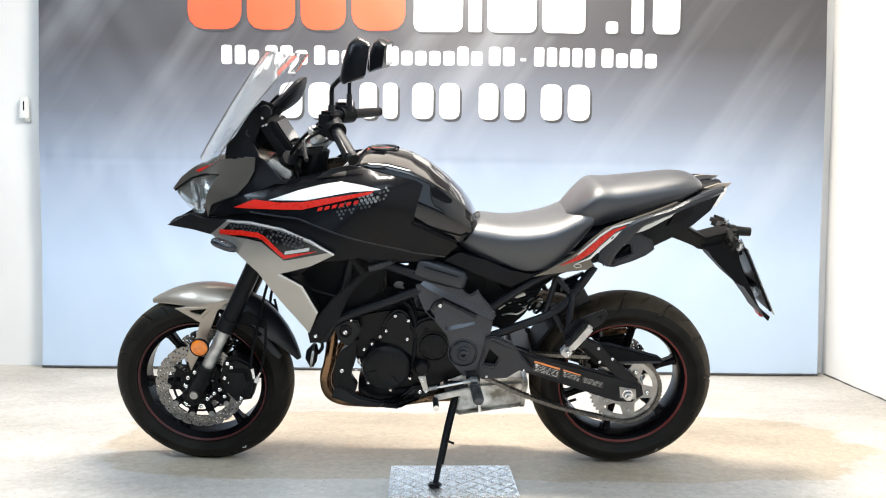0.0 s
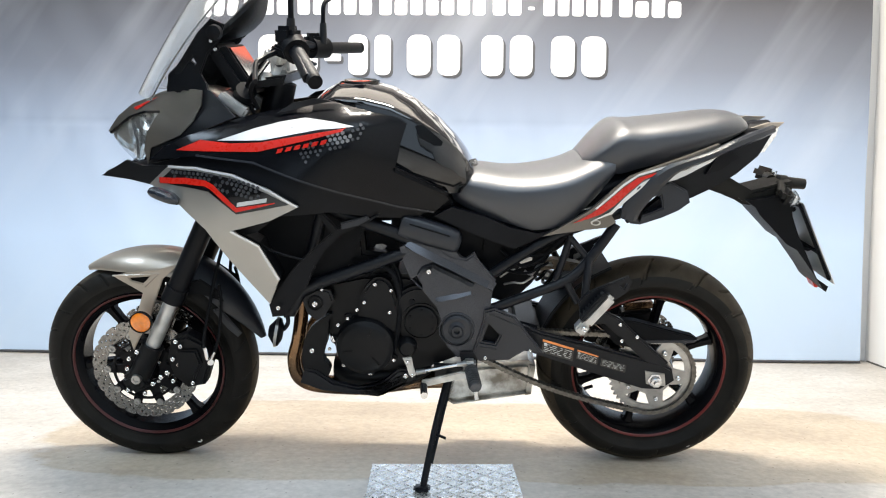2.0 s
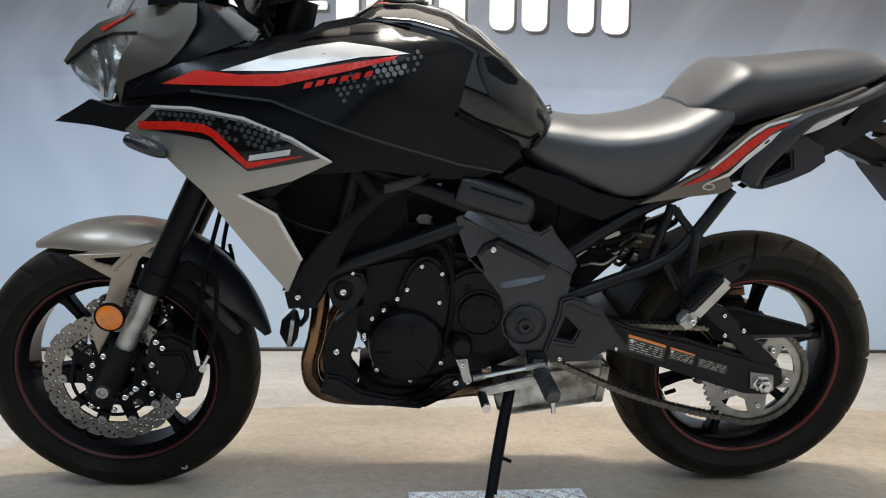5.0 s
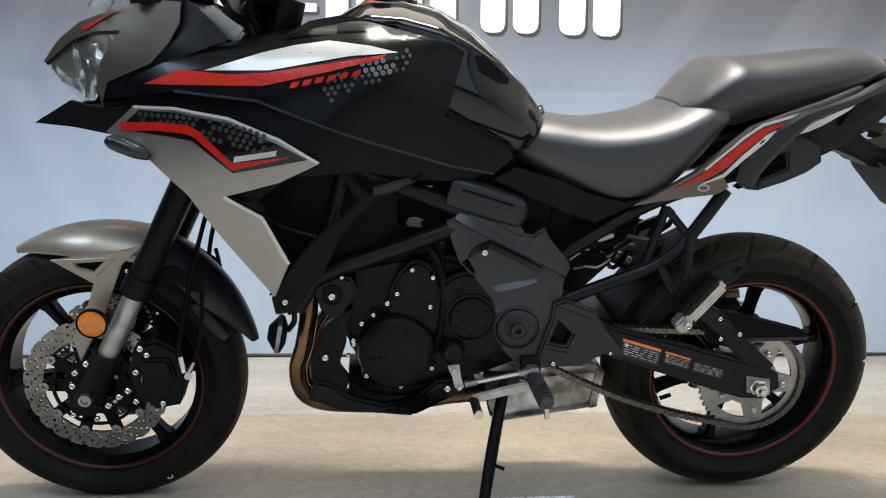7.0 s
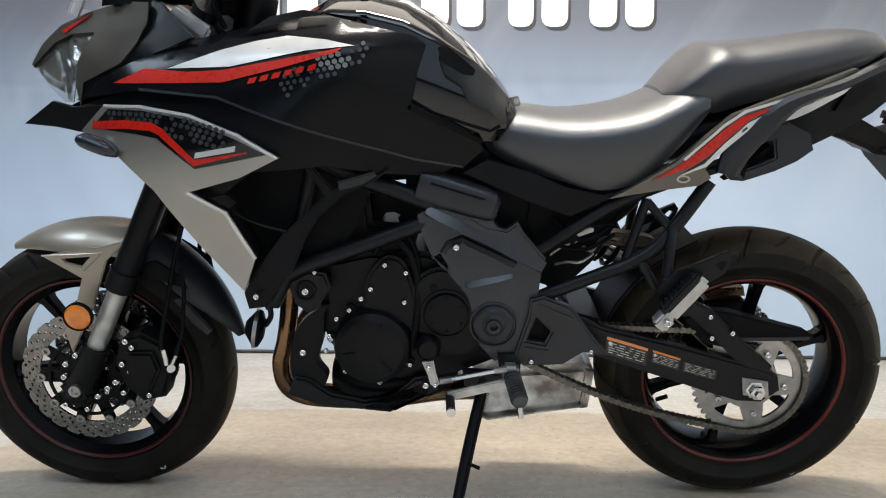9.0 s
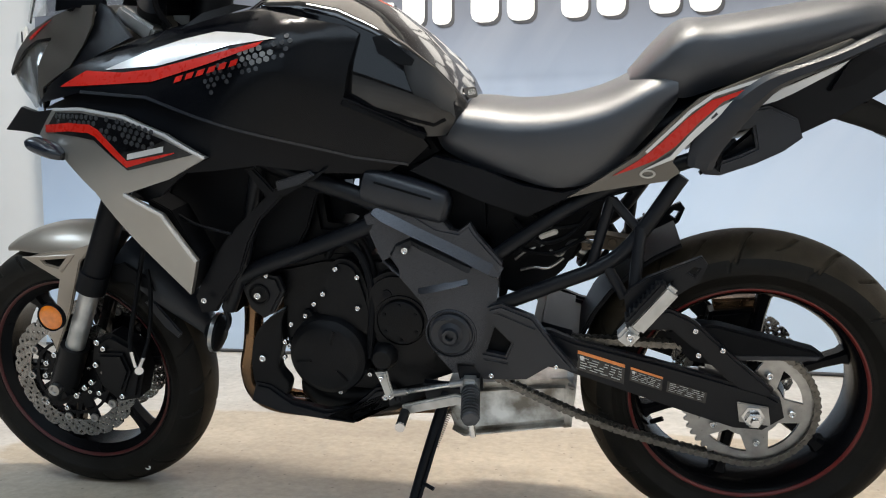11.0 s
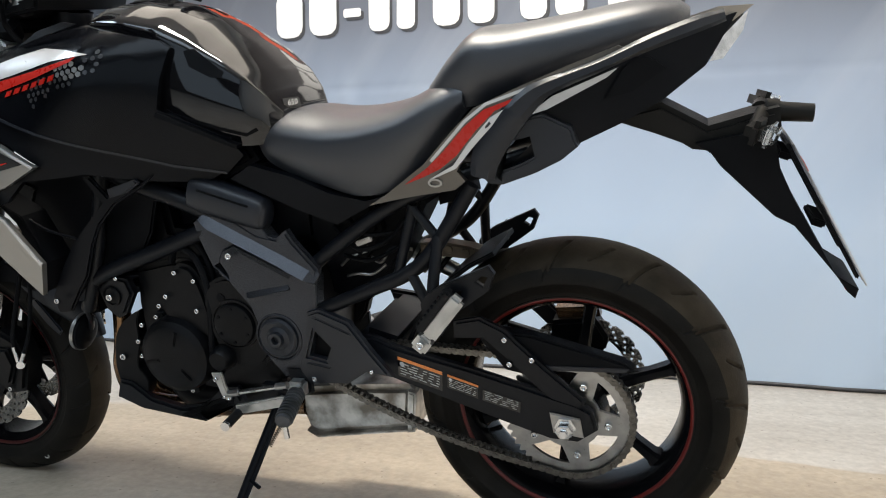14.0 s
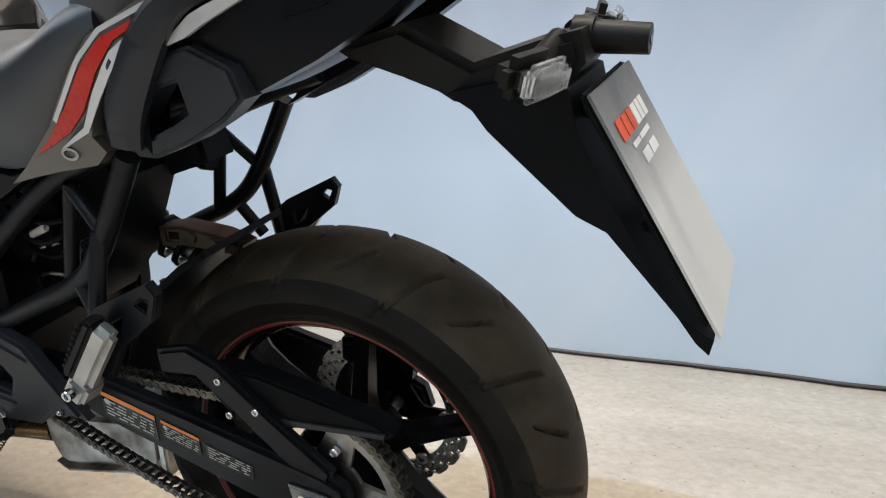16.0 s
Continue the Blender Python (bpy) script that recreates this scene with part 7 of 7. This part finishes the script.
part("bracket", slab([(-0.61, 0.35), (-0.53, 0.345), (-0.535, 0.31), (-0.575, 0.3), (-0.605, 0.315)], -0.12, -0.145, 0.004), FRAME, stand)
coil = []
p, q = a + Vector((0.014, 0.02, -0.02)), a.lerp(b, 0.36) + Vector((0.01, 0.016, 0))
ax = (q - p).normalized()
s1 = ax.cross(Vector((0, 1, 0))).normalized()
s2 = ax.cross(s1)
for k in range(240):
    t = k / 239
    ang = t * 2 * math.pi * 24
    coil.append(p.lerp(q, t) + 0.004 * (math.cos(ang) * s1 + math.sin(ang) * s2))
part("return_spring", tube(coil, 0.0011, 5, 1), CHAIN, stand)

# inner darkness: airbox and frame core under the tank
part("airbox", slab([(-1.0, 0.9), (-0.6, 0.86), (-0.56, 0.80), (-0.66, 0.755), (-0.8, 0.745), (-0.92, 0.76), (-1.02, 0.82)], -0.12, 0.12, 0.01), PLASTIC, bike)
part("steering_head", rod((-1.1, 0, 0.78), (-1.02, 0, 1.1), 0.04, 20), FRAME, bike)
part("fairing_frame", slab([(-1.35, 0.92), (-1.15, 1.0), (-1.02, 1.02), (-1.0, 0.85), (-1.1, 0.8), (-1.25, 0.85)], -0.08, 0.08, 0.01), PLASTIC, bike)
part("inner_fender", slab([(-0.5, 0.76), (-0.3, 0.77), (-0.26, 0.7), (-0.3, 0.63), (-0.34, 0.56), (-0.4, 0.5), (-0.47, 0.52)], -0.06, 0.06, 0.01), PLASTIC, bike)
part("throttle_body", slab([(-0.72, 0.78), (-0.56, 0.79), (-0.47, 0.75), (-0.47, 0.64), (-0.6, 0.62), (-0.69, 0.66), (-0.73, 0.71)], -0.095, 0.095, 0.012), PLASTIC, bike)
# added dark sheet that keeps the gap above the engine as dark as shade
part("dark_gap_filler", slab([(-0.821, 0.729), (-0.684, 0.719), (-0.681, 0.643), (-0.743, 0.622), (-0.756, 0.645), (-0.74, 0.664), (-0.754, 0.67), (-0.77, 0.668), (-0.791, 0.642), (-0.786, 0.615), (-0.823, 0.608)], -0.055, -0.045, 0.001), PLASTIC, bike)
